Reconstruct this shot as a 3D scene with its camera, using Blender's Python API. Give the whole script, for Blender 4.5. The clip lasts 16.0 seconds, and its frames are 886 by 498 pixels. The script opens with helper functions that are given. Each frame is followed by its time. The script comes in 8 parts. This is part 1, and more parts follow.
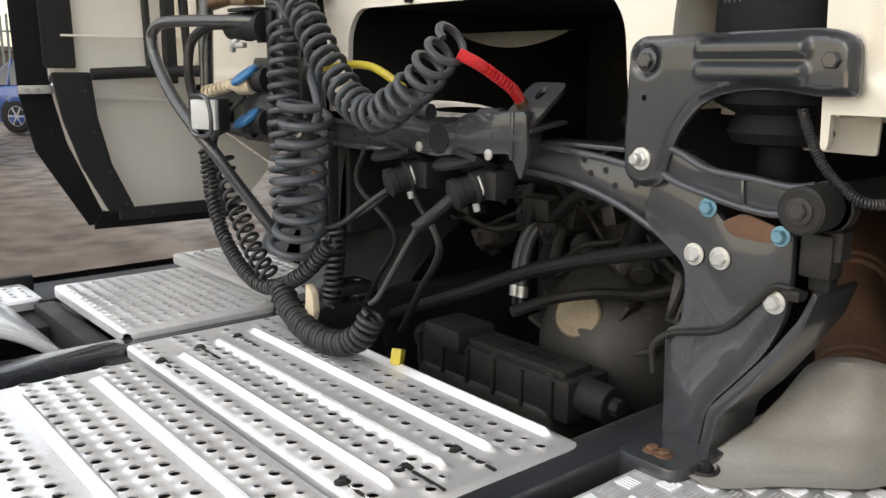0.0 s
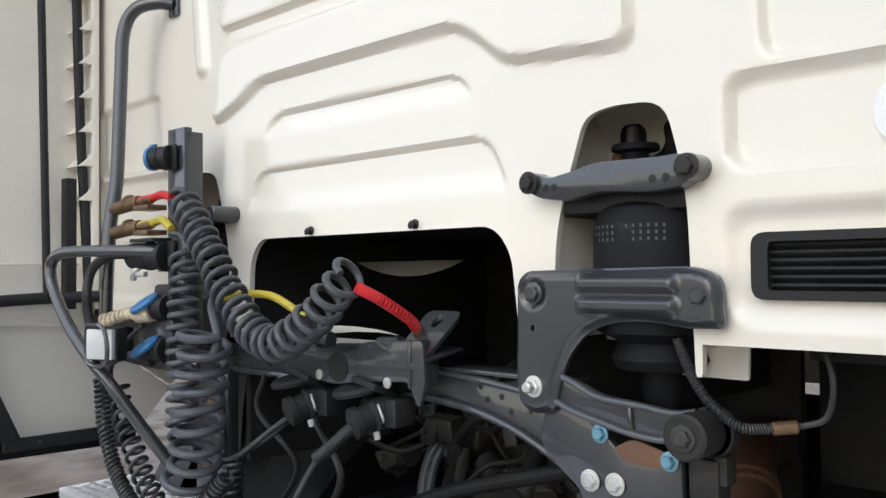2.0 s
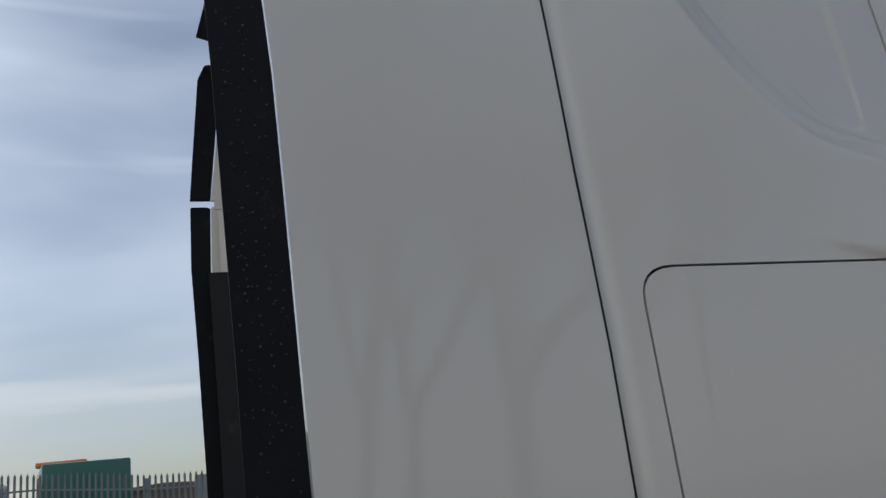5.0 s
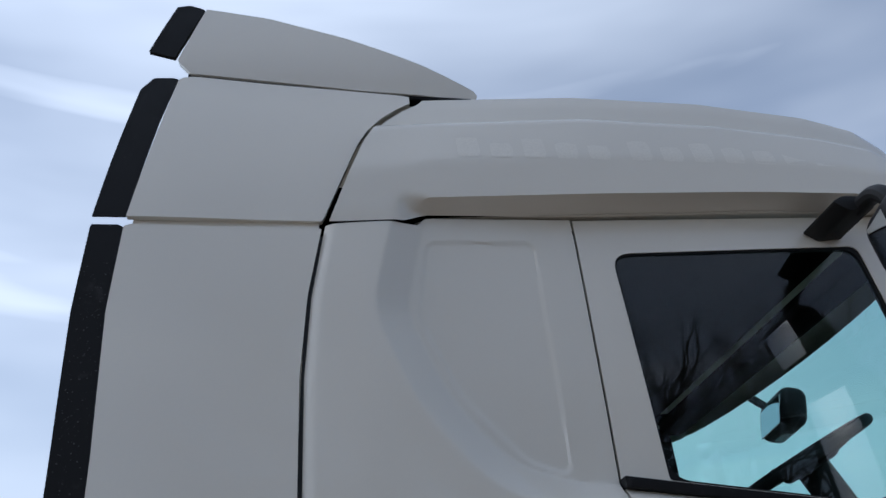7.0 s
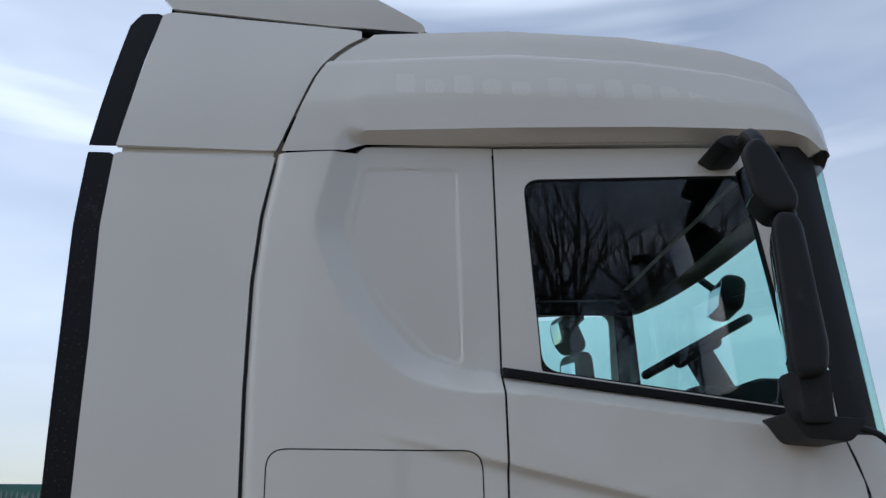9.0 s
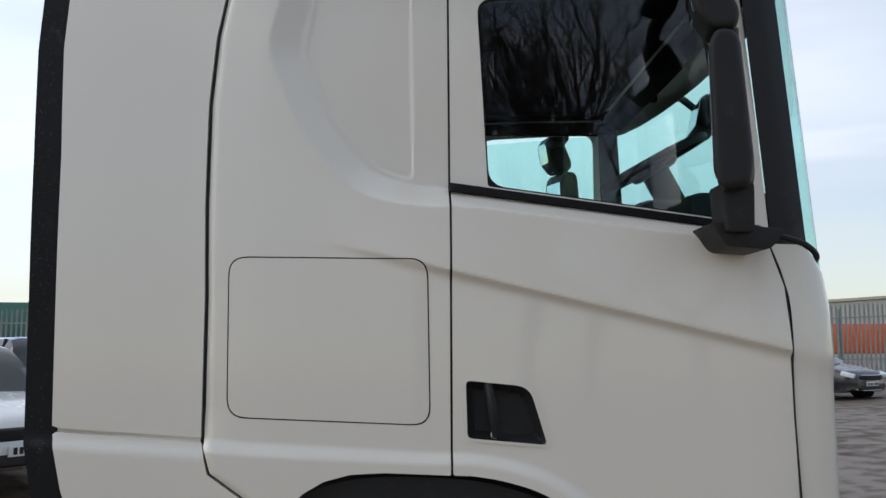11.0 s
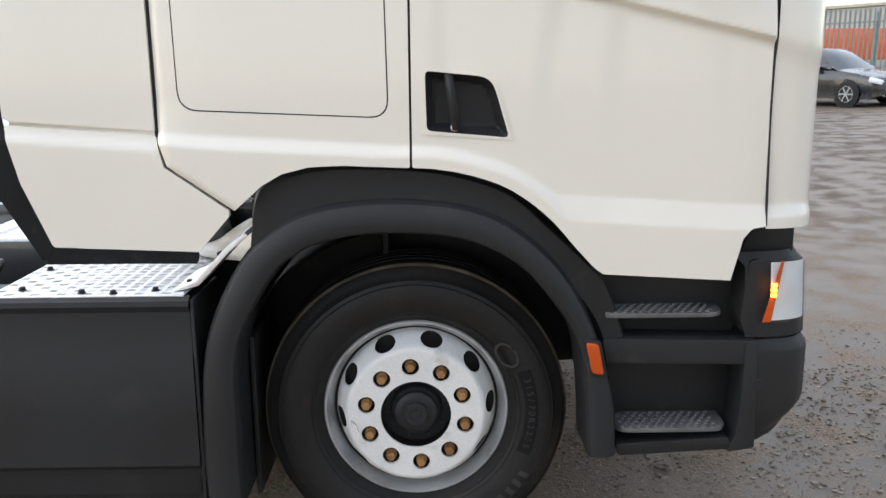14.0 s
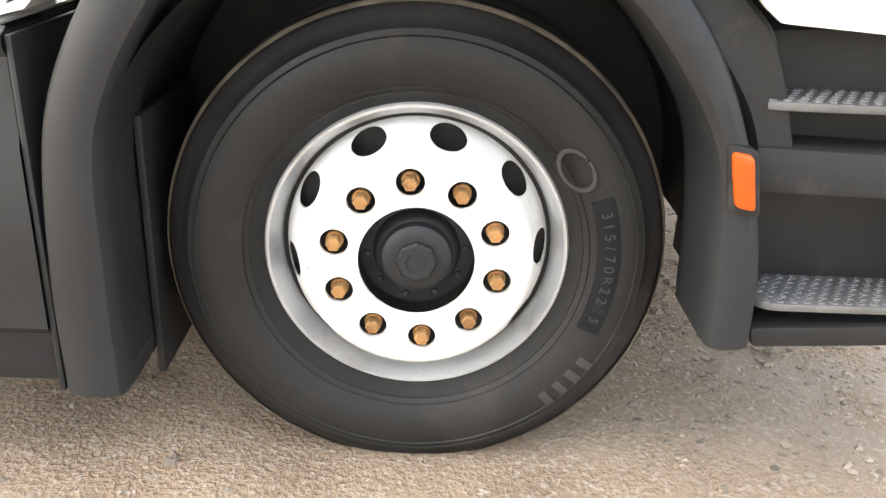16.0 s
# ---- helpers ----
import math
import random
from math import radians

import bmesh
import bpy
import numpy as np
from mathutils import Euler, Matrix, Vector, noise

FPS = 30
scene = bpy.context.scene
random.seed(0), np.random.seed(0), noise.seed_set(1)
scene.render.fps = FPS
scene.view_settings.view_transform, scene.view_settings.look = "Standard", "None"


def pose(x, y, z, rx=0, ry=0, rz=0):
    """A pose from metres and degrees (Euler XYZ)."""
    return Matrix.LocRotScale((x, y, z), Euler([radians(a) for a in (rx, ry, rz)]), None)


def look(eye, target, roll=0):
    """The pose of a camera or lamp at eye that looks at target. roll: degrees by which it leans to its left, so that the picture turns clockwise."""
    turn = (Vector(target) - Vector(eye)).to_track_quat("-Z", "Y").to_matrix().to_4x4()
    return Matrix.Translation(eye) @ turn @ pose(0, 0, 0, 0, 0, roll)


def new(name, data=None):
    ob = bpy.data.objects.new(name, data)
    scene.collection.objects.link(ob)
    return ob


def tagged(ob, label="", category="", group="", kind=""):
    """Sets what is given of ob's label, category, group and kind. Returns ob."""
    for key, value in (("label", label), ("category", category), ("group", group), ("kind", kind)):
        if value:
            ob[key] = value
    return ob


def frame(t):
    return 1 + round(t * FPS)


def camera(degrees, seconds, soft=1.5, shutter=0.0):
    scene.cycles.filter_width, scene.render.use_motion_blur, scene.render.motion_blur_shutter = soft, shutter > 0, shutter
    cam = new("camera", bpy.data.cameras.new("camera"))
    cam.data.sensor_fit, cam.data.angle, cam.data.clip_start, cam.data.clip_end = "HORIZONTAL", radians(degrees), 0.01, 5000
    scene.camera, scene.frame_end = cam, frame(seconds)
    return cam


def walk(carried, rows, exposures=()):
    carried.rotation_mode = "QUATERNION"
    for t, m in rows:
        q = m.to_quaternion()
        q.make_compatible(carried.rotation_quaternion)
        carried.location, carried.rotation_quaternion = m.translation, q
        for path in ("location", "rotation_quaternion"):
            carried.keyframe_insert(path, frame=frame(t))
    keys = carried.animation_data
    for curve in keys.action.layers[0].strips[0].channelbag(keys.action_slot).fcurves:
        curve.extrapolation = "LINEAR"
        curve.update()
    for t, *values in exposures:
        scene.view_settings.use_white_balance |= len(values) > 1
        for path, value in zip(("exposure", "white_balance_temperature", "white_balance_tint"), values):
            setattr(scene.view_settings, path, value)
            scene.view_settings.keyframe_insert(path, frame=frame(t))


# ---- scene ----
cam = camera(54.8, 16.0)
PATH = [
    (0, (-1.866, -1.216, 1.471), (-0.61, 0.283, 1.054), 0.4),
    (0.5, (-1.867, -1.221, 1.478), (-0.54, 0.243, 1.169), -0.1),
    (1, (-1.871, -1.229, 1.497), (-0.484, 0.206, 1.355), -0.3),
    (1.5, (-1.875, -1.236, 1.515), (-0.45, 0.167, 1.56), 0.1),
    (2, (-1.867, -1.247, 1.518), (-0.43, 0.143, 1.568), -0.5),
    (2.5, (-1.815, -1.316, 1.519), (-0.437, 0.132, 1.454), -1.1),
    (3, (-1.7, -1.458, 1.515), (-0.444, 0.093, 1.385), -0.8),
    (3.5, (-1.655, -1.662, 1.552), (-0.495, -0.035, 1.465), -2.28),
    (4.0, (-1.657, -1.909, 1.602), (-0.644, -0.194, 1.732), -4.31),
    (4.5, (-1.493, -2.133, 1.614), (-0.707, -0.332, 2.017), -5.86),
    (5.0, (-1.331, -2.345, 1.671), (-0.744, -0.482, 2.194), -6.38),
    (5.2, (-1.293, -2.442, 1.678), (-0.757, -0.573, 2.234), -6.81),
    (7.3, (-0.616, -3.241, 1.699), (-0.354, -1.524, 2.691), -3.3),
    (7.5, (-0.562, -3.31, 1.702), (-0.306, -1.576, 2.664), -3.1),
    (8, (-0.467, -3.447, 1.733), (-0.271, -1.654, 2.598), -2.2),
    (8.5, (-0.439, -3.611, 1.723), (-0.291, -1.761, 2.468), -1.1),
    (9, (-0.375, -3.712, 1.713), (-0.227, -1.822, 2.348), -0.3),
    (9.5, (-0.269, -3.792, 1.692), (-0.144, -1.871, 2.235), -0.2),
    (10, (-0.223, -3.846, 1.678), (-0.119, -1.896, 2.111), -0.3),
    (10.2, (-0.216, -3.859, 1.676), (-0.111, -1.9, 2.065), -0.2),
    (12.3, (0.016, -3.867, 1.602), (0.033, -1.866, 1.616), -0.9),
    (12.5, (0.022, -3.862, 1.598), (0.031, -1.862, 1.57), -1.08),
    (13.0, (0.037, -3.841, 1.61), (0.04, -1.848, 1.453), -1.25),
    (13.5, (0.054, -3.814, 1.605), (0.068, -1.834, 1.328), -1.1),
    (14.0, (0.063, -3.766, 1.593), (0.086, -1.813, 1.165), -0.47),
    (14.5, (0.039, -3.629, 1.518), (0.094, -1.714, 0.945), 0.85),
    (15.0, (0.029, -3.411, 1.406), (0.124, -1.528, 0.738), 1.11),
    (15.5, (0.049, -3.049, 1.273), (0.163, -1.203, 0.512), 0.96),
    (16.0, (0.02, -2.665, 1.15), (0.058, -0.829, 0.358), 2.6),
]
EXPOSURE = [(0, 0.25, 7200, 10), (1.0, 0.35, 7000, 10), (1.5, 0.15, 6600, 10), (2.5, 0.18, 6400, 10), (3.0, 0.15, 6400, 10), (3.4, 0.4, 6500, 10), (4.0, 0.15, 6400, 10), (4.5, -0.6, 6400, 10), (5.0, -1.2, 5950, 10), (5.2, -1.25, 5900, 10), (7.3, -1.0, 5600, 10), (9.0, -0.92, 5750, 10), (10.2, -0.75, 6000, 10), (12.3, -0.05, 6550, 10), (13.5, 0.38, 6550, 10), (14.5, 0.75, 6550, 10), (15.0, 1.1, 6700, 10), (15.5, 1.68, 7100, 10), (16.0, 2.2, 7300, 10)]
walk(cam, [(t, look(eye, target, roll)) for t, eye, target, roll in PATH], EXPOSURE)

# ---- sky and light ----
world = bpy.data.worlds.new("sky")
scene.world = world
world.use_nodes = True
wn, wl = world.node_tree.nodes, world.node_tree.links
wn.clear()
w_out = wn.new("ShaderNodeOutputWorld")
w_co = wn.new("ShaderNodeTexCoord")
w_map = wn.new("ShaderNodeMapping")
w_map.inputs["Scale"].default_value = (0.8, 1.5, 3.4)
w_map.inputs["Rotation"].default_value = (0.0, 0.25, 0.6)
w_noise = wn.new("ShaderNodeTexNoise")
w_noise.inputs["Scale"].default_value = 1.25
w_noise.inputs["Detail"].default_value = 4.0
w_noise.inputs["Roughness"].default_value = 0.5
w_noise.inputs["Distortion"].default_value = 0.2
w_ramp = wn.new("ShaderNodeValToRGB")
w_ramp.color_ramp.elements[0].position = 0.34
w_ramp.color_ramp.elements[0].color = (0.21, 0.21, 0.21, 1)
w_ramp.color_ramp.elements[1].position = 0.74
w_ramp.color_ramp.elements[1].color = (0.82, 0.82, 0.82, 1)
w_sky = wn.new("ShaderNodeTexSky")
w_sky.sky_type = "NISHITA"
w_sky.sun_disc = False
w_sky.sun_elevation = radians(31)
w_sky.sun_rotation = radians(261)
w_bg = wn.new("ShaderNodeBackground")
w_bg.inputs["Strength"].default_value = 0.215
w_cloud = wn.new("ShaderNodeBackground")
w_cloud.inputs["Color"].default_value = (0.90, 0.94, 1.0, 1)
w_cloud.inputs["Strength"].default_value = 1.65
w_mix = wn.new("ShaderNodeMixShader")
wl.new(w_co.outputs["Generated"], w_map.inputs["Vector"])
wl.new(w_map.outputs["Vector"], w_noise.inputs["Vector"])
wl.new(w_noise.outputs["Fac"], w_ramp.inputs["Fac"])
# thin drawn-out vapour trails over the cloud cover
w_smap, w_streak, w_sramp, w_add = wn.new("ShaderNodeMapping"), wn.new("ShaderNodeTexNoise"), wn.new("ShaderNodeValToRGB"), wn.new("ShaderNodeMath")
w_smap.inputs["Rotation"].default_value = (0.0, 0.75, 0.35)
w_smap.inputs["Scale"].default_value = (0.6, 1.8, 9.0)
w_streak.inputs["Scale"].default_value, w_streak.inputs["Detail"].default_value = 1.6, 3.0
w_sramp.color_ramp.elements[0].position, w_sramp.color_ramp.elements[1].position = 0.60, 0.74
w_sramp.color_ramp.elements[1].color = (0.34, 0.34, 0.34, 1)
w_add.use_clamp = True
wl.new(w_co.outputs["Generated"], w_smap.inputs["Vector"])
wl.new(w_smap.outputs["Vector"], w_streak.inputs["Vector"])
wl.new(w_streak.outputs["Fac"], w_sramp.inputs["Fac"])
wl.new(w_ramp.outputs["Color"], w_add.inputs[0])
wl.new(w_sramp.outputs["Color"], w_add.inputs[1])
wl.new(w_add.outputs[0], w_mix.inputs["Fac"])
wl.new(w_sky.outputs["Color"], w_bg.inputs["Color"])
wl.new(w_bg.outputs["Background"], w_mix.inputs[1])
wl.new(w_cloud.outputs["Background"], w_mix.inputs[2])
# the clouds are brightest round the hidden sun, behind the truck's far side, and warm near the horizon
w_nor, w_dot, w_glow = wn.new("ShaderNodeVectorMath"), wn.new("ShaderNodeVectorMath"), wn.new("ShaderNodeMapRange")
w_nor.operation, w_dot.operation = "NORMALIZE", "DOT_PRODUCT"
w_dot.inputs[1].default_value = (-0.78, 0.46, 0.42)
w_glow.interpolation_type = "SMOOTHSTEP"
for socket, v in zip(("From Min", "From Max", "To Min", "To Max"), (-0.4, 1.0, 0.75, 1.45)):
    w_glow.inputs[socket].default_value = v
w_sep, w_warm = wn.new("ShaderNodeSeparateXYZ"), wn.new("ShaderNodeValToRGB")
w_warm.color_ramp.elements[0].position, w_warm.color_ramp.elements[0].color = 0.0, (1.0, 0.90, 0.74, 1)
w_warm.color_ramp.elements[1].position, w_warm.color_ramp.elements[1].color = 0.22, (0.90, 0.94, 1.0, 1)
wl.new(w_co.outputs["Generated"], w_nor.inputs[0])
wl.new(w_nor.outputs["Vector"], w_dot.inputs[0])
wl.new(w_nor.outputs["Vector"], w_sep.inputs[0])
wl.new(w_sep.outputs["Z"], w_warm.inputs["Fac"])
wl.new(w_dot.outputs["Value"], w_glow.inputs["Value"])
w_high, w_lift = wn.new("ShaderNodeMapRange"), wn.new("ShaderNodeMath")
w_high.inputs["To Min"].default_value, w_high.inputs["To Max"].default_value = 1.4, 1.95
w_lift.operation = "MULTIPLY"
wl.new(w_sep.outputs["Z"], w_high.inputs["Value"])
wl.new(w_glow.outputs["Result"], w_lift.inputs[0])
wl.new(w_high.outputs["Result"], w_lift.inputs[1])
wl.new(w_lift.outputs[0], w_cloud.inputs["Strength"])
wl.new(w_warm.outputs["Color"], w_cloud.inputs["Color"])
wl.new(w_mix.outputs["Shader"], w_out.inputs["Surface"])
sun = new("sun", bpy.data.lights.new("sun", "SUN"))
sun.data.energy = 0.4
sun.data.angle = radians(30)
sun.data.color = (1.0, 0.94, 0.84)
sun.matrix_world = look((-9.5, -1.5, 8.0), (0, 0, 1))


# ---- materials ----
def pbr(name, col, rough=0.5, metal=0.0, var=0.10, vscale=6.0, grain=0.05, gscale=160.0, bump=0.1, bscale=120.0, coat=0.0, dirt=None, dscale=3.0, damount=0.5, island=0.0, spec=0.5):
    """Colour varied at two scales, dirt patches, fine relief."""
    m = bpy.data.materials.new(name)
    m.use_nodes = True
    n, l = m.node_tree.nodes, m.node_tree.links
    b = n["Principled BSDF"]
    b.inputs["Metallic"].default_value = metal
    b.inputs["Specular IOR Level"].default_value = spec
    b.inputs["Coat Weight"].default_value = coat
    b.inputs["Coat Roughness"].default_value = 0.03
    co = n.new("ShaderNodeTexCoord")
    big, fine = n.new("ShaderNodeTexNoise"), n.new("ShaderNodeTexNoise")
    big.inputs["Scale"].default_value, fine.inputs["Scale"].default_value = vscale, gscale
    big.inputs["Detail"].default_value = 5.0
    for k in (big, fine):
        l.new(co.outputs["Object"], k.inputs["Vector"])
    def scaled(src, lo, hi):
        r = n.new("ShaderNodeMapRange")
        r.inputs["From Min"].default_value, r.inputs["From Max"].default_value = 0.3, 0.7
        r.inputs["To Min"].default_value, r.inputs["To Max"].default_value = lo, hi
        l.new(src, r.inputs["Value"])
        return r.outputs["Result"]
    def times(a, c):
        k = n.new("ShaderNodeMath")
        k.operation = "MULTIPLY"
        l.new(a, k.inputs[0])
        l.new(c, k.inputs[1])
        return k.outputs[0]
    fac = times(scaled(big.outputs["Fac"], 1 - var, 1 + var), scaled(fine.outputs["Fac"], 1 - grain, 1 + grain))
    if island:
        g = n.new("ShaderNodeNewGeometry")
        r = n.new("ShaderNodeMapRange")
        r.inputs["To Min"].default_value, r.inputs["To Max"].default_value = 1 - island, 1 + island
        l.new(g.outputs["Random Per Island"], r.inputs["Value"])
        fac = times(fac, r.outputs["Result"])
    hsv = n.new("ShaderNodeHueSaturation")
    hsv.inputs["Color"].default_value = (*col, 1)
    l.new(fac, hsv.inputs["Value"])
    colour = hsv.outputs["Color"]
    if dirt:
        dn, ramp, mix = n.new("ShaderNodeTexNoise"), n.new("ShaderNodeValToRGB"), n.new("ShaderNodeMix")
        dn.inputs["Scale"].default_value, dn.inputs["Detail"].default_value, dn.inputs["Roughness"].default_value = dscale, 8.0, 0.65
        ramp.color_ramp.elements[0].position, ramp.color_ramp.elements[1].position = 0.64 - 0.25 * damount, 0.75
        ramp.color_ramp.elements[1].color = (damount + 0.3, damount + 0.3, damount + 0.3, 1)
        mix.data_type = "RGBA"
        l.new(co.outputs["Object"], dn.inputs["Vector"])
        l.new(dn.outputs["Fac"], ramp.inputs["Fac"])
        l.new(ramp.outputs["Color"], mix.inputs["Factor"])
        l.new(colour, mix.inputs["A"])
        mix.inputs["B"].default_value = (*dirt, 1)
        colour = mix.outputs["Result"]
    l.new(colour, b.inputs["Base Color"])
    b.inputs["Roughness"].default_value = rough
    if var:
        l.new(scaled(big.outputs["Fac"], rough * 0.82, min(1, rough * 1.2)), b.inputs["Roughness"])
    if bump:
        bn, bp = n.new("ShaderNodeTexNoise"), n.new("ShaderNodeBump")
        bn.inputs["Scale"].default_value, bn.inputs["Detail"].default_value = bscale, 4.0
        bp.inputs["Strength"].default_value, bp.inputs["Distance"].default_value = bump, 0.004
        l.new(co.outputs["Object"], bn.inputs["Vector"])
        l.new(bn.outputs["Fac"], bp.inputs["Height"])
        l.new(bp.outputs["Normal"], b.inputs["Normal"])
    return m


def glass(name, tint, rough=0.0):
    m = bpy.data.materials.new(name)
    m.use_nodes = True
    n, l = m.node_tree.nodes, m.node_tree.links
    n.clear()
    out, mix = n.new("ShaderNodeOutputMaterial"), n.new("ShaderNodeMixShader")
    tr, gl, fr = n.new("ShaderNodeBsdfTransparent"), n.new("ShaderNodeBsdfGlossy"), n.new("ShaderNodeLayerWeight")
    tr.inputs["Color"].default_value = (*tint, 1)
    gl.inputs["Roughness"].default_value = rough
    fr.inputs["Blend"].default_value = 0.5
    power, gain = n.new("ShaderNodeMath"), n.new("ShaderNodeMath")
    power.operation, gain.operation = "POWER", "MULTIPLY_ADD"
    power.inputs[1].default_value = 5.0
    gain.inputs[1].default_value, gain.inputs[2].default_value = 0.92, 0.075
    l.new(fr.outputs["Facing"], power.inputs[0])
    l.new(power.outputs[0], gain.inputs[0])
    l.new(gain.outputs[0], mix.inputs["Fac"])
    l.new(tr.outputs["BSDF"], mix.inputs[1])
    l.new(gl.outputs["BSDF"], mix.inputs[2])
    l.new(mix.outputs["Shader"], out.inputs["Surface"])
    return m


def lamp_mat(name, col, strength):
    m = bpy.data.materials.new(name)
    m.use_nodes = True
    b = m.node_tree.nodes["Principled BSDF"]
    b.inputs["Base Color"].default_value = (*col, 1)
    b.inputs["Emission Color"].default_value = (*col, 1)
    b.inputs["Emission Strength"].default_value = strength
    return m


CREAM = pbr("cream_paint", (0.74, 0.705, 0.63), 0.38, var=0.012, vscale=0.8, grain=0.004, bump=0.012, bscale=400, coat=1.0)
INNER = pbr("cream_plastic_inner", (0.82, 0.785, 0.70), 0.5, var=0.04, grain=0.02, bump=0.03, dirt=(0.42, 0.38, 0.31), dscale=3.5, damount=0.15)
RUBBER = pbr("black_rubber", (0.010, 0.0105, 0.012), 0.6, spec=0.15, var=0.25, vscale=9, bump=0.12, bscale=220, dirt=(0.06, 0.06, 0.06), dscale=14, damount=0.15)
BLACK = pbr("black_plastic", (0.016, 0.0165, 0.0175), 0.55, spec=0.3, var=0.2, bump=0.15, bscale=350, dirt=(0.07, 0.065, 0.06), dscale=5, damount=0.2)
GREYP = pbr("dark_grey_plastic", (0.0155, 0.0168, 0.0188), 0.52, spec=0.35, var=0.14, vscale=3, grain=0.12, gscale=500, bump=0.2, bscale=600, dirt=(0.05, 0.048, 0.045), dscale=2.5, damount=0.2)
FRAME = pbr("chassis_grey_paint", (0.034, 0.037, 0.0425), 0.30, var=0.14, vscale=5, bump=0.06, bscale=150, coat=0.7, dirt=(0.035, 0.032, 0.03), dscale=7, damount=0.35)
GRIME = pbr("grimy_dark_metal", (0.019, 0.0185, 0.018), 0.6, spec=0.35, var=0.35, vscale=8, bump=0.4, bscale=70, dirt=(0.06, 0.051, 0.042), dscale=9, damount=0.3)
CASTING = pbr("greasy_casting", (0.030, 0.029, 0.027), 0.55, var=0.3, vscale=7, bump=0.4, bscale=80, dirt=(0.04, 0.035, 0.028), dscale=8, damount=0.5)
ALU = pbr("bare_aluminium", (0.84, 0.84, 0.85), 0.36, metal=0.6, var=0.06, vscale=7, grain=0.06, gscale=300, bump=0.05, bscale=300, dirt=(0.50, 0.49, 0.46), dscale=6, damount=0.15)
ZINC = pbr("zinc_bolt", (0.62, 0.62, 0.60), 0.38, metal=0.8, var=0.12, bump=0.1, dirt=(0.25, 0.2, 0.14), dscale=30, damount=0.4)
BLUEBOLT = pbr("blue_bolt", (0.16, 0.33, 0.42), 0.4, metal=0.5, var=0.15, dirt=(0.1, 0.1, 0.1), dscale=40, damount=0.3)
SHROUD = pbr("heat_shield_grey", (0.44, 0.425, 0.39), 0.45, metal=0.25, var=0.10, vscale=5, bump=0.15, bscale=60, dirt=(0.34, 0.28, 0.2), dscale=9, damount=0.25)
RUST = pbr("rusty_steel", (0.15, 0.082, 0.05), 0.75, metal=0.2, var=0.35, vscale=9, bump=0.4, bscale=90, dirt=(0.09, 0.05, 0.032), dscale=7, damount=0.6)
TANC = pbr("tan_cover", (0.26, 0.21, 0.14), 0.6, var=0.25, bump=0.3, dirt=(0.06, 0.05, 0.035), dscale=14, damount=0.4)
HOSE = pbr("hose_rubber", (0.055, 0.062, 0.072), 0.42, var=0.15, vscale=20, bump=0.06, bscale=200, dirt=(0.11, 0.11, 0.105), dscale=18, damount=0.25)
CABLE = pbr("black_cable", (0.022, 0.022, 0.024), 0.45, var=0.2, bump=0.1, dirt=(0.07, 0.065, 0.06), dscale=20, damount=0.25)
RED = pbr("red_sleeve", (0.60, 0.018, 0.022), 0.4, var=0.12, bump=0.1, dirt=(0.25, 0.03, 0.03), dscale=25, damount=0.3)
YELLOW = pbr("yellow_sleeve", (0.50, 0.41, 0.04), 0.45, var=0.12, bump=0.1, dirt=(0.25, 0.2, 0.05), dscale=25, damount=0.3)
BLUE = pbr("blue_cap", (0.035, 0.16, 0.36), 0.4, var=0.12, dirt=(0.1, 0.12, 0.14), dscale=20, damount=0.25)
IVORY = pbr("ivory_plug", (0.55, 0.47, 0.34), 0.55, var=0.15, dirt=(0.2, 0.16, 0.1), dscale=20, damount=0.4)
BRASS = pbr("aged_brass", (0.22, 0.14, 0.08), 0.45, metal=0.6, var=0.25, dirt=(0.06, 0.045, 0.03), dscale=25, damount=0.5)
LENS = pbr("clear_lens", (0.50, 0.52, 0.52), 0.15, var=0.05, bump=0.2, bscale=90)
MESHM = pbr("sound_mesh", (0.055, 0.047, 0.033), 0.7, var=0.2, bump=0.5, bscale=500, dirt=(0.08, 0.07, 0.05), dscale=15, damount=0.4)
TYRE = pbr("tyre_rubber", (0.0125, 0.0122, 0.0122), 0.58, spec=0.3, var=0.2, vscale=5, grain=0.15, bump=0.2, bscale=180, dirt=(0.04, 0.034, 0.028), dscale=3.5, damount=0.35)
WHITEW = pbr("white_wheel_paint", (0.70, 0.70, 0.69), 0.34, var=0.04, bump=0.04, dirt=(0.26, 0.22, 0.17), dscale=10, damount=0.25)
RIM = pbr("silver_rim", (0.42, 0.43, 0.44), 0.34, metal=0.4, var=0.10, bump=0.06, dirt=(0.22, 0.18, 0.14), dscale=8, damount=0.35)
NUT = pbr("copper_nut", (0.44, 0.25, 0.11), 0.42, metal=0.6, var=0.3, bump=0.2, dirt=(0.1, 0.07, 0.045), dscale=40, damount=0.5)
WHITEG = pbr("white_mudguard", (0.78, 0.79, 0.81), 0.22, var=0.02, bump=0.02, coat=0.4, dirt=(0.5, 0.5, 0.5), dscale=5, damount=0.1)
AMBER = pbr("amber_lens", (0.50, 0.075, 0.008), 0.2, var=0.15, bump=0.5, bscale=60)
AMBER_LIT = lamp_mat("amber_lit", (1.0, 0.30, 0.03), 6.0)
CHROME = pbr("chrome", (0.8, 0.8, 0.8), 0.08, metal=1.0, var=0.03, bump=0.0)
MIRROR = pbr("mirror_glass", (0.75, 0.77, 0.78), 0.02, metal=1.0, var=0.0, grain=0.0, bump=0.0)
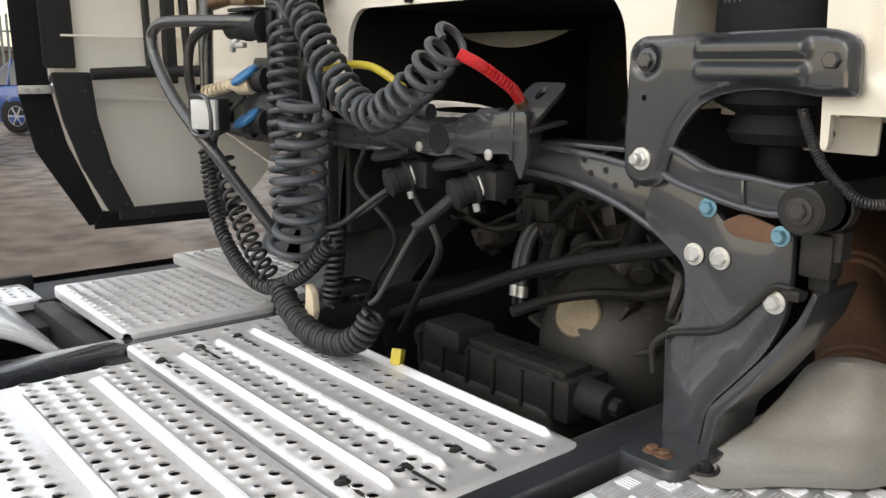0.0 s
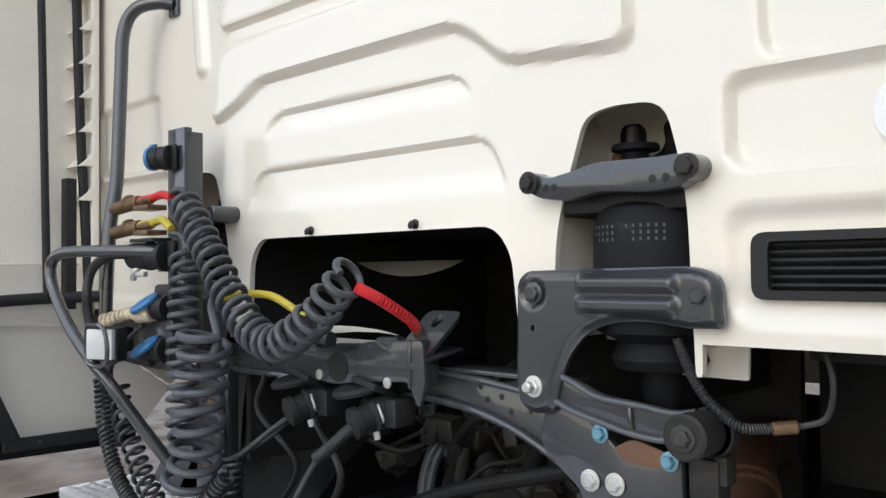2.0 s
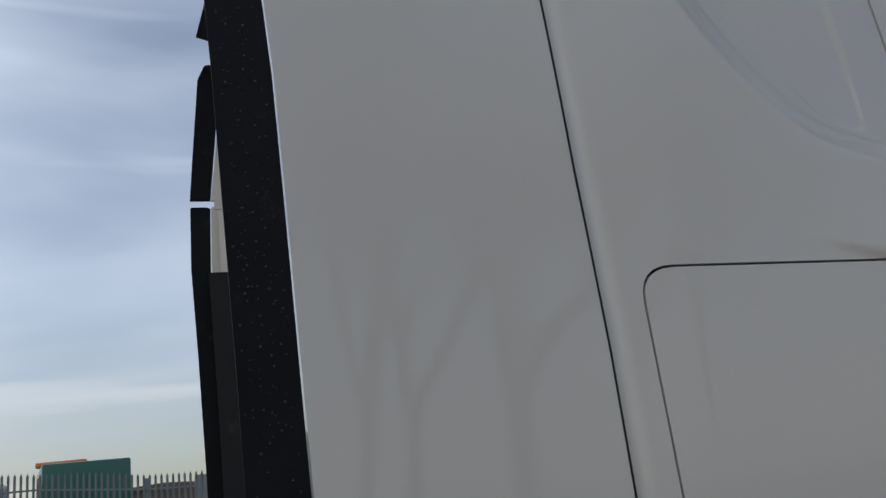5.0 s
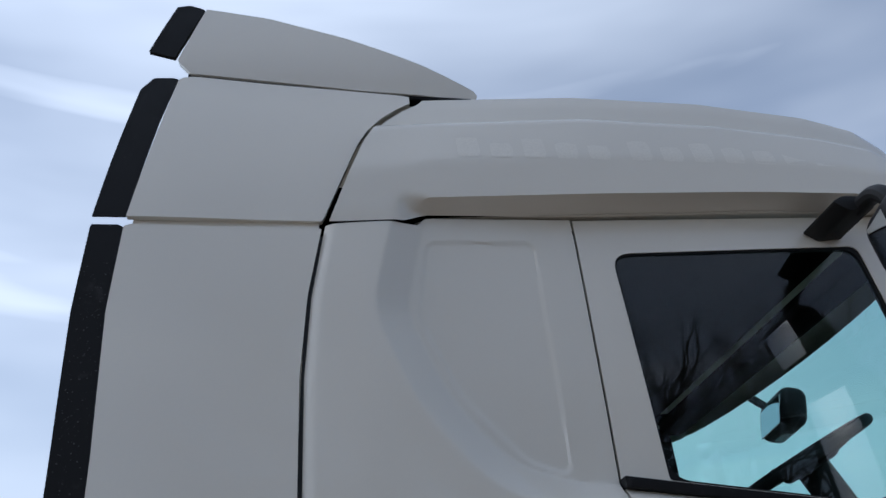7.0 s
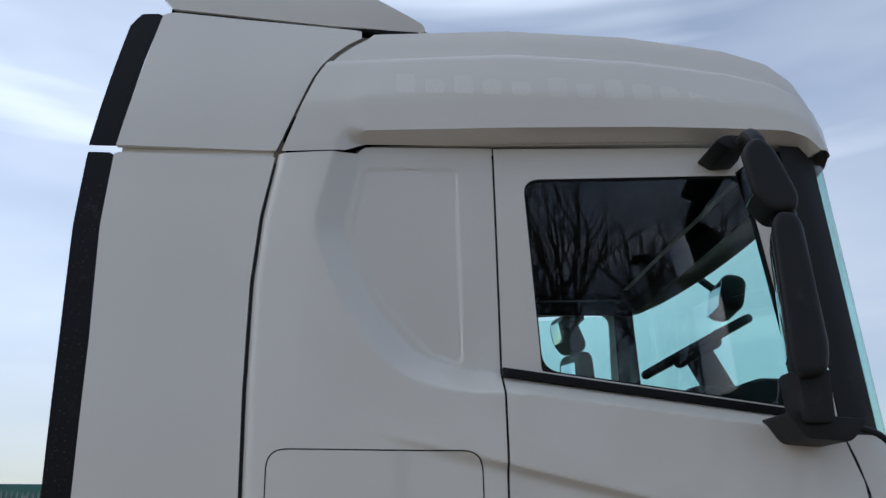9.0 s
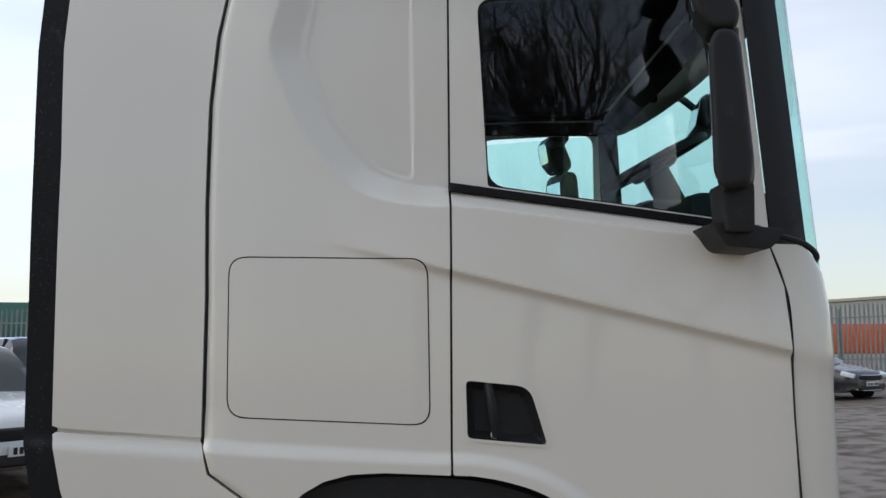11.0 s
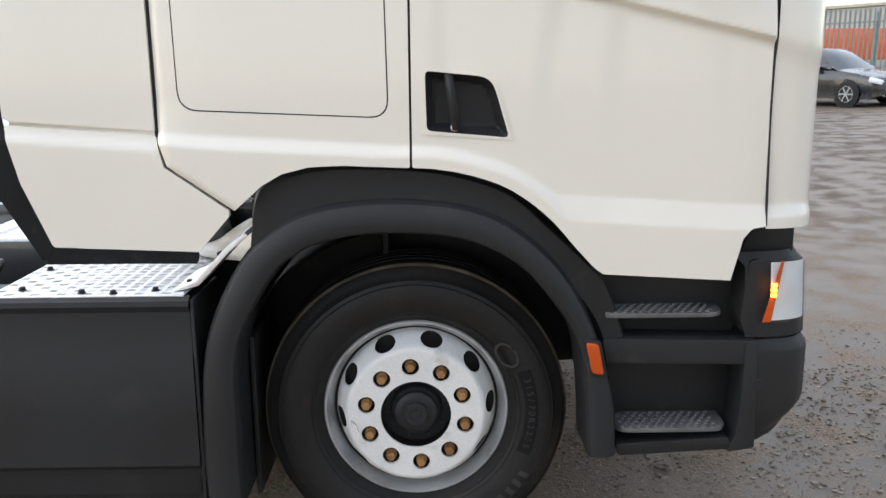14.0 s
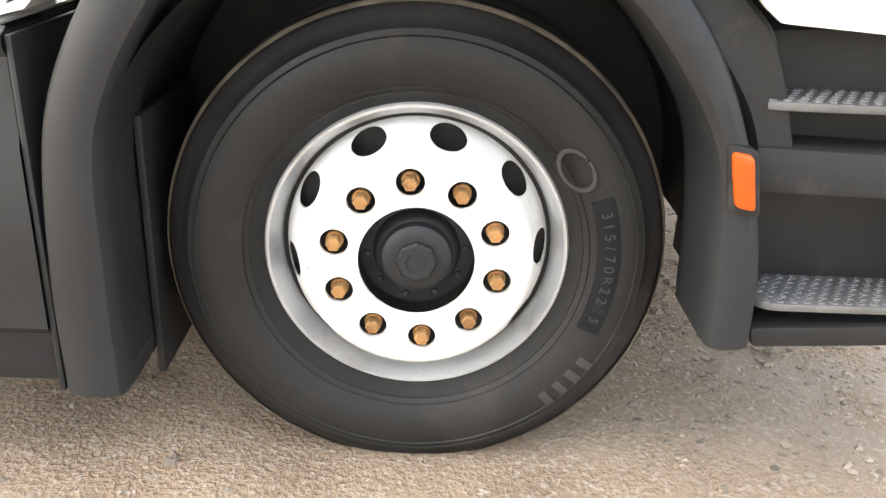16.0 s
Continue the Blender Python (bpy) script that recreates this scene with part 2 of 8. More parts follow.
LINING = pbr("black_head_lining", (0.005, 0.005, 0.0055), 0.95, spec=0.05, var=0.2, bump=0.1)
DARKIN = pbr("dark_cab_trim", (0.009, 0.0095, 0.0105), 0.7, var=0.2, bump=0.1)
PRINT = pbr("pale_print", (0.07, 0.073, 0.076), 0.6, var=0.2, bump=0.0)
GHOST = pbr("faded_letter_paint", (0.765, 0.732, 0.66), 0.36, var=0.02, bump=0.0, coat=0.4)
WINGLASS = glass("tinted_glass", (0.70, 0.92, 0.88))
CLEARG = glass("clear_glass", (0.92, 0.94, 0.94))
CARGLASS = glass("car_glass", (0.10, 0.13, 0.13))
GALV = pbr("galvanised_steel", (0.34, 0.37, 0.36), 0.5, metal=0.4, var=0.12, vscale=3, bump=0.1, dirt=(0.2, 0.17, 0.13), dscale=2, damount=0.3, island=0.12)
DROPM = pbr("water_drops", (0.03, 0.031, 0.033), 0.3, var=0.1, bump=0.0)
MUDT = pbr("dried_mud", (0.13, 0.105, 0.078), 0.9, var=0.4, vscale=20, bump=0.4, bscale=120, dirt=(0.05, 0.045, 0.04), dscale=12, damount=0.55)
HEAD = pbr("car_headlamp", (0.7, 0.72, 0.74), 0.12, var=0.1, bump=0.1)
STEPM = pbr("worn_step_tread", (0.13, 0.13, 0.13), 0.5, metal=0.3, var=0.2, vscale=14, bump=0.2, dirt=(0.10, 0.10, 0.10), dscale=22, damount=0.35)


# ---- mesh tools ----
def grab(bm):
    bm.verts.ensure_lookup_table()
    vs = np.array([v.co[:] for v in bm.verts]).reshape(-1, 3)
    fs = [[v.index for v in f.verts] for f in bm.faces]
    bm.free()
    return vs, fs


def join(pieces):
    vs, fs, k = [], [], 0
    for v, f in pieces:
        vs.append(np.asarray(v, float))
        fs += [[i + k for i in q] for q in f]
        k += len(v)
    return np.concatenate(vs), fs


def move(piece, m):
    v = np.c_[np.asarray(piece[0], float), np.ones(len(piece[0]))] @ np.array(m).T
    return v[:, :3], piece[1]


def flipped(piece, axis=1):
    v = np.array(piece[0], float)
    v[:, axis] *= -1
    return v, [q[::-1] for q in piece[1]]


def part(name, piece, material, parent=None, label="", smooth=30.0, weld=False):
    """One mesh object, under a thing or a part if one is given."""
    me = bpy.data.meshes.new(name)
    me.from_pydata(np.asarray(piece[0], float).tolist(), [], piece[1])
    bm = bmesh.new()
    bm.from_mesh(me)
    bmesh.ops.recalc_face_normals(bm, faces=bm.faces)
    lim = radians(smooth)
    for f in bm.faces:
        f.smooth = True
    for e in bm.edges:
        if len(e.link_faces) == 2 and e.calc_face_angle(0.0) > lim:
            e.smooth = False
    bm.to_mesh(me)
    bm.free()
    me.materials.append(material)
    ob = new(name, me)
    if parent is not None:
        ob.parent = parent
    if label:
        tagged(ob, label)
    return ob


def box(c, s, b=0.004, rot=None):
    bm = bmesh.new()
    bmesh.ops.create_cube(bm, size=1.0, matrix=Matrix.Diagonal((*s, 1)))
    if b:
        bmesh.ops.bevel(bm, geom=bm.edges[:], offset=min(b, min(s) * 0.45), segments=2, profile=0.6, affect="EDGES", clamp_overlap=True)
    r = Euler([radians(a) for a in rot]).to_matrix().to_4x4() if rot else Matrix()
    bm.transform(Matrix.Translation(c) @ r)
    return grab(bm)


def frame_of(d):
    d = Vector(d).normalized()
    a = Vector((0, 0, 1)) if abs(d.z) < 0.9 else Vector((1, 0, 0))
    u = d.cross(a).normalized()
    return np.array(u), np.array(d.cross(u)), np.array(d)


def lathe(profile, origin, axis, n=32, a0=0.0, a1=360.0):
    """profile: (radius, distance along the axis) pairs."""
    u, w, d = frame_of(axis)
    full = abs(a1 - a0) >= 359.9
    ang = np.radians(np.linspace(a0, a1, n, endpoint=not full))
    vs = [np.array(origin) + h * d + r * (math.cos(a) * u + math.sin(a) * w) for r, h in profile for a in ang]
    k, fs = len(ang), []
    for i in range(len(profile) - 1):
        for j in range(k if full else k - 1):
            fs.append([i * k + j, i * k + (j + 1) % k, (i + 1) * k + (j + 1) % k, (i + 1) * k + j])
    if full:
        for i in (0, len(profile) - 1):
            if profile[i][0] > 1e-5:
                fs.append(list(range(i * k, i * k + k)))
    return np.array(vs), fs


def cyl(p0, p1, r, r1=None, n=20, b=0.002):
    p0, p1 = Vector(p0), Vector(p1)
    h = (p1 - p0).length
    r1 = r if r1 is None else r1
    return lathe([(max(r - b, 1e-4), 0), (r, b), (r1, h - b), (max(r1 - b, 1e-4), h)], p0, p1 - p0, n)


def hexbolt(p, d, r=0.012, h=0.009, washer=True):
    ps = [lathe([(r * 0.96, 0), (r, 0.001), (r, h * 0.8), (r * 0.8, h), (r * 0.3, h)], p, d, 6)]
    if washer:
        ps.append(lathe([(r * 1.45, 0), (r * 1.45, 0.002), (r * 0.9, 0.003)], p, d, 20))
    return join(ps)


def smooth_path(pts, per=8):
    p = [np.array(q, float) for q in pts]
    if len(p) < 3:
        return [p[0] + (p[-1] - p[0]) * t for t in np.linspace(0, 1, per + 1)]
    q = [2 * p[0] - p[1], *p, 2 * p[-1] - p[-2]]
    out = []
    for i in range(1, len(q) - 2):
        for t in np.linspace(0, 1, per, endpoint=False):
            a, b_, c, d = q[i - 1], q[i], q[i + 1], q[i + 2]
            out.append(0.5 * (2 * b_ + (c - a) * t + (2 * a - 5 * b_ + 4 * c - d) * t * t + (3 * b_ - a - 3 * c + d) * t ** 3))
    return out + [p[-1]]


def sweep(path, r, n=10, radii=None):
    path = [np.array(p, float) for p in path]
    k = len(path)
    tang = [path[min(i + 1, k - 1)] - path[max(i - 1, 0)] for i in range(k)]
    u, w, d = frame_of(tang[0])
    vs, fs = [], []
    for i in range(k):
        t = tang[i] / (np.linalg.norm(tang[i]) + 1e-12)
        u = u - t * (u @ t)
        u /= np.linalg.norm(u)
        w = np.cross(t, u)
        rr = radii[i] if radii is not None else r
        for j in range(n):
            a = 2 * math.pi * j / n
            vs.append(path[i] + rr * (math.cos(a) * u + math.sin(a) * w))
    for i in range(k - 1):
        for j in range(n):
            fs.append([i * n + j, i * n + (j + 1) % n, (i + 1) * n + (j + 1) % n, (i + 1) * n + j])
    fs += [list(range(n))[::-1], list(range((k - 1) * n, k * n))]
    return np.array(vs), fs


def pipe(pts, r, n=10, per=8):
    return sweep(smooth_path(pts, per), r, n)


def coil(spine, turns, r_coil, r_wire, n=8, per_turn=18, stretch=None, lead=0.4):
    """A helical hose round a smooth spine; stretch maps 0..1 to the turn density."""
    sp = smooth_path(spine, 40)
    seg = np.r_[0, np.cumsum([np.linalg.norm(b - a) for a, b in zip(sp, sp[1:])])]
    seg /= seg[-1]
    sp = np.array(sp)
    k = int(turns * per_turn)
    u, w, d = frame_of(sp[1] - sp[0])
    out = []
    for i in range(k + 1):
        s = i / k
        s2 = stretch(s) if stretch else s
        c = np.array([np.interp(s2, seg, sp[:, j]) for j in range(3)])
        c2 = np.array([np.interp(min(s2 + 0.01, 1), seg, sp[:, j]) for j in range(3)])
        c1 = np.array([np.interp(max(s2 - 0.01, 0), seg, sp[:, j]) for j in range(3)])
        t = (c2 - c1) / (np.linalg.norm(c2 - c1) + 1e-9)
        u = u - t * (u @ t)
        u /= np.linalg.norm(u)
        w = np.cross(t, u)
        a = 2 * math.pi * turns * s
        rc = r_coil * (1 + 0.05 * math.sin(3.1 * i / per_turn) + 0.03 * math.sin(7.7 * i / per_turn))
        out.append(c + rc * (math.cos(a) * u + math.sin(a) * w))
    return sweep(out, r_wire, n)


def fillet(poly, r, n=5):
    """The closed polygon with its corners rounded; r may be a list."""
    out, k = [], len(poly)
    rs = r if isinstance(r, (list, tuple)) else [r] * k
    for i in range(k):
        p, a, b = (np.array(poly[j % k], float) for j in (i, i - 1, i + 1))
        da, db = a - p, b - p
        la, lb = np.linalg.norm(da), np.linalg.norm(db)
        rr = min(rs[i], la * 0.48, lb * 0.48)
        if rr < 1e-4:
            out.append(tuple(p))
            continue
        q0, q1 = p + da / la * rr, p + db / lb * rr
        for t in np.linspace(0, 1, n):
            out.append(tuple((1 - t) ** 2 * q0 + 2 * t * (1 - t) * p + t * t * q1))
    return out


PLANES = {"x": lambda u, v, d: (d, u, v), "y": lambda u, v, d: (u, d, v), "z": lambda u, v, d: (u, v, d)}


def prism(poly, plane, d0, d1, b=0.003, seg=2):
    """An outline pushed from d0 to d1 across its plane, with eased edges."""
    to = PLANES[plane]
    bm = bmesh.new()
    f = bm.faces.new([bm.verts.new(to(u, v, d0)) for u, v in poly])
    r = bmesh.ops.extrude_face_region(bm, geom=[f])
    top = [g for g in r["geom"] if isinstance(g, bmesh.types.BMVert)]
    off = Vector(to(0, 0, d1)) - Vector(to(0, 0, d0))
    bmesh.ops.translate(bm, verts=top, vec=off)
    bmesh.ops.recalc_face_normals(bm, faces=bm.faces)
    if b:
        caps = [f for f in bm.faces if len(f.verts) == len(poly)]
        es = {e for f in caps for e in f.edges}
        bmesh.ops.bevel(bm, geom=list(es), offset=b, segments=seg, profile=0.6, affect="EDGES", clamp_overlap=True)
    return grab(bm)


def sdf_poly(P, poly):
    """Signed distance of points to a closed polygon, negative inside."""
    A = np.array(poly, float)
    B = np.roll(A, -1, 0)
    d2 = np.full(len(P), 1e9)
    s = np.ones(len(P))
    for a, b in zip(A, B):
        e, w = b - a, P - a
        q = w - np.outer(np.clip(w @ e / (e @ e + 1e-12), 0, 1), e)
        d2 = np.minimum(d2, (q * q).sum(1))
        c1, c2, c3 = P[:, 1] >= a[1], P[:, 1] < b[1], e[0] * w[:, 1] > e[1] * w[:, 0]
        s = np.where((c1 & c2 & c3) | (~c1 & ~c2 & ~c3), -s, s)
    return s * np.sqrt(d2)


def sheet(outline, holes, step, front, back=None, discs=None):
    """A sheet cut to an outline, less holes (outlines) and discs (x, y, r rows). front and back map u, v arrays to places; with a back the sheet is solid."""
    def field(P):
        f = sdf_poly(P, outline)
        for h in holes:
            f = np.maximum(f, -sdf_poly(P, h))
        if discs is not None and len(discs):
            for i in range(0, len(P), 20000):
                Q = P[i:i + 20000]
                near = np.min(np.sqrt((Q[:, None, 0] - discs[None, :, 0]) ** 2 + (Q[:, None, 1] - discs[None, :, 1]) ** 2) - discs[None, :, 2], axis=1)
                f[i:i + 20000] = np.maximum(f[i:i + 20000], -near)
        return f
    lo, hi = np.min(outline, 0) - step, np.max(outline, 0) + step
    nu, nv = int((hi[0] - lo[0]) / step) + 2, int((hi[1] - lo[1]) / step) + 2
    U, V = np.meshgrid(lo[0] + step * np.arange(nu), lo[1] + step * np.arange(nv), indexing="ij")
    P = np.c_[U.ravel(), V.ravel()]
    F = field(P)
    idx = np.arange(nu * nv).reshape(nu, nv)
    quads = np.stack([idx[:-1, :-1], idx[1:, :-1], idx[1:, 1:], idx[:-1, 1:]], -1).reshape(-1, 4)
    keep = (F[quads].mean(1) < -0.05 * step) & (F[quads].max(1) < 0.85 * step)
    quads = quads[keep]
    used = np.unique(quads)
    ed = np.sort(np.concatenate([quads[:, [i, (i + 1) % 4]] for i in range(4)]), 1)
    code, cnt_ = np.unique(ed[:, 0] * (nu * nv) + ed[:, 1], return_counts=True)
    once = code[cnt_ == 1]
    edge = np.unique(np.r_[once // (nu * nv), once % (nu * nv)])
    h = step * 0.05
    for _ in range(3):
        f0 = field(P[edge])
        gx = (field(P[edge] + (h, 0)) - field(P[edge] - (h, 0))) / (2 * h)
        gy = (field(P[edge] + (0, h)) - field(P[edge] - (0, h))) / (2 * h)
        P[edge] -= np.c_[gx, gy] * (f0 / np.maximum(gx * gx + gy * gy, 0.4))[:, None] * 0.9
    remap = -np.ones(nu * nv, int)
    remap[used] = np.arange(len(used))
    quads = remap[quads]
    Q = P[used]
    vf = np.array(front(Q[:, 0], Q[:, 1])).T
    if back is None:
        return vf, quads.tolist()
    vb = np.array(back(Q[:, 0], Q[:, 1])).T
    k = len(Q)
    e = np.concatenate([quads[:, [i, (i + 1) % 4]] for i in range(4)])
    key = np.sort(e, 1)
    _, inv, cnt = np.unique(key[:, 0] * (k + 1) + key[:, 1], return_inverse=True, return_counts=True)
    rim = e[cnt[inv] == 1]
    sides = np.c_[rim[:, 1], rim[:, 0], rim[:, 0] + k, rim[:, 1] + k]
    return np.r_[vf, vb], quads.tolist() + (quads[:, ::-1] + k).tolist() + sides.tolist()


def sstep(x, a, b):
    t = np.clip((x - a) / (b - a), 0, 1)
    return t * t * (3 - 2 * t)


def bump(d, w):
    return np.exp(-(d / w) ** 2)


def grid_surface(fn, us, vs):
    U, V = np.meshgrid(us, vs, indexing="ij")
    X, Y, Z = fn(U.ravel(), V.ravel())
    n = len(vs)
    fs = [[i * n + j, (i + 1) * n + j, (i + 1) * n + j + 1, i * n + j + 1] for i in range(len(us) - 1) for j in range(n - 1)]
    return np.c_[X, Y, Z], fs


def thing(name, at, label, category, group="", kind=""):
    ob = new(name)
    ob.empty_display_size = 0.1
    ob.matrix_world = Matrix.Translation(at)
    bpy.context.view_layer.update()
    return tagged(ob, label, category, group, kind)

# ---- ground ----
def ground_material():
    m = bpy.data.materials.new("muddy_gravel")
    m.use_nodes = True
    n, l = m.node_tree.nodes, m.node_tree.links
    b = n["Principled BSDF"]
    co = n.new("ShaderNodeTexCoord")
    def tex(kind, scale, detail=6.0):
        t = n.new(kind)
        t.inputs["Scale"].default_value = scale
        if "Detail" in t.inputs:
            t.inputs["Detail"].default_value = detail
        l.new(co.outputs["Object"], t.inputs["Vector"])
        return t
    big, mid, fine, peb = tex("ShaderNodeTexNoise", 0.35), tex("ShaderNodeTexNoise", 2.6), tex("ShaderNodeTexNoise", 60.0), tex("ShaderNodeTexVoronoi", 75.0)
    def ramp(src, *stops):
        r = n.new("ShaderNodeValToRGB")
        r.color_ramp.elements[0].position, r.color_ramp.elements[0].color = stops[0][0], (*stops[0][1], 1)
        r.color_ramp.elements[1].position, r.color_ramp.elements[1].color = stops[-1][0], (*stops[-1][1], 1)
        for p, c in stops[1:-1]:
            r.color_ramp.elements.new(p).color = (*c, 1)
        l.new(src, r.inputs["Fac"])
        return r.outputs["Color"]
    def mix(fac, a, c, mode="MIX"):
        k = n.new("ShaderNodeMix")
        k.data_type, k.blend_type = "RGBA", mode
        if isinstance(fac, float):
            k.inputs["Factor"].default_value = fac
        else:
            l.new(fac, k.inputs["Factor"])
        l.new(a, k.inputs["A"])
        l.new(c, k.inputs["B"])
        return k.outputs["Result"]
    base = ramp(mid.outputs["Fac"], (0.32, (0.20, 0.132, 0.082)), (0.5, (0.33, 0.232, 0.152)), (0.68, (0.46, 0.342, 0.24)))
    grey = ramp(fine.outputs["Fac"], (0.3, (0.24, 0.18, 0.13)), (0.7, (0.42, 0.33, 0.245)))
    stone = ramp(peb.outputs["Color"], (0.25, (0.22, 0.18, 0.145)), (0.9, (0.50, 0.43, 0.365)))
    c = mix(ramp(big.outputs["Fac"], (0.42, (0, 0, 0)), (0.62, (0.5, 0.5, 0.5))), base, grey)
    c = mix(ramp(fine.outputs["Fac"], (0.55, (0, 0, 0)), (0.68, (0.7, 0.7, 0.7))), c, stone)
    wet = ramp(big.outputs["Fac"], (0.66, (0, 0, 0)), (0.70, (1, 1, 1)))
    wsep, wx, wm = n.new("ShaderNodeSeparateXYZ"), n.new("ShaderNodeMapRange"), n.new("ShaderNodeMath")
    l.new(co.outputs["Object"], wsep.inputs[0])
    wx.inputs["From Min"].default_value, wx.inputs["From Max"].default_value = 0.2, 1.5
    l.new(wsep.outputs["X"], wx.inputs["Value"])
    wm.operation = "MULTIPLY"
    patch = ramp(mid.outputs["Fac"], (0.32, (0, 0, 0)), (0.54, (0.9, 0.9, 0.9)))
    wy, wxy = n.new("ShaderNodeMapRange"), n.new("ShaderNodeMath")
    wy.inputs["From Min"].default_value, wy.inputs["From Max"].default_value = -1.75, -1.0
    l.new(wsep.outputs["Y"], wy.inputs["Value"])
    wxy.operation = "MULTIPLY"
    l.new(wx.outputs["Result"], wxy.inputs[0])
    l.new(wy.outputs["Result"], wxy.inputs[1])
    l.new(patch, wm.inputs[0])
    l.new(wxy.outputs[0], wm.inputs[1])
    damp = n.new("ShaderNodeMath")
    damp.operation = "MAXIMUM"
    l.new(wm.outputs[0], damp.inputs[0])
    l.new(wet, damp.inputs[1])
    wet = damp.outputs[0]
    dark = n.new("ShaderNodeRGB")
    dark.outputs[0].default_value = (0.10, 0.08, 0.062, 1)
    c = mix(wet, c, dark.outputs[0])
    # the far yard is wetter, darker mud
    sep, span = n.new("ShaderNodeSeparateXYZ"), n.new("ShaderNodeMapRange")
    l.new(co.outputs["Object"], sep.inputs[0])
    span.inputs["From Min"].default_value, span.inputs["From Max"].default_value = 0.5, 5.0
    span.inputs["To Max"].default_value = 0.85
    far_add = n.new("ShaderNodeMath")
    far_add.operation = "MULTIPLY_ADD"
    l.new(mid.outputs["Fac"], far_add.inputs[0])
    far_add.inputs[1].default_value = 5.0
    l.new(sep.outputs["Y"], far_add.inputs[2])
    l.new(far_add.outputs[0], span.inputs["Value"])
    span.inputs["From Min"].default_value, span.inputs["From Max"].default_value = 2.5, 8.0
    mud = ramp(mid.outputs["Fac"], (0.35, (0.075, 0.054, 0.040)), (0.65, (0.17, 0.128, 0.096)))
    c = mix(span.outputs["Result"], c, mud)
    l.new(c, b.inputs["Base Color"])
    rr = n.new("ShaderNodeMapRange")
    rr.inputs["To Min"].default_value, rr.inputs["To Max"].default_value = 0.88, 0.46
    l.new(wet, rr.inputs["Value"])
    l.new(rr.outputs["Result"], b.inputs["Roughness"])
    add = n.new("ShaderNodeMath")
    add.operation = "ADD"
    l.new(fine.outputs["Fac"], add.inputs[0])
    l.new(peb.outputs["Distance"], add.inputs[1])
    dry = n.new("ShaderNodeMath")
    dry.operation = "SUBTRACT"
    dry.inputs[0].default_value = 1.0
    l.new(wet, dry.inputs[1])
    bp = n.new("ShaderNodeBump")
    bp.inputs["Distance"].default_value = 0.010
    l.new(dry.outputs[0], bp.inputs["Strength"])
    l.new(add.outputs[0], bp.inputs["Height"])
    l.new(bp.outputs["Normal"], b.inputs["Normal"])
    return m


def fractal(x, y, s):
    return noise.fractal(Vector((x * s, y * s, 0.3)), 1.0, 2.0, 4)


MUD = ground_material()
gx = np.r_[-900, -300, -120, -60, np.arange(-35, -6, 1.5), np.arange(-6, 6, 0.12), np.arange(6, 36, 1.5), 60, 120, 300, 900]
gy = np.r_[-900, -300, -120, -60, np.arange(-35, -6, 1.5), np.arange(-6, 6, 0.12), np.arange(6, 45, 1.5), 60, 120, 300, 900]


def ground_z(x, y):
    """The yard is level under the truck and rises gently towards the fence."""
    return -0.035 + 0.042 * np.clip(x - 1.5, 0, 20) * sstep(y, 1.0, 12.0) + 0.10 * np.clip(-x - 1.5, 0, 4) * sstep(y, 2.0, 9.0)


def ground_fn(U, V):
    z = np.array([0.02 * fractal(x, y, 0.8) + 0.012 * fractal(x, y, 4.0) if abs(x) < 40 and abs(y) < 50 else 0.0 for x, y in zip(U, V)])
    calm = np.exp(-((U / 0.8) ** 2 + ((V + 1.05) / 0.5) ** 2))
    return U, V, z * (1 - calm) - 0.008 * (1 - calm) + ground_z(U, V)


tagged(part("ground", grid_surface(ground_fn, gx, gy), MUD), "brown muddy gravel yard with wet patches", "ground", kind="structure")

# loose stones near the front wheel and under the truck
rng = np.random.default_rng(4)
ico = grab((lambda b: (bmesh.ops.create_icosphere(b, subdivisions=1, radius=1.0), b)[1])(bmesh.new()))
stones = []
for k in range(15000):
    x, y = (rng.uniform(-1.8, 3.4), rng.uniform(-2.6, 1.2)) if k % 2 else (rng.uniform(0.25, 2.6), rng.uniform(-1.9, 0.6))
    s = 0.0032 + 0.013 * rng.random() ** 4
    v = ico[0] * rng.uniform(0.7, 1.25, (len(ico[0]), 1)) * (s, s * rng.uniform(0.6, 1), s * 0.6)
    stones.append((v + (x, y, 0.012 * fractal(x, y, 4.0) + 0.02 * fractal(x, y, 0.8) - 0.041), ico[1]))
PEBBLE = pbr("pebbles", (0.22, 0.18, 0.14), 0.75, var=0.25, bump=0.3, island=0.5)
tagged(part("gravel", join(stones), PEBBLE), "loose brown and grey stones on the mud", "gravel", kind="stuff")

lump = thing("pale_stone", (-0.62, -1.36, -0.045), "pale crumpled stone lying on the mud", "stone")
lump_v = ico[0] * rng.uniform(0.6, 1.2, (len(ico[0]), 1)) * (0.026, 0.016, 0.018)
part("rock", (lump_v + (0, 0, 0.012), ico[1]), pbr("pale_stone", (0.38, 0.355, 0.31), 0.8, var=0.2, bump=0.3), lump, smooth=10.0)

# ---- the truck ----
truck = thing("tractor_truck", (0, 0, 0), "cream white tractor truck with black trim standing on mud", "truck")


def side_y(z):
    """The side's gentle tumblehome, eased between its straight runs."""
    z = np.asarray(z, float)
    return sum(np.interp(z + d, [0, 1.40, 2.20, 2.95, 3.20, 3.46, 3.9], [-1.25, -1.25, -1.235, -1.165, -1.12, -1.045, -0.918]) for d in np.linspace(-0.28, 0.28, 9)) / 9


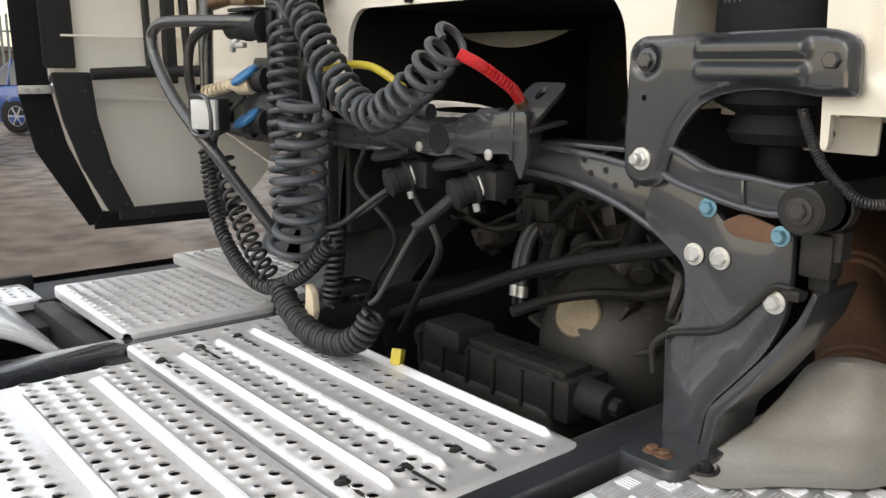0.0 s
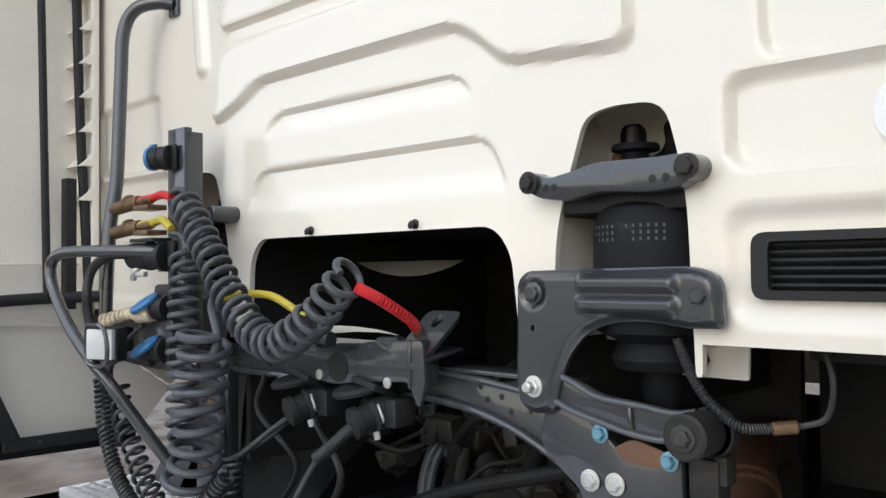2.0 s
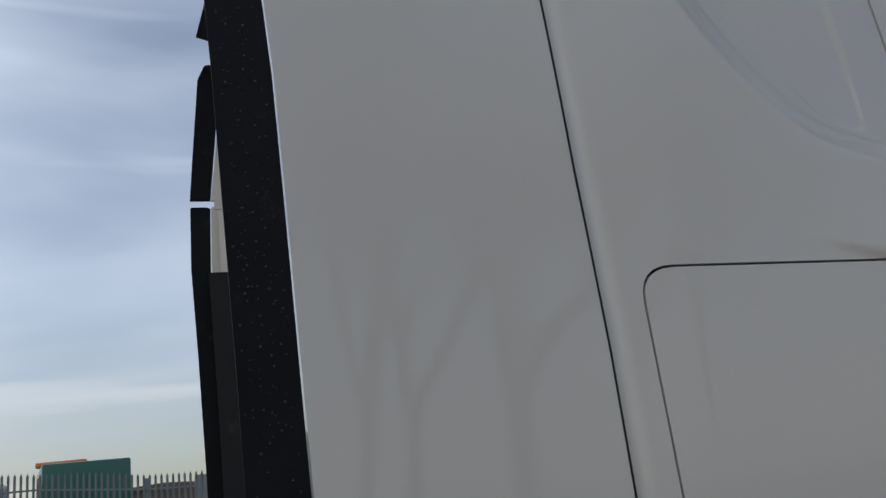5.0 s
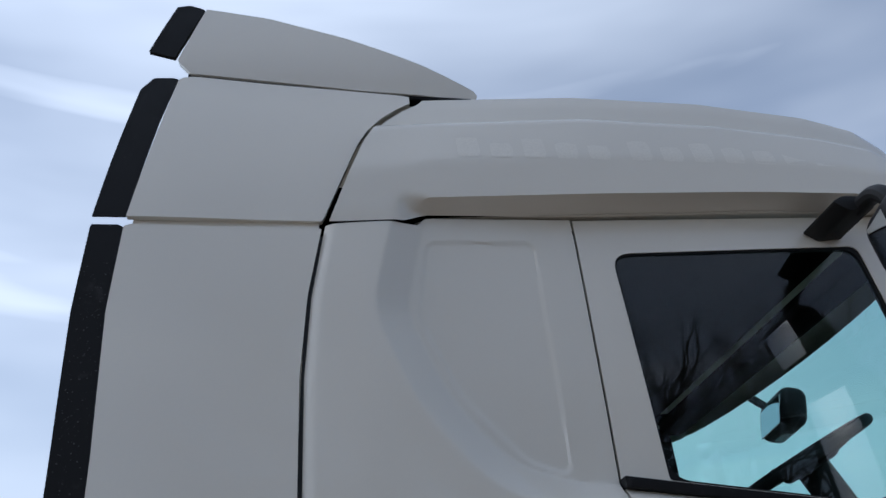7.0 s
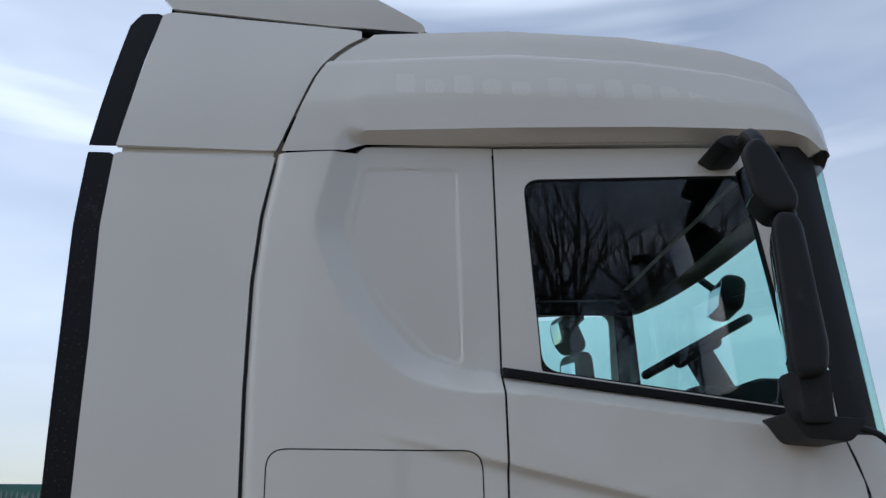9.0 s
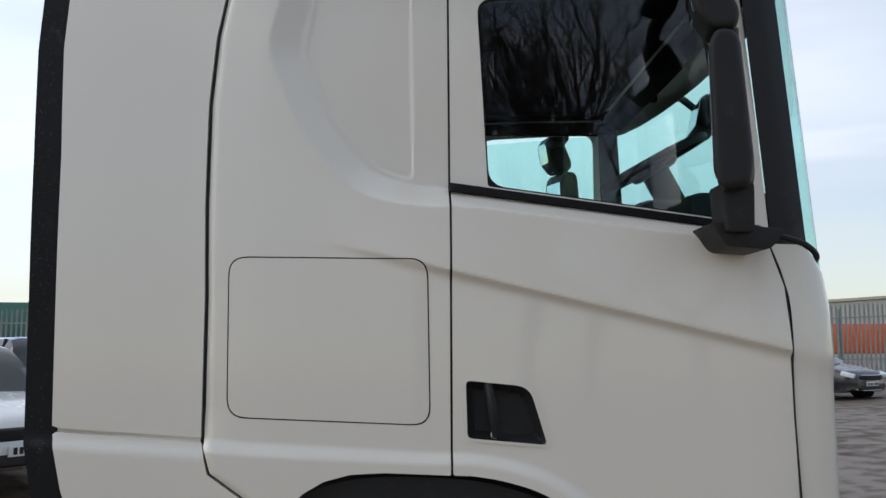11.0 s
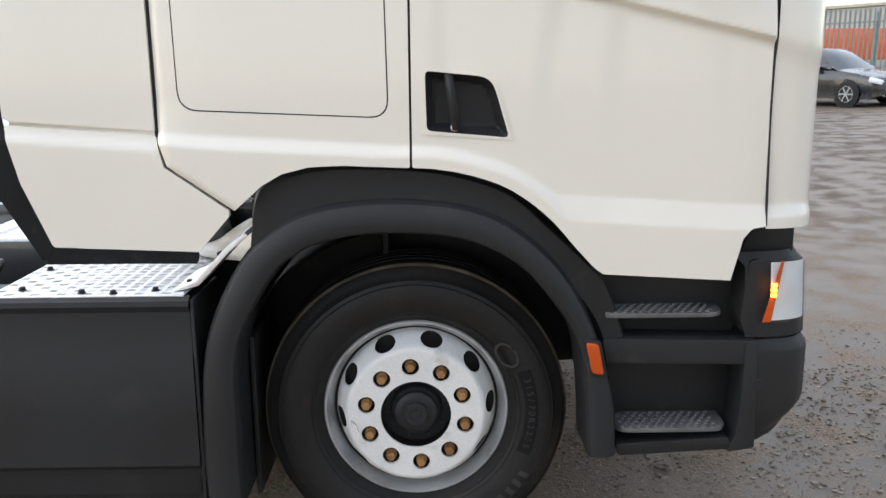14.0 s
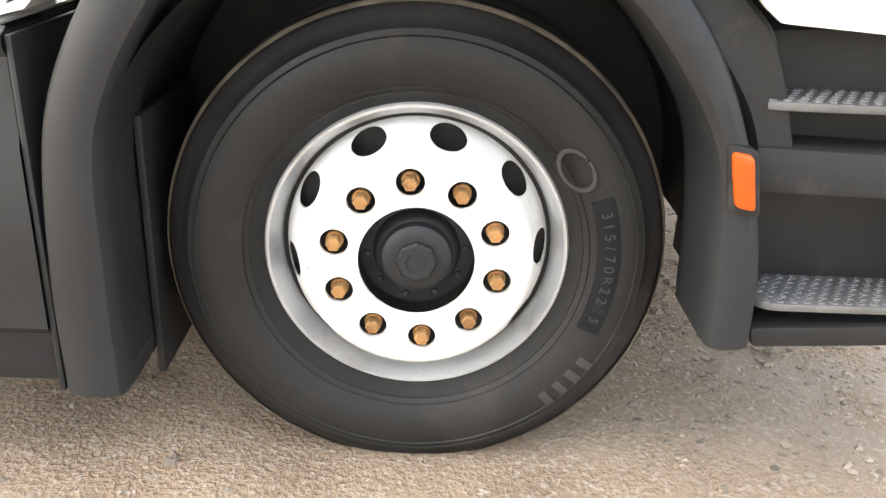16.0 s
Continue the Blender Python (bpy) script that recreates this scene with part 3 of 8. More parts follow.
REC_IN = fillet([(-0.44, 2.90), (-0.495, 2.63), (-0.40, 2.39), (-0.256, 2.225), (-0.12, 2.185), (0.0, 2.178), (1.08, 2.041), (1.08, 3.05), (-0.40, 3.05)], [0.0, 0.05, 0.1, 0.09, 0.08, 0, 0, 0, 0])


INSET = fillet([(-0.43, 2.855), (-0.125, 2.868), (-0.118, 2.20), (-0.22, 2.235), (-0.37, 2.40), (-0.465, 2.62)], 0.03)


ARCH = smooth_path([(-0.06, 1.289, 0), (0.06, 1.287, 0), (0.15, 1.272, 0), (0.26, 1.238, 0), (0.35, 1.185, 0), (0.425, 1.120, 0), (0.49, 1.045, 0), (0.545, 0.985, 0), (0.575, 0.95, 0)], 6)


def cab_y(x, z):
    """The outer skin of the cab's right side: folds, recess and front corner."""
    y = side_y(z)
    fold = z - (1.905 - 0.235 * x)
    y = y - 0.020 * np.where(fold > 0, bump(fold, 0.17), bump(fold, 0.014)) * sstep(x, -0.45, 0.1)
    low = z - np.interp(x, [-0.75, -0.6, 0.0, 0.16, 0.30, 0.42, 1.1], [1.40, 1.386, 1.351, 1.330, 1.255, 1.205, 1.161])
    flare = np.clip(-low / np.interp(x, [0.16, 0.5], [0.034, 0.075]), 0, 1)
    near = np.min([np.hypot(x - p[0], z - p[1]) for p in ARCH], axis=0)
    y = y - 0.018 * np.maximum(flare, np.clip((0.064 - near) / 0.03, 0, 1))
    d = sdf_poly(np.c_[x, z], REC_IN)
    wide = np.interp(x, [-0.3, 0.1], [0.088, 0.064])
    k = np.clip(1 - d / wide, 0, 1)
    y = y + np.interp(x, [-0.45, 0.0], [0.043, 0.074]) * k
    y = y + 0.004 * sstep(-sdf_poly(np.c_[x, z], INSET), -0.003, 0.003)
    y = y + 0.011 * np.clip(1 - (x - np.interp(z, SEAM_Z, SEAM_X)) / 0.032, 0, 1) ** 2
    y = y + 0.5 * np.clip(x - 0.93, 0, 1) ** 2 + 0.04 * np.clip(-0.60 - x, 0, 1) * sstep(z, 1.35, 1.5)
    return y


def side_panel(poly, holes=(), step=0.0075, thick=0.012, fn=cab_y):
    return sheet(poly, holes, step, lambda u, v: (u, fn(u, v), v), lambda u, v: (u, fn(u, v) + thick, v))


HATCH = fillet([(-0.678, 1.943), (-0.074, 1.937), (-0.066, 1.436), (-0.670, 1.464)], 0.055, 7)
HATCH_HOLE = fillet([(-0.682, 1.947), (-0.070, 1.941), (-0.062, 1.432), (-0.674, 1.460)], 0.058, 7)
SEAM_Z = [1.165, 1.30, 1.375, 1.82, 2.10, 2.435, 2.66, 2.885, 3.06, 3.19, 3.25, 3.30, 3.35, 3.40]
SEAM_X = [-0.525, -0.716, -0.738, -0.742, -0.751, -0.754, -0.740, -0.706, -0.650, -0.607, -0.577, -0.540, -0.488, -0.419]
side_outline = [(x, z) for x, z in zip(SEAM_X[:8], SEAM_Z[:8])] + [(-0.50, 2.900), (-0.455, 2.906), (-0.43, 2.936), (-0.003, 2.960), (-0.003, 1.289), (-0.20, 1.298), (-0.30, 1.294), (-0.38, 1.274), (-0.44, 1.240), (-0.487, 1.198)]
door_outline = [(0.004, 1.289), (0.004, 2.958), (0.998, 2.998), (1.040, 2.055), (1.004, 1.985), (1.046, 1.854), (1.056, 1.65), (1.056, 1.45), (1.064, 1.101), (1.021, 1.096), (0.995, 1.067), (0.963, 0.938), (0.575, 0.962)] + [(float(q[0]), float(q[1])) for q in smooth_path([(0.545, 0.985, 0), (0.49, 1.045, 0), (0.425, 1.120, 0), (0.35, 1.185, 0), (0.26, 1.238, 0), (0.15, 1.272, 0), (0.06, 1.287, 0)], 4)]
WINDOW = fillet([(0.098, 2.842), (0.868, 2.882), (0.938, 2.074), (0.125, 2.185)], [0.06, 0.03, 0.02, 0.01], 7)
HANDLE = fillet([(0.044, 1.568), (0.238, 1.548), (0.290, 1.374), (0.048, 1.396)], [0.015, 0.04, 0.015, 0.015])
fair_low = [(-1.065, 1.063), (-0.636, 1.044), (-0.532, 1.160), (-0.724, 1.297), (-0.746, 1.39), (-1.180, 1.424), (-1.142, 1.256)]
fair_mid = [(-1.180, 1.436), (-0.747, 1.402), (-0.750, 1.82), (-0.759, 2.10), (-0.762, 2.435), (-0.748, 2.66), (-0.716, 2.868), (-1.217, 2.868), (-1.223, 2.61), (-1.202, 2.25), (-1.191, 1.82)]
fair_top = [(-1.216, 2.894), (-0.713, 2.894), (-0.658, 3.062), (-0.616, 3.19), (-0.586, 3.252), (-0.548, 3.304), (-0.496, 3.355), (-0.43, 3.404), (-0.46, 3.423), (-0.735, 3.446), (-1.112, 3.472), (-1.15, 3.461)]
edge_low = [(-1.063, 1.062), (-1.096, 1.012), (-1.227, 1.241), (-1.261, 1.413), (-1.272, 1.82), (-1.287, 2.25), (-1.304, 2.61), (-1.300, 2.868), (-1.219, 2.868), (-1.225, 2.61), (-1.204, 2.25), (-1.193, 1.82), (-1.183, 1.43), (-1.144, 1.256)]
edge_top = [(-1.218, 2.894), (-1.301, 2.894), (-1.285, 3.08), (-1.255, 3.40), (-1.225, 3.46), (-1.152, 3.466), (-1.18, 3.25)]
edge_foot = [(-1.096, 1.010), (-0.645, 1.006), (-0.636, 1.040), (-1.063, 1.060)]


def fair_y(x, z):
    return side_y(z) + 0.004 - 0.010 * sstep(-x, 0.76, 1.2) - 0.014 * sstep(-(z - 1.41 + 0.078 * (x + 1.18)), 0.0, 0.03)


def edge_y(x, z):
    return fair_y(x, z) + 0.004


def cab_side(mirror):
    f = (lambda p: flipped(p)) if mirror else (lambda p: p)
    tag = "cream paint, glossy"
    fine = 0.024 if mirror else 0.0068
    body = part("side_panel", f(side_panel(side_outline, [HATCH_HOLE], fine)), CREAM, truck)
    hatch = part("locker_hatch", f(side_panel(HATCH, (), 0.012, 0.01)), CREAM, truck, "rounded flush storage hatch")
    win = [(x, z + (0.15 if mirror else 0)) for x, z in WINDOW] if mirror else WINDOW
    if mirror:
        win = fillet([(0.30, 2.90), (0.97, 2.94), (0.985, 2.068), (0.125, 2.185)], [0.08, 0.08, 0.02, 0.01], 7)
    door = part("door", f(side_panel(door_outline, [win, HANDLE], fine)), CREAM, truck, "closed cab door")
    gy = lambda u, v: side_y(v) + 0.082
    part("window_glass", f(sheet(fillet([(0.09, 2.85), (0.975 if mirror else 0.88, 2.93 if mirror else 2.889), (0.992 if mirror else 0.95, 2.06), (0.118, 2.18)], 0.06), [], 0.05, lambda u, v: (u, gy(u, v), v))), WINGLASS, door, "green tinted glass")
    if not mirror:
        ring = fillet([(0.085, 2.855), (0.882, 2.896), (0.956, 2.056), (0.112, 2.172)], 0.065, 7)
        part("window_seal", f(sheet(ring, [fillet([(0.103, 2.836), (0.858, 2.875), (0.928, 2.080), (0.13, 2.19)], 0.055, 7)], 0.006, lambda u, v: (u, gy(u, v) - 0.0045, v), lambda u, v: (u, gy(u, v) + 0.012, v))), RUBBER, door)
    belt = [(0.000, 2.190), (1.0, 2.055), (1.0, 2.030), (0.000, 2.163)]
    part("belt_moulding", f(prism(belt, "y", -1.197, -1.155, 0.004)), RUBBER, door)
    part("side_fairing", f(side_panel(fair_mid, (), 0.02, 0.02, fair_y)), CREAM, truck, "tall cream air deflector beside the cab")
    part("side_fairing", f(side_panel(fair_low, (), 0.012, 0.02, fair_y)), CREAM, truck)
    part("side_fairing", f(side_panel(fair_top, (), 0.02, 0.02, fair_y)), CREAM, truck)
    part("rubber_edge", f(side_panel(edge_low, (), 0.012, 0.005, edge_y)), RUBBER, truck, "black rubber trailing strip")
    part("rubber_edge", f(side_panel(edge_top, (), 0.012, 0.005, edge_y)), RUBBER, truck)
    part("rubber_edge", f(side_panel(edge_foot, (), 0.008, 0.006, edge_y)), RUBBER, truck)
    part("joint_strip", f(side_panel([(-1.17, 1.385), (-0.75, 1.362), (-0.75, 1.45), (-1.17, 1.475)], (), 0.02, 0.006, lambda u, v: side_y(v) + 0.012)), CREAM, truck)
    part("joint_strip", f(side_panel([(-1.205, 2.855), (-0.725, 2.855), (-0.72, 2.91), (-1.20, 2.91)], (), 0.03, 0.006, lambda u, v: side_y(v) + 0.016)), CREAM, truck)
    # seam fillers behind the panel gaps
    back = side_panel([(-0.78, 1.28), (-0.66, 1.28), (-0.66, 2.85), (-0.75, 2.85)], (), 0.03, 0.01, lambda u, v: side_y(v) + 0.0155)
    part("seam_filler", f(join([back, side_panel([(-0.69, 1.42), (-0.05, 1.42), (-0.05, 1.955), (-0.69, 1.955)], (), 0.05, 0.01, lambda u, v: side_y(v) + 0.025),
        side_panel([(-0.02, 1.30), (0.02, 1.30), (0.02, 2.92), (-0.02, 2.92)], (), 0.02, 0.01, lambda u, v: side_y(v) + 0.022 + 0.074 * sstep(v, 2.06, 2.2))])), BLACK, truck)
    return door


door_r = cab_side(False)
door_l = cab_side(True)

# roof
ROOF_X = np.array([-0.72, -0.42, 0.07, 0.49, 0.80, 0.94, 1.02, 1.064, 1.097, 1.105])
ROOF_T = np.array([3.395, 3.412, 3.448, 3.440, 3.398, 3.350, 3.278, 3.196, 3.066, 2.955])
ROOF_C = np.array([3.24, 3.268, 3.308, 3.298, 3.262, 3.228, 3.18, 3.125, 3.04, 2.95])


def roof_foot(u):
    """The roof's lower edge: a thin joint above the body, higher where it overhangs the window recess."""
    return np.interp(u, [-0.72, -0.50, -0.43, 0.0, 0.56, 1.0, 1.06, 1.105], [2.889, 2.902, 2.942, 2.964, 2.990, 3.000, 2.985, 2.950])


def roof_side(k, u):
    """Half width of the roof, from its chamfered foot (k 0) over the side and the raised crease to the middle (k 1)."""
    y = np.interp(k, [0, 0.03, 0.10, 0.2, 0.212, 0.222, 0.27, 0.34, 0.55, 1.0], [1.168, 1.168, 1.158, 1.114, 1.104, 1.084, 1.05, 1.0, 0.72, 0.0])
    rim = np.hypot(np.clip(-0.432 - u, 0, 1) / 0.088, np.clip(k - np.interp(u, [-0.50, -0.43], [0.03, 0.0]), 0, 1) / 0.03)
    return y - np.interp(u, [-0.45, 0.0], [0.043, 0.074]) * np.clip(1 - rim, 0, 1) * sstep(u, -0.54, -0.48)


ROOF_F = ([0, 0.03, 0.10, 0.2, 0.212, 0.34, 1.0], [0, 0.095, 0.5, 0.99, 1.0, 1.0, 1.0])


def roof_fn(U, V):
    """U along the truck, V from -1 (right edge) to 1 (left edge)."""
    a, s = np.abs(V), np.sign(V)
    zt, zc = np.interp(U, ROOF_X, ROOF_T), np.interp(U, ROOF_X, ROOF_C)
    z0 = roof_foot(U)
    zt, zc = np.maximum(zt, z0 + 0.01), np.maximum(zc, z0 + 0.006)
    k = (1 - a)
    y = roof_side(k, U)
    f = np.interp(k, *ROOF_F)
    g = np.interp(k, [0.2, 0.222, 0.27, 0.34, 0.55, 1.0], [0, 0.10, 0.98, 1.18, 1.3, 1.4])
    z = z0 + (zc - z0) * f + (zt - zc) * g
    x = U + 0.20 * (1 - a ** 2) * sstep(U, 0.3, 1.1)
    x = np.maximum(x, np.interp(z, SEAM_Z, SEAM_X) + 0.008)
    return x, s * y, z


rx = np.r_[np.linspace(-0.74, -0.53, 22), np.linspace(-0.515, -0.415, 11), np.linspace(-0.38, 0.9, 26), np.linspace(0.93, 1.105, 14)]
rk = np.r_[0, 0.01, 0.02, 0.03, 0.036, 0.043, np.linspace(0.05, 0.19, 13), 0.2, 0.206, 0.212, 0.222, 0.235, np.linspace(0.25, 0.4, 13)]
rv = np.r_[-1 + rk, np.linspace(-0.55, 0.55, 9), (1 - rk)[::-1]]
part("roof", grid_surface(roof_fn, rx, rv), CREAM, truck, "rounded sleeper cab roof")

for sgn in (1, -1):
    part("roof_lip", grid_surface(lambda U, V: (U + 0.0 * V, -sgn * (1.106 - 0.10 * V - 0.6 * np.clip(U - 0.98, 0, 1) ** 1.5), roof_foot(U) + 0.001 + 0.004 * V), np.linspace(-0.46, 1.10, 30), np.linspace(0, 1, 4)), CREAM, truck)

# roof air deflector
DEF = [(-1.10, 3.80), (-0.9, 3.765), (-0.647, 3.68), (-0.40, 3.57), (-0.22, 3.475), (-0.24, 3.44), (-0.56, 3.445), (-1.12, 3.49), (-1.165, 3.54)]
DEFB = [(-1.105, 3.802), (-1.155, 3.822), (-1.195, 3.81), (-1.255, 3.582), (-1.175, 3.558)]
for sgn in (1, -1):
    fdef = (lambda p: flipped(p)) if sgn < 0 else (lambda p: p)
    part("roof_deflector_side", fdef(side_panel(DEF, (), 0.015, 0.02, lambda u, v: -1.04 + 0.25 * np.clip(v - 3.5, 0, 1) ** 1.5 + 0.25 * np.clip(u + 0.55, 0, 1) ** 2)), CREAM, truck, "sloping roof air deflector")
    part("rubber_edge", fdef(side_panel(DEFB, (), 0.012, 0.016, lambda u, v: -1.035 + 0.25 * np.clip(v - 3.5, 0, 1) ** 1.5)), RUBBER, truck)
for sgn in (1, -1):
    part("deflector_seal", (flipped if sgn < 0 else (lambda q: q))(prism([(-1.13, 3.497), (-0.56, 3.450), (-0.25, 3.440), (-0.25, 3.428), (-0.56, 3.433), (-1.13, 3.477)], "y", -1.03, -0.99, 0.003)), RUBBER, truck)
part("roof_deflector", grid_surface(lambda U, V: (U, V, np.interp(U, [-1.10, -0.647, -0.40, -0.22, 0.1], [3.80, 3.68, 3.57, 3.475, 3.44])), np.linspace(-1.1, -0.2, 12), np.linspace(-0.97, 0.97, 9)), CREAM, truck)

# front corner, front and windscreen
PLAN = smooth_path([(1.066, -1.232, 0), (1.152, -1.217, 0), (1.218, -1.17, 0), (1.255, -1.06, 0), (1.31, -0.65, 0), (1.34, 0, 0), (1.31, 0.65, 0), (1.255, 1.06, 0), (1.218, 1.17, 0), (1.152, 1.217, 0), (1.066, 1.232, 0)], 6)
PLAN = np.array(PLAN)


def front_fn(U, V):
    s = np.linspace(0, 1, len(PLAN))
    x, y = np.interp(U, s, PLAN[:, 0]), np.interp(U, s, PLAN[:, 1])
    fold = V - np.where(np.abs(y) > 0, 1.655 - 0.235 * (x - 1.06), 0)
    k = 1 + 0.008 * np.where(fold > 0, bump(fold, 0.16), bump(fold, 0.04)) + 0.012 * sstep(-(V - 1.16), 0, 0.03)
    x = 1.0 + (x - 1.0) * k - 0.03 * sstep(V, 1.75, 2.05) - 0.030 * sstep(V, 1.82, 2.0) * np.clip(1 - (x - 1.066) / 0.12, 0, 1)
    return x, y * k, V - 0.10 * sstep(x, 1.1, 1.25) * sstep(V, 1.9, 2.0)


part("front_panel", grid_surface(front_fn, np.linspace(0, 1, 61), np.linspace(1.092, 1.99, 60)), CREAM, truck, "curved cab front corner panel")


SCREEN = np.array(smooth_path([(1.048, -1.152, 0), (1.13, -1.145, 0), (1.215, -1.10, 0), (1.275, -1.0, 0), (1.34, -0.62, 0), (1.375, 0, 0), (1.34, 0.62, 0), (1.275, 1.0, 0), (1.215, 1.10, 0), (1.13, 1.145, 0), (1.048, 1.152, 0)], 6))


def screen_fn(U, V):
    s = np.linspace(0, 1, len(SCREEN))
    x, y = np.interp(U, s, SCREEN[:, 0]), np.interp(U, s, SCREEN[:, 1])
    k = (V - 1.92) / (2.97 - 1.92)
    return x - 0.060 * k, y * (1 - 0.035 * k), V


part("windscreen", grid_surface(screen_fn, np.linspace(0.03, 0.97, 41), np.linspace(1.93, 2.97, 14)), WINGLASS, truck, "green tinted windscreen")
def pillar_fn(U, V):
    x, y, z = screen_fn(U, V)
    return x + 0.006, y * 1.006, z


for u0, u1 in ((0.0, 0.15), (0.85, 1.0)):
    part("windscreen_pillar", grid_surface(pillar_fn, np.linspace(u0, u1, 14), np.linspace(1.97, 2.985, 14)), BLACK, truck, "glossy black windscreen pillar")
part("scuttle_trim", fillet and join([pipe([(1.03, -1.23, 2.02), (1.14, -1.205, 1.99), (1.225, -1.08, 1.95), (1.285, -0.65, 1.93), (1.315, 0, 1.925), (1.285, 0.65, 1.93), (1.225, 1.08, 1.95), (1.14, 1.205, 1.99)], 0.010)]), BLACK, truck)
part("front_seam", pipe([(1.008, -1.232, 1.985), (1.05, -1.232, 1.854), (1.060, -1.236, 1.65), (1.060, -1.236, 1.439), (1.067, -1.246, 1.101)], 0.004, 6), BLACK, truck)

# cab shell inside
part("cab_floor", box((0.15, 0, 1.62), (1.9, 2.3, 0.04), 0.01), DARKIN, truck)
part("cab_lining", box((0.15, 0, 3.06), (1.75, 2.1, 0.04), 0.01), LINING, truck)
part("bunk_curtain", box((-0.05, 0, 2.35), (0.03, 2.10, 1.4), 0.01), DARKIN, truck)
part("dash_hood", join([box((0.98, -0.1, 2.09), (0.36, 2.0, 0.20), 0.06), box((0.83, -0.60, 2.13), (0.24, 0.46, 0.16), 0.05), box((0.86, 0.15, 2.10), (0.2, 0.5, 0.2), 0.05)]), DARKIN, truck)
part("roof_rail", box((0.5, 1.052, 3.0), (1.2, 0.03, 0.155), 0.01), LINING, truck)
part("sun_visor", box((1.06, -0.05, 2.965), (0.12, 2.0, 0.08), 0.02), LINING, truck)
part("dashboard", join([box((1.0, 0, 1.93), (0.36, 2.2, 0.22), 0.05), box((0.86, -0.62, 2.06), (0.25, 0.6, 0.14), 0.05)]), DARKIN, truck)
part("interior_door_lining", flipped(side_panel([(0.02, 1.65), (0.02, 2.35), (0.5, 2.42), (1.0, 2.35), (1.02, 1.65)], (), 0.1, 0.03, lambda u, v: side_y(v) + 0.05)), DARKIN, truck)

# rear wall of the cab
WX = -0.805
OPEN = fillet([(0.385, 1.30), (0.372, 1.545), (0.335, 1.590), (-0.335, 1.590), (-0.372, 1.545), (-0.40, 1.30)], [0, 0.06, 0.04, 0.04, 0.06, 0])
POCKET_R = fillet([(-0.455, 1.37), (-0.460, 1.58), (-0.515, 1.745), (-0.56, 1.756), (-0.648, 1.752), (-0.680, 1.63), (-0.690, 1.37)], [0, 0.06, 0.03, 0.03, 0.035, 0.06, 0])
POCKET_L = [(-y, z) for y, z in POCKET_R][::-1]
VENT = fillet([(-0.775, 1.560), (-0.775, 1.488), (-1.12, 1.488), (-1.12, 1.560)], 0.015)
wall_outline = fillet([(-1.20, 1.416), (-0.726, 1.416), (-0.70, 1.416), (-0.70, 1.372), (0.70, 1.372), (0.70, 1.416), (1.20, 1.416), (1.135, 2.9), (1.02, 3.36), (-1.02, 3.36), (-1.135, 2.9)], [0, 0.02, 0, 0, 0, 0, 0.02, 0.1, 0.15, 0.15, 0.1])


def hat(P, poly, w):
    return sstep(-sdf_poly(P, poly), -w, w)


RIBS = [fillet([(0.335, 1.792), (-0.305, 1.795), (-0.26, 1.852), (0.275, 1.856)], 0.035),
        fillet([(0.390, 1.622), (-0.378, 1.622), (-0.325, 1.738), (0.345, 1.736)], 0.04)]
BIG = fillet([(0.515, 1.86), (0.40, 1.895), (0.325, 1.932), (-0.255, 1.935), (-0.31, 1.905), (-0.37, 1.853), (-0.60, 1.838), (-0.60, 2.0), (-0.45, 2.03), (-0.33, 2.035), (-0.28, 2.035), (0.44, 2.035), (0.515, 2.0)], 0.035)
BANDS = [fillet([(0.485, z), (-0.33, z), (-0.33, z + 0.075), (0.485, z + 0.075)], 0.03) for z in (2.075, 2.185, 2.295, 2.405, 2.515, 2.625)]
PANEL_R = fillet([(-0.738, 1.768), (-0.742, 1.648), (-1.13, 1.648), (-1.13, 1.768)], 0.035)
PANEL_U = fillet([(-0.785, 1.97), (-0.788, 1.786), (-1.13, 1.786), (-1.13, 1.97)], 0.03)
VENT_RIM = fillet([(-0.742, 1.592), (-0.742, 1.452), (-1.15, 1.452), (-1.15, 1.592)], 0.03)


def wall_x(y, z):
    P = np.c_[y, z]
    x = np.full(len(P), WX)
    for r, z0 in zip(RIBS, (1.80, 1.64)):
        x = x + 0.010 * hat(P, r, 0.005) * sstep(z, z0, z0 + 0.05)
    x = x - 0.018 * hat(P, BIG, 0.010)
    for r in BANDS:
        x = x - 0.016 * hat(P, r, 0.007)
    for s in (1, -1):
        x = x + 0.016 * hat(P * (s, 1), PANEL_R, 0.010) + 0.012 * hat(P * (s, 1), PANEL_U, 0.008) + 0.010 * hat(P * (s, 1), VENT_RIM, 0.012)
        x = x - 0.012 * hat(P * (s, 1), fillet([(-0.545, 1.99), (-0.59, 1.99), (-0.70, 3.0), (-0.655, 3.0)], 0.02), 0.012)
    x = x + 0.25 * np.clip(np.abs(y) - 1.08, 0, 1) ** 1.4
    return x


wall = part("cab_rear_wall", sheet(wall_outline, [OPEN, POCKET_R, POCKET_L, VENT], 0.0062, lambda u, v: (wall_x(u, v), u, v), lambda u, v: (wall_x(u, v) + 0.012, u, v)), CREAM, truck, "glossy pressed cream rear wall of the cab")
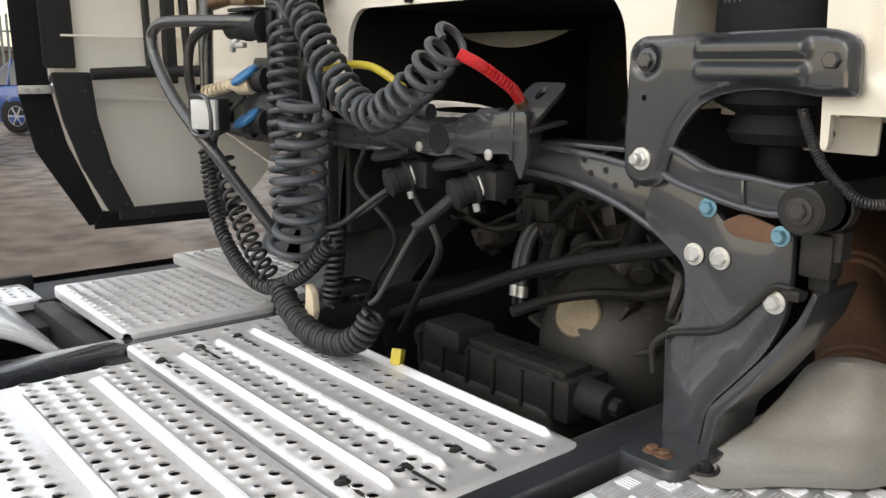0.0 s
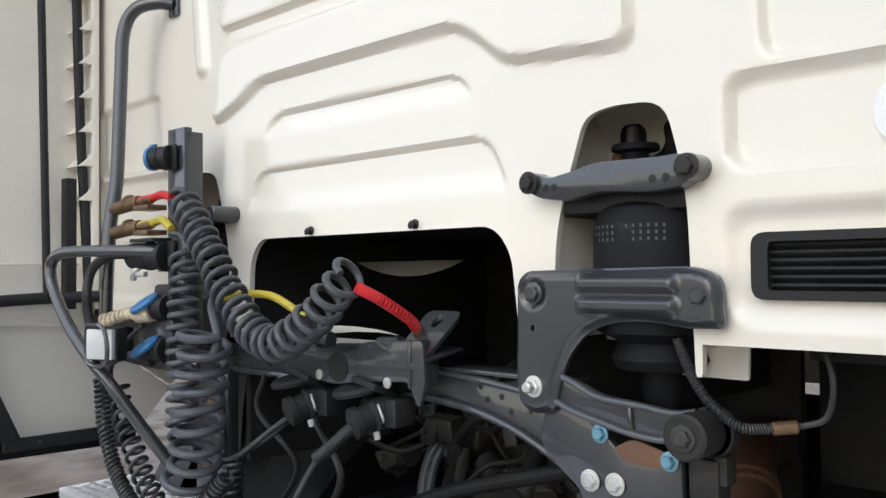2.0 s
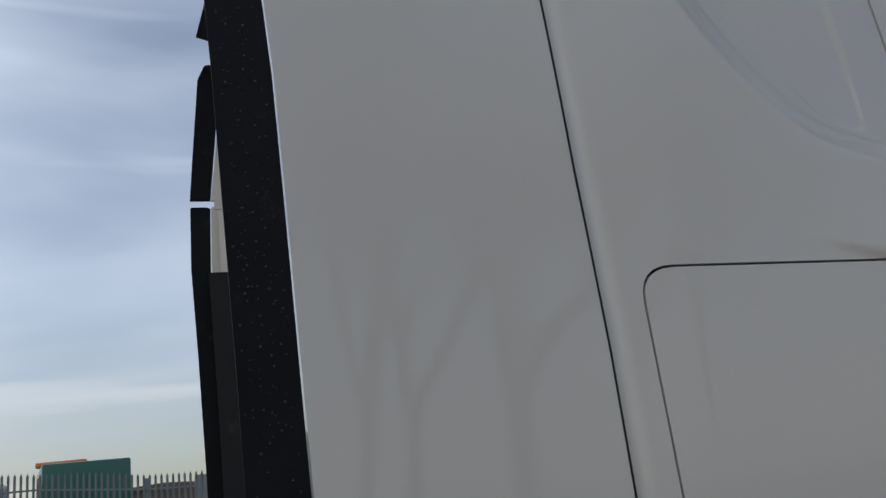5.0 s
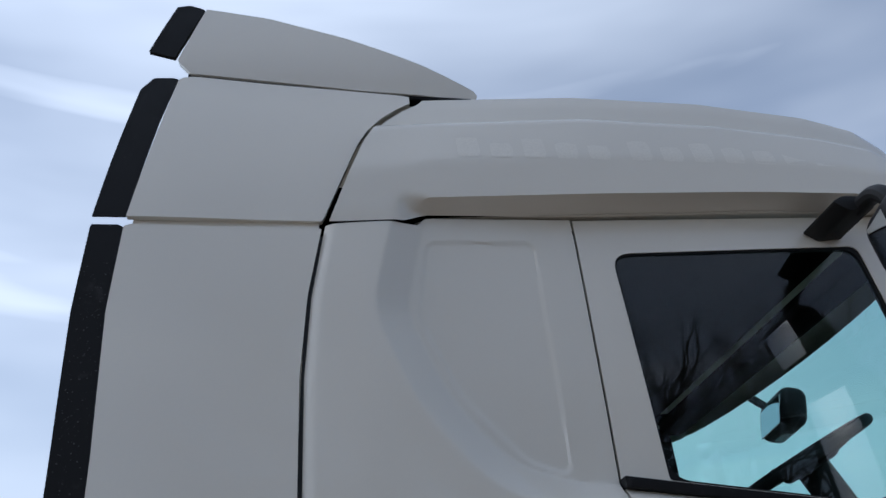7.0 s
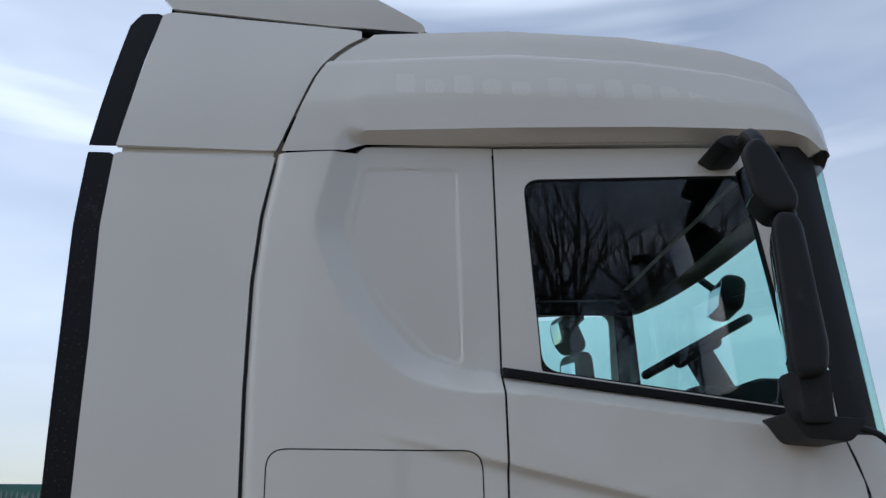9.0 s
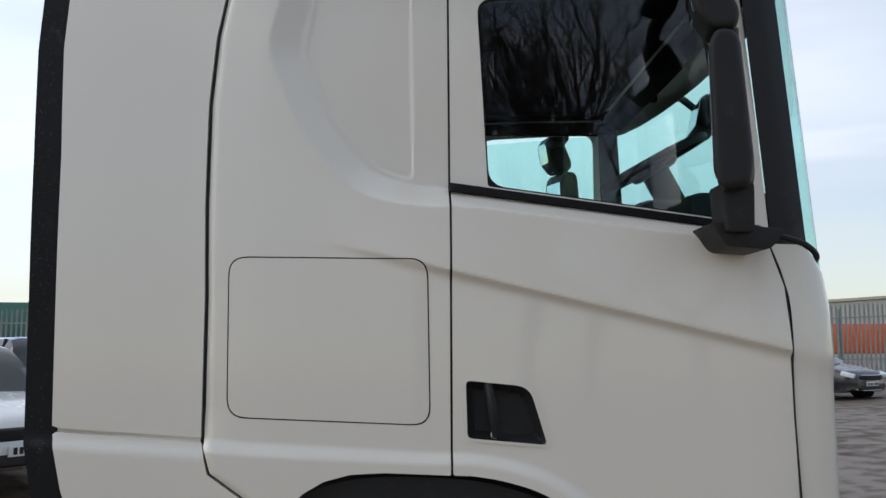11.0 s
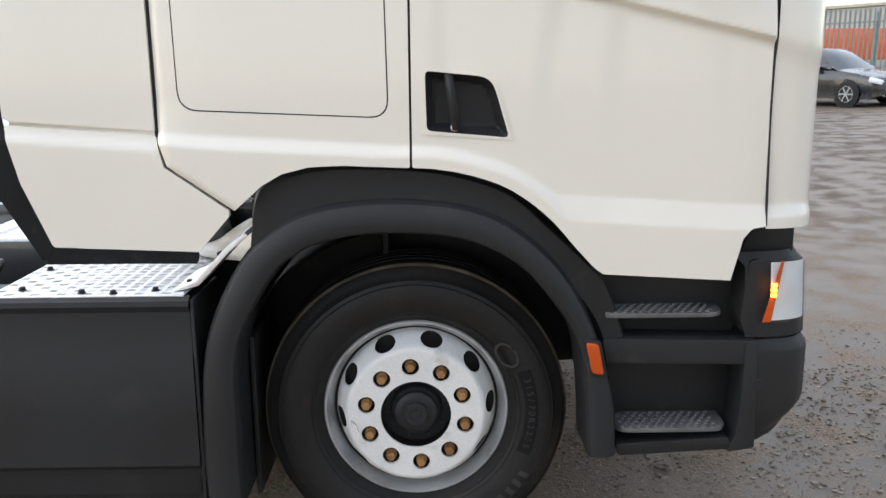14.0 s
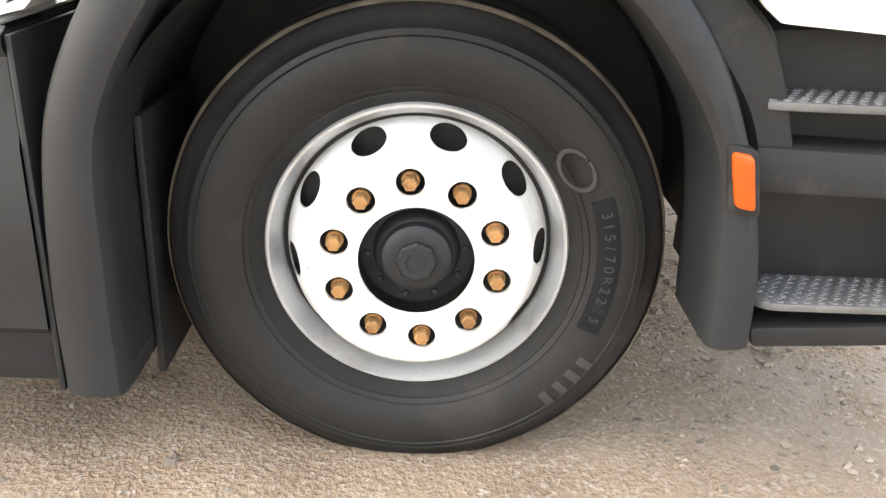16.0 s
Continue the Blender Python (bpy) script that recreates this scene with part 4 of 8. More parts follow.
# pockets behind the wall for the air springs
for poly, zt in ((POCKET_R, 1.73), (POCKET_L, 1.73)):
    ys = [p[0] for p in poly]
    y0, y1 = min(ys), max(ys)
    pocket = sheet([(y0 - 0.01, 1.40), (y0 - 0.01, 1.85), (y1 + 0.01, 1.85), (y1 + 0.01, 1.40)], [], 0.02, lambda u, v: (WX + 0.16 - 0.12 * sstep(v, 1.72, 1.85), u, v))
    sides = [box((WX + 0.105, y, 1.63), (0.17, 0.008, 0.44), 0.002) for y in (y0 - 0.008, y1 + 0.008)]
    shell = part("spring_pocket", pocket, CREAM, truck)
    for piece in (*sides, box((WX + 0.11, (y0 + y1) / 2, 1.848), (0.18, y1 - y0 + 0.03, 0.008), 0.002)):
        part("pocket_side", piece, CREAM, shell)
part("spring_pocket_skirt", join([prism(fillet([(-0.545, 1.44), (-0.574, 1.361), (-0.722, 1.360), (-0.724, 1.44)], 0.004), "x", -0.715, -0.707, 0.002)]), CREAM, truck, "cream sheet flap under the wall")


# dark engine tunnel behind the opening
for c_, s_ in (((-0.32, 0, 1.66), (0.86, 1.0, 0.03)), ((0.05, 0, 1.30), (0.03, 1.0, 0.70)), ((-0.33, 0.425, 1.37), (0.90, 0.02, 0.56)), ((-0.38, -0.425, 1.45), (0.82, 0.02, 0.4)), ((-0.35, 0.85, 1.385), (0.88, 0.75, 0.03)), ((-0.20, -0.95, 1.385), (0.60, 0.46, 0.03))):
    part("engine_tunnel_panel", box(c_, s_, 0.01), GRIME, truck, "grimy black underside of the cab")


def felt(U, V):
    return WX + 0.085 + 0.025 * V, U, 1.537 - 0.030 * np.sin(np.clip((U + 0.19) / 0.30, 0, 1) * np.pi) ** 0.8 * (1 - V)


part("sound_felt", grid_surface(felt, np.linspace(-0.19, 0.11, 24), np.linspace(0, 1, 6)), MESHM, truck, "sagging woven sound mesh")
part("tunnel_edge_trim", prism([(0.25, 1.397), (0.19, 1.402), (0.13, 1.402), (0.06, 1.398), (0.005, 1.390), (0.06, 1.393), (0.13, 1.391), (0.19, 1.386), (0.25, 1.380)], "x", -0.708, -0.700, 0.001), CREAM, truck)

# rain drops on the rubber strip, and faint bars where old lettering was
rd = np.random.default_rng(8)
drops = []
dome = lathe([(1.0, 0.0), (0.8, 0.45), (0.4, 0.7), (0.01, 0.78)], (0, 0, 0), (0, -1, 0), 8)
for k in range(420):
    z = rd.uniform(1.30, 2.75)
    x = np.interp(z, [1.30, 1.43, 1.82, 2.25, 2.75], [-1.165, -1.188, -1.198, -1.210, -1.226]) - rd.uniform(0.004, 0.068)
    r = 0.0006 + 0.0017 * rd.random() ** 2
    drops.append((dome[0] * r + (x, edge_y(np.array([x]), np.array([z]))[0], z), dome[1]))
tagged(part("rain", join(drops), DROPM, truck, smooth=80), "small rain drops on rubber", kind="stuff")
for k in range(13):
    x0 = -0.33 + 0.098 * k + (0.03 if k > 4 else 0)
    h = (0.085, 0.062, 0.085, 0.07, 0.06)[k % 5]
    bar = fillet([(x0, 3.125), (x0 + 0.066, 3.125), (x0 + 0.066, 3.125 + h), (x0, 3.125 + h)], 0.008)
    gh = sheet(bar, [], 0.02, lambda u, v: (u, -roof_side(np.interp((v - roof_foot(u)) / (np.interp(u, ROOF_X, ROOF_C) - roof_foot(u)), ROOF_F[1][:5], ROOF_F[0][:5]), u) - 0.0004, v))
    part("faded_bar", gh, GHOST, truck)

# ---- wheels ----
def circle_poly(c, r, n=20, sx=1.0, sy=1.0, rot=0.0):
    return [(c[0] + r * (sx * math.cos(a) * math.cos(rot) - sy * math.sin(a) * math.sin(rot)), c[1] + r * (sx * math.cos(a) * math.sin(rot) + sy * math.sin(a) * math.cos(rot))) for a in np.linspace(0, 2 * math.pi, n, endpoint=False)]


def wheel(cx, side, front=True, rear_inner=False):
    """A truck wheel whose outer face looks along -y for side 1."""
    yo, zc = -1.095, 0.450
    prof = [(0.288, -0.085), (0.297, -0.05), (0.307, -0.042), (0.318, -0.028), (0.333, -0.012), (0.335, -0.008), (0.337, -0.009), (0.345, -0.003), (0.347, 0.001), (0.349, -0.001), (0.36, 0.006), (0.395, 0.015), (0.425, 0.014), (0.440, 0.009), (0.442, 0.0115), (0.444, 0.008), (0.455, 0.004), (0.4565, 0.006), (0.458, 0.0025), (0.468, -0.006), (0.474, -0.012), (0.492, -0.020), (0.503, -0.034), (0.507, -0.06)]
    for g in (-0.09, -0.135, -0.18, -0.225):
        prof += [(0.508, g + 0.006), (0.494, g + 0.004), (0.494, g - 0.004), (0.508, g - 0.006)]
    prof += [(0.507, -0.255), (0.503, -0.281), (0.47, -0.30), (0.40, -0.33), (0.33, -0.315), (0.292, -0.295)]
    w = part("wheel", lathe(prof, (cx, yo, zc), (0, -1, 0), 120), TYRE, truck, "black truck tyre with muddy shoulders")
    v = np.array([q.co[:] for q in w.data.vertices])
    below = np.clip(-0.023 - v[:, 2], 0, 1)
    v[:, 2] = np.maximum(v[:, 2], -0.032)
    v[:, 1] -= np.where(np.abs(v[:, 1] - yo) < 0.06, 0.6 * below, 0)
    lug = np.hypot(v[:, 0] - cx, v[:, 2] - zc)
    ang = np.arctan2(v[:, 2] - zc, v[:, 0] - cx)
    rag = np.where((lug > 0.485) & (v[:, 1] < yo + 0.05), 0.004 * np.sin(ang * 60), 0)
    v[:, 1] -= rag
    for q, c in zip(w.data.vertices, v):
        q.co = c
    # rim: flange, barrel and disc with ten hand holes and stud holes
    fl = lathe([(0.309, -0.046), (0.311, -0.036), (0.307, -0.030), (0.301, -0.030), (0.296, -0.036), (0.290, -0.046), (0.285, -0.055), (0.279, -0.09), (0.277, -0.11), (0.262, -0.15), (0.25, -0.19)], (cx, yo, zc), (0, -1, 0), 96)
    fl = (fl[0], [q for q in fl[1] if len(q) == 4])
    part("rim", fl, RIM, w, "silver rim with chipped flange")
    th = radians(95.5)
    hand = [circle_poly((0.250 * math.cos(th + radians(18 + 36 * k)), 0.250 * math.sin(th + radians(18 + 36 * k))), 0.036, 24, 0.47, 1.05, th + radians(18 + 36 * k)) for k in range(10)]
    stud = np.array([(0.1675 * math.cos(th + radians(36 * k)), 0.1675 * math.sin(th + radians(36 * k)), 0.0285) for k in range(10)])

    def disc_y(u, v):
        r = np.hypot(u, v)
        return yo - np.interp(r, [0.10, 0.145, 0.220, 0.228, 0.236, 0.256, 0.266, 0.280], [0.020, 0.020, 0.020, 0.017, 0.008, -0.034, -0.072, -0.11])
    disc = sheet(circle_poly((0, 0), 0.277, 120), [circle_poly((0, 0), 0.117, 60), *hand], 0.0045, lambda u, v: (cx + u, disc_y(u, v), zc + v), lambda u, v: (cx + u, disc_y(u, v) + 0.010, zc + v), discs=stud)
    part("wheel_disc", disc, WHITEW, w, "white painted wheel disc with round holes")
    hub = lathe([(0.126, -0.12), (0.126, -0.055), (0.118, -0.047), (0.090, -0.044), (0.086, -0.03), (0.080, -0.02), (0.074, -0.016), (0.070, 0.0), (0.062, 0.006), (0.05, 0.008), (0.0005, 0.009)], (cx, yo - 0.0, zc), (0, -1, 0), 48)
    part("hub", hub, GREYP, w, "dark grey hub cap")
    part("hub_cap_hex", lathe([(0.042, 0.006), (0.042, 0.020), (0.037, 0.025), (0.022, 0.025), (0.020, 0.022), (0.0005, 0.022)], (cx, yo, zc), (0, -1, 0), 8), GREYP, w)
    for k in range(10):
        a = th + radians(18 + 36 * k)
        part("hub_screw", hexbolt((cx + 0.1 * math.cos(a), yo + 0.046, zc + 0.1 * math.sin(a)), (0, -1, 0), 0.008, 0.010, True), GREYP, w)
    for k in range(10):
        a = th + radians(36 * k)
        p = (cx + 0.1675 * math.cos(a), yo, zc + 0.1675 * math.sin(a))
        nut = join([lathe([(0.0185, -0.002), (0.0185, 0.004), (0.017, 0.006)], p, (0, -1, 0), 24), lathe([(0.0155, 0.004), (0.0155, 0.030), (0.0135, 0.034), (0.009, 0.034), (0.0085, 0.020), (0.0005, 0.020)], p, (0, -1, 0), 6), lathe([(0.0085, 0.02), (0.0085, 0.031), (0.0005, 0.032)], p, (0, -1, 0), 12)])
        part("wheel_nut", nut, NUT, w, "rusty copper-coloured nut" if k == 0 else "")
    part("brake_drum", lathe([(0.21, 0.09), (0.245, 0.10), (0.245, 0.28), (0.0005, 0.28)], (cx, yo + 0.0, zc), (0, 1, 0), 40), GRIME, w)
    part("valve_stem", pipe([(cx - 0.215, yo - 0.02, zc - 0.02), (cx - 0.20, yo - 0.035, zc - 0.03), (cx - 0.19, yo - 0.045, zc - 0.05)], 0.004, 8), ZINC, w)
    if side < 0:
        for o in (w, *w.children):
            me = o.data.copy()
            me.transform(Matrix.Diagonal((1, -1, 1, 1)))
            me.flip_normals()
            o.data = me
    return w


wf = wheel(0.0, 1)
# raised marks on the tyre wall
def on_wall(a, r):
    return (r * math.cos(radians(a)), -1.095 - 0.0168, 0.450 + r * math.sin(radians(a)))


def tyre_text(body, a0, r, size, lab):
    cu = bpy.data.curves.new("tyre_lettering", "FONT")
    for k, ch in enumerate(body):
        c = bpy.data.curves.new("letter", "FONT")
        c.body, c.size, c.extrude, c.align_x, c.align_y = ch, size, 0.001, "CENTER", "CENTER"
        a = a0 - k * math.degrees(size * 0.78 / r)
        o = new("letter", c)
        rr = r
        o.matrix_world = Matrix.Translation(on_wall(a, rr)) @ Matrix.Rotation(radians(90), 4, "X") @ Matrix.Rotation(radians(a - 90), 4, "Z")
        c.materials.append(LETTER)
        o.parent = wf
        me = bpy.data.meshes.new_from_object(o)
        mw = o.matrix_world.copy()
        bpy.data.objects.remove(o)
        me.transform(mw)
        ob = new("tyre_letter", me)
        ob.parent = wf
    bpy.data.curves.remove(cu)


LETTER = pbr("worn_tyre_letter", (0.026, 0.0255, 0.025), 0.6, var=0.2, bump=0.1)
tyre_text("315/70R22.5", 17, 0.385, 0.030, "")
arc = lambda r0, r1, a0, a1: [(r0 * math.cos(radians(a)), 0.450 + r0 * math.sin(radians(a))) for a in np.linspace(a0, a1, 14)] + [(r1 * math.cos(radians(a)), 0.450 + r1 * math.sin(radians(a))) for a in np.linspace(a1, a0, 14)]
part("tyre_mark_field", prism(arc(0.362, 0.408, -22, 22), "y", -1.1112, -1.104, 0.001), RUBBER, wf)
mud_r = lathe([(0.5045, -0.045), (0.5062, -0.034), (0.5020, -0.024), (0.4985, -0.0205)], (0, -1.095, 0.45), (0, -1, 0), 160)
mud_r = (mud_r[0], [q for q in mud_r[1] if len(q) == 4])
mv = mud_r[0]
ma = np.arctan2(mv[:, 2] - 0.45, mv[:, 0])
mv = mv + np.c_[0 * ma, -0.0006 - 0.0012 * np.sin(ma * 37) * np.sin(ma * 11), 0 * ma]
mv = mv * (1 - 0 * ma[:, None])
mv[:, 2] = np.maximum(mv[:, 2], -0.031)
part("mud_edge", (mv, mud_r[1]), MUDT, wf, "dried mud on the tyre shoulder")
for k in range(4):
    part("tyre_bar", prism(arc(0.405, 0.440, -33 - 5.2 * k, -30.4 - 5.2 * k), "y", -1.1112, -1.104, 0.0008), LETTER, wf)
part("tyre_ring_mark", sheet(circle_poly((0.30, 0.653), 0.042, 30, 0.75, 1.2, 0.7), [circle_poly((0.30, 0.653), 0.034, 30, 0.75, 1.2, 0.7)], 0.004, lambda u, v: (u, 0 * u - 1.114, v), lambda u, v: (u, 0 * u - 1.106, v)), LETTER, wf)
wl_ = wheel(0.0, -1)
# rear axle wheels
for s in (1, -1):
    part("rear_wheel", lathe([(0.25, -0.02), (0.30, 0), (0.40, 0.018), (0.474, -0.012), (0.505, -0.05), (0.505, -0.6), (0.47, -0.62), (0.25, -0.60)], (-3.55, -1.165 * s, 0.455), (0, -s, 0), 64), TYRE, truck, "twin rear tyres")
part("front_axle", join([cyl((0, -0.9, 0.44), (0, 0.9, 0.44), 0.07), box((0, 0, 0.40), (0.14, 1.3, 0.12), 0.02)]), GRIME, truck)

# ---- wheel arch, fender, skirt, steps ----
OUT = [(-0.670, 0.215), (-0.672, 0.46), (-0.640, 0.756), (-0.536, 0.980), (-0.436, 1.088), (-0.335, 1.153), (-0.184, 1.186), (0.017, 1.190), (0.215, 1.155), (0.362, 1.066), (0.484, 0.931), (0.571, 0.749), (0.628, 0.536), (0.640, 0.366)]
INN = [(-0.550, 0.215), (-0.552, 0.46), (-0.540, 0.735), (-0.430, 0.955), (-0.325, 1.045), (-0.218, 1.079), (-0.120, 1.090), (0.017, 1.090), (0.160, 1.070), (0.289, 1.012), (0.386, 0.926), (0.495, 0.766), (0.533, 0.600), (0.550, 0.366)]


def fender_piece(i0, i1):
    """A stretch of the moulded fender: rounded face, inner return and outer return."""
    o = np.array(smooth_path([(*p, 0) for p in OUT], 6))[i0 * 6:i1 * 6 + 1, :2]
    n_ = np.array(smooth_path([(*p, 0) for p in INN], 6))[i0 * 6:i1 * 6 + 1, :2]
    prof = [(-0.10, -1.06), (-0.06, -1.20), (0.03, -1.245), (0.12, -1.262), (0.35, -1.274), (0.7, -1.276), (0.93, -1.268), (1.0, -1.255), (1.03, -1.22), (1.03, -1.05)]
    vs = [(a[0] + (b[0] - a[0]) * t, y, a[1] + (b[1] - a[1]) * t) for a, b in zip(o, n_) for t, y in prof]
    k = len(prof)
    fs = [[i * k + j, i * k + j + 1, (i + 1) * k + j + 1, (i + 1) * k + j] for i in range(len(o) - 1) for j in range(k - 1)]
    fs += [list(range(k)), list(range((len(o) - 1) * k, len(o) * k))]
    return np.array(vs), fs


for sgn in (1, -1):
    ff = (lambda p: flipped(p)) if sgn < 0 else (lambda p: p)
    part("fender", ff(fender_piece(0, 3)), GREYP, truck, "dark grey moulded plastic fender")
    part("fender", ff(fender_piece(3, 7)), GREYP, truck)
    part("fender", ff(fender_piece(7, 10)), GREYP, truck)
    fl_ = part("fender", ff(fender_piece(10, 13)), GREYP, truck)
    part("side_marker_lamp", ff(prism(fillet([(0.526, 0.752), (0.566, 0.746), (0.586, 0.646), (0.548, 0.652)], 0.012), "y", -1.288, -1.25, 0.005)), AMBER, fl_, "amber side marker lens")
    part("side_marker_bezel", ff(prism(fillet([(0.518, 0.765), (0.574, 0.755), (0.598, 0.632), (0.540, 0.640)], 0.015), "y", -1.281, -1.25, 0.004)), BLACK, fl_)
    arch = np.array(smooth_path([(*p, 0) for p in [(-0.50, 0.98), (-0.47, 1.21), (-0.40, 1.262), (-0.25, 1.292), (0.0, 1.286), (0.16, 1.258), (0.30, 1.205), (0.42, 1.10), (0.53, 1.0), (0.60, 0.92), (0.66, 0.75)]], 6))[:, :2]
    inner = np.array(smooth_path([(*p, 0) for p in [(-0.50, 0.94), (-0.42, 1.07), (-0.36, 1.12), (-0.25, 1.16), (0.0, 1.17), (0.16, 1.15), (0.30, 1.09), (0.42, 0.98), (0.49, 0.90), (0.56, 0.80), (0.60, 0.70)]], 6))[:, :2]
    vs, k = [], 5
    for a, b in zip(arch, inner):
        for t, y in ((0, -0.9), (0, -1.205), (0.1, -1.222), (0.9, -1.228), (1.1, -1.20)):
            vs.append((a[0] + (b[0] - a[0]) * t, y, a[1] + (b[1] - a[1]) * t))
    fs = [[i * k + j, i * k + j + 1, (i + 1) * k + j + 1, (i + 1) * k + j] for i in range(len(arch) - 1) for j in range(k - 1)]
    part("mud_flap", ff(box((-0.535, -0.92, 0.44), (0.016, 0.34, 0.56), 0.004)), BLACK, truck)
    part("arch_liner", ff((np.array(vs), fs)), BLACK, truck, "black plastic wheel arch liner")
    # tunnel of the wheel house
    th_ = np.radians(np.linspace(-4, 205, 40))
    vs = [(0.60 * math.cos(a), y, 0.50 + 0.60 * math.sin(a)) for a in th_ for y in (-1.22, -0.62)]
    part("wheel_house", ff((np.array(vs), [[2 * i, 2 * i + 1, 2 * i + 3, 2 * i + 2] for i in range(39)])), BLACK, truck)
    part("wheel_house_wall", ff(prism([(0.60 * math.cos(a), 0.50 + 0.60 * math.sin(a)) for a in np.radians(np.linspace(-4, 190, 30))], "y", -0.62, -0.605, 0.003)), BLACK, truck)
    # battery and tank skirt
    sk = lambda U, V: (U, np.interp(V, [0.20, 0.325, 0.345, 0.70, 0.72, 0.855, 0.875, 0.893, 0.900], [-1.20, -1.225, -1.255, -1.255, -1.248, -1.248, -1.262, -1.258, -1.235]), V)
    part("side_skirt", ff(join([grid_surface(sk, [-2.2, -1.6, -1.2, -0.69, -0.682], np.r_[0.205, 0.322, 0.348, 0.5, 0.695, 0.722, 0.853, 0.874, 0.890, 0.898, 0.902]), box((-1.44, -1.12, 0.56), (1.5, 0.2, 0.66), 0.01), box((-0.675, -1.10, 0.55), (0.012, 0.30, 0.68), 0.004)])), GREYP, truck, "long dark grey plastic side skirt")
    # front steps, bumper corner and headlamp
    part("step_housing", ff(join([prism([(0.60, 0.38), (0.64, 0.36), (1.0, 0.385), (1.03, 0.44), (1.04, 0.735), (0.59, 0.745), (0.60, 0.6)], "y", -1.10, -0.8, 0.01), prism([(0.58, 0.93), (0.59, 0.70), (1.03, 0.72), (1.02, 0.96)], "y", -1.13, -0.9, 0.01), prism(fillet([(0.585, 0.748), (1.045, 0.736), (1.04, 0.655), (0.60, 0.665)], 0.01), "y", -1.235, -1.05, 0.008), prism(fillet([(0.64, 0.392), (1.0, 0.412), (1.02, 0.37), (0.65, 0.352)], 0.01), "y", -1.235, -0.95, 0.006)])), BLACK, truck, "black two-step entry housing")
    for z0, z1, xa, xb in ((0.812, 0.832, 0.578, 0.965), (0.430, 0.450, 0.640, 1.0)):
        tread = fillet([(xa, -1.235), (xb, -1.235), (xb + 0.004, -1.04), (xa - 0.004, -1.04)], [0.05, 0.06, 0, 0])
        p_ = join([prism(tread, "z", z0, z1 - 0.004, 0.004)] + [lathe([(0.0085, 0), (0.0075, 0.0025), (0.0055, 0.003), (0.0045, 0.001)], (xa + 0.024 + 0.026 * i + 0.013 * (j % 2), -1.222 + 0.022 * j, z1 - 0.004), (0, 0, 1), 8) for i in range(int((xb - xa - 0.04) / 0.026)) for j in range(9)])
        part("step_tread", ff(p_), STEPM, truck, "worn grey studded step")

    def corner(z0, z1, out, n=16):
        pl = np.array(smooth_path([(1.045, -1.235, 0), (1.15, -1.230, 0), (1.235, -1.19, 0), (1.28, -1.08, 0), (1.345, -0.6, 0), (1.375, 0, 0)], n))
        c = np.array((0.9, -0.6))
        return pl, c
    bp_, _ = corner(0, 0, 0)

    def bumper_fn(U, V):
        s = np.linspace(0, 1, len(bp_))
        x, y = np.interp(U, s, bp_[:, 0]), np.interp(U, s, bp_[:, 1])
        foot = np.interp(U, [0, 0.2, 0.4, 0.6, 1.0], [0.372, 0.385, 0.425, 0.44, 0.44])
        z = foot + (0.735 - foot) * V
        t = 0.02 * sstep(z, 0.70, 0.735) + 0.055 * (1 - sstep(V, 0.0, 0.42)) ** 2
        return x - t * 0.8, y + t * 0.6, z
    part("bumper", ff(grid_surface(bumper_fn, np.linspace(0, 1, 50), np.linspace(0, 1, 24))), GREYP, truck, "dark grey plastic bumper corner")
    part("bumper_step_side", ff(prism(fillet([(1.035, 0.735), (1.075, 0.735), (1.085, 0.375), (0.995, 0.362), (1.02, 0.42), (1.03, 0.50)], 0.012), "y", -1.240, -1.0, 0.01)), GREYP, truck)
    part("parking_sensor", ff(lathe([(0.019, 0), (0.019, 0.004), (0.017, 0.005), (0.0005, 0.004)], (1.082, -1.236, 0.591), (0, -1, 0), 24)), GREYP, truck)

    def lamp_fn(U, V):
        s = np.linspace(0, 1, len(bp_))
        x, y = np.interp(U, s, bp_[:, 0]), np.interp(U, s, bp_[:, 1])
        t = 0.012 + 0.03 * sstep(V, 0.97, 1.01) + 0.0 * U
        return x - t - 0.06 * (V - 0.75), y + t * 0.5, V
    house = part("headlamp_housing", ff(join([grid_surface(lamp_fn, np.linspace(0.0, 1, 40), np.linspace(0.745, 1.015, 14)), prism(fillet([(1.012, 0.80), (1.035, 0.75), (1.07, 0.75), (1.07, 1.0), (1.03, 0.99)], 0.02), "y", -1.232, -1.0, 0.012), prism([(1.02, 1.0), (1.06, 1.09), (1.19, 1.085), (1.19, 1.0)], "y", -1.17, -0.9, 0.01)])), BLACK, truck, "black headlamp housing")

    def lens_fn(off):
        def fn(U, V):
            s = np.linspace(0, 1, len(bp_))
            x, y = np.interp(U, s, bp_[:, 0]), np.interp(U, s, bp_[:, 1])
            return x - 0.010 - 0.06 * (V - 0.75) + off * 0.6, y - off, V
        return fn
    part("headlamp_reflector", ff(grid_surface(lens_fn(0.001), np.linspace(0.14, 0.42, 16), np.linspace(0.80, 0.985, 10))), HEAD, house)
    part("headlamp_lens", ff(grid_surface(lens_fn(0.010), np.linspace(0.135, 0.43, 16), np.linspace(0.795, 0.99, 10))), CLEARG, house, "clear headlamp lens")
    part("daytime_reflector", ff(lathe([(0.0005, 0), (0.022, 0.004), (0.030, 0.012), (0.032, 0.018)], (1.135, -1.150, 0.85), (0.6, -1, 0.0), 20)), LENS, house)
    amb = lambda U, V: (1.078 + 0.030 * U + 0.045 * (V - 0.80) / 0.19 * (1 - 0.4 * U), -1.246 + 0.006 * U, V)
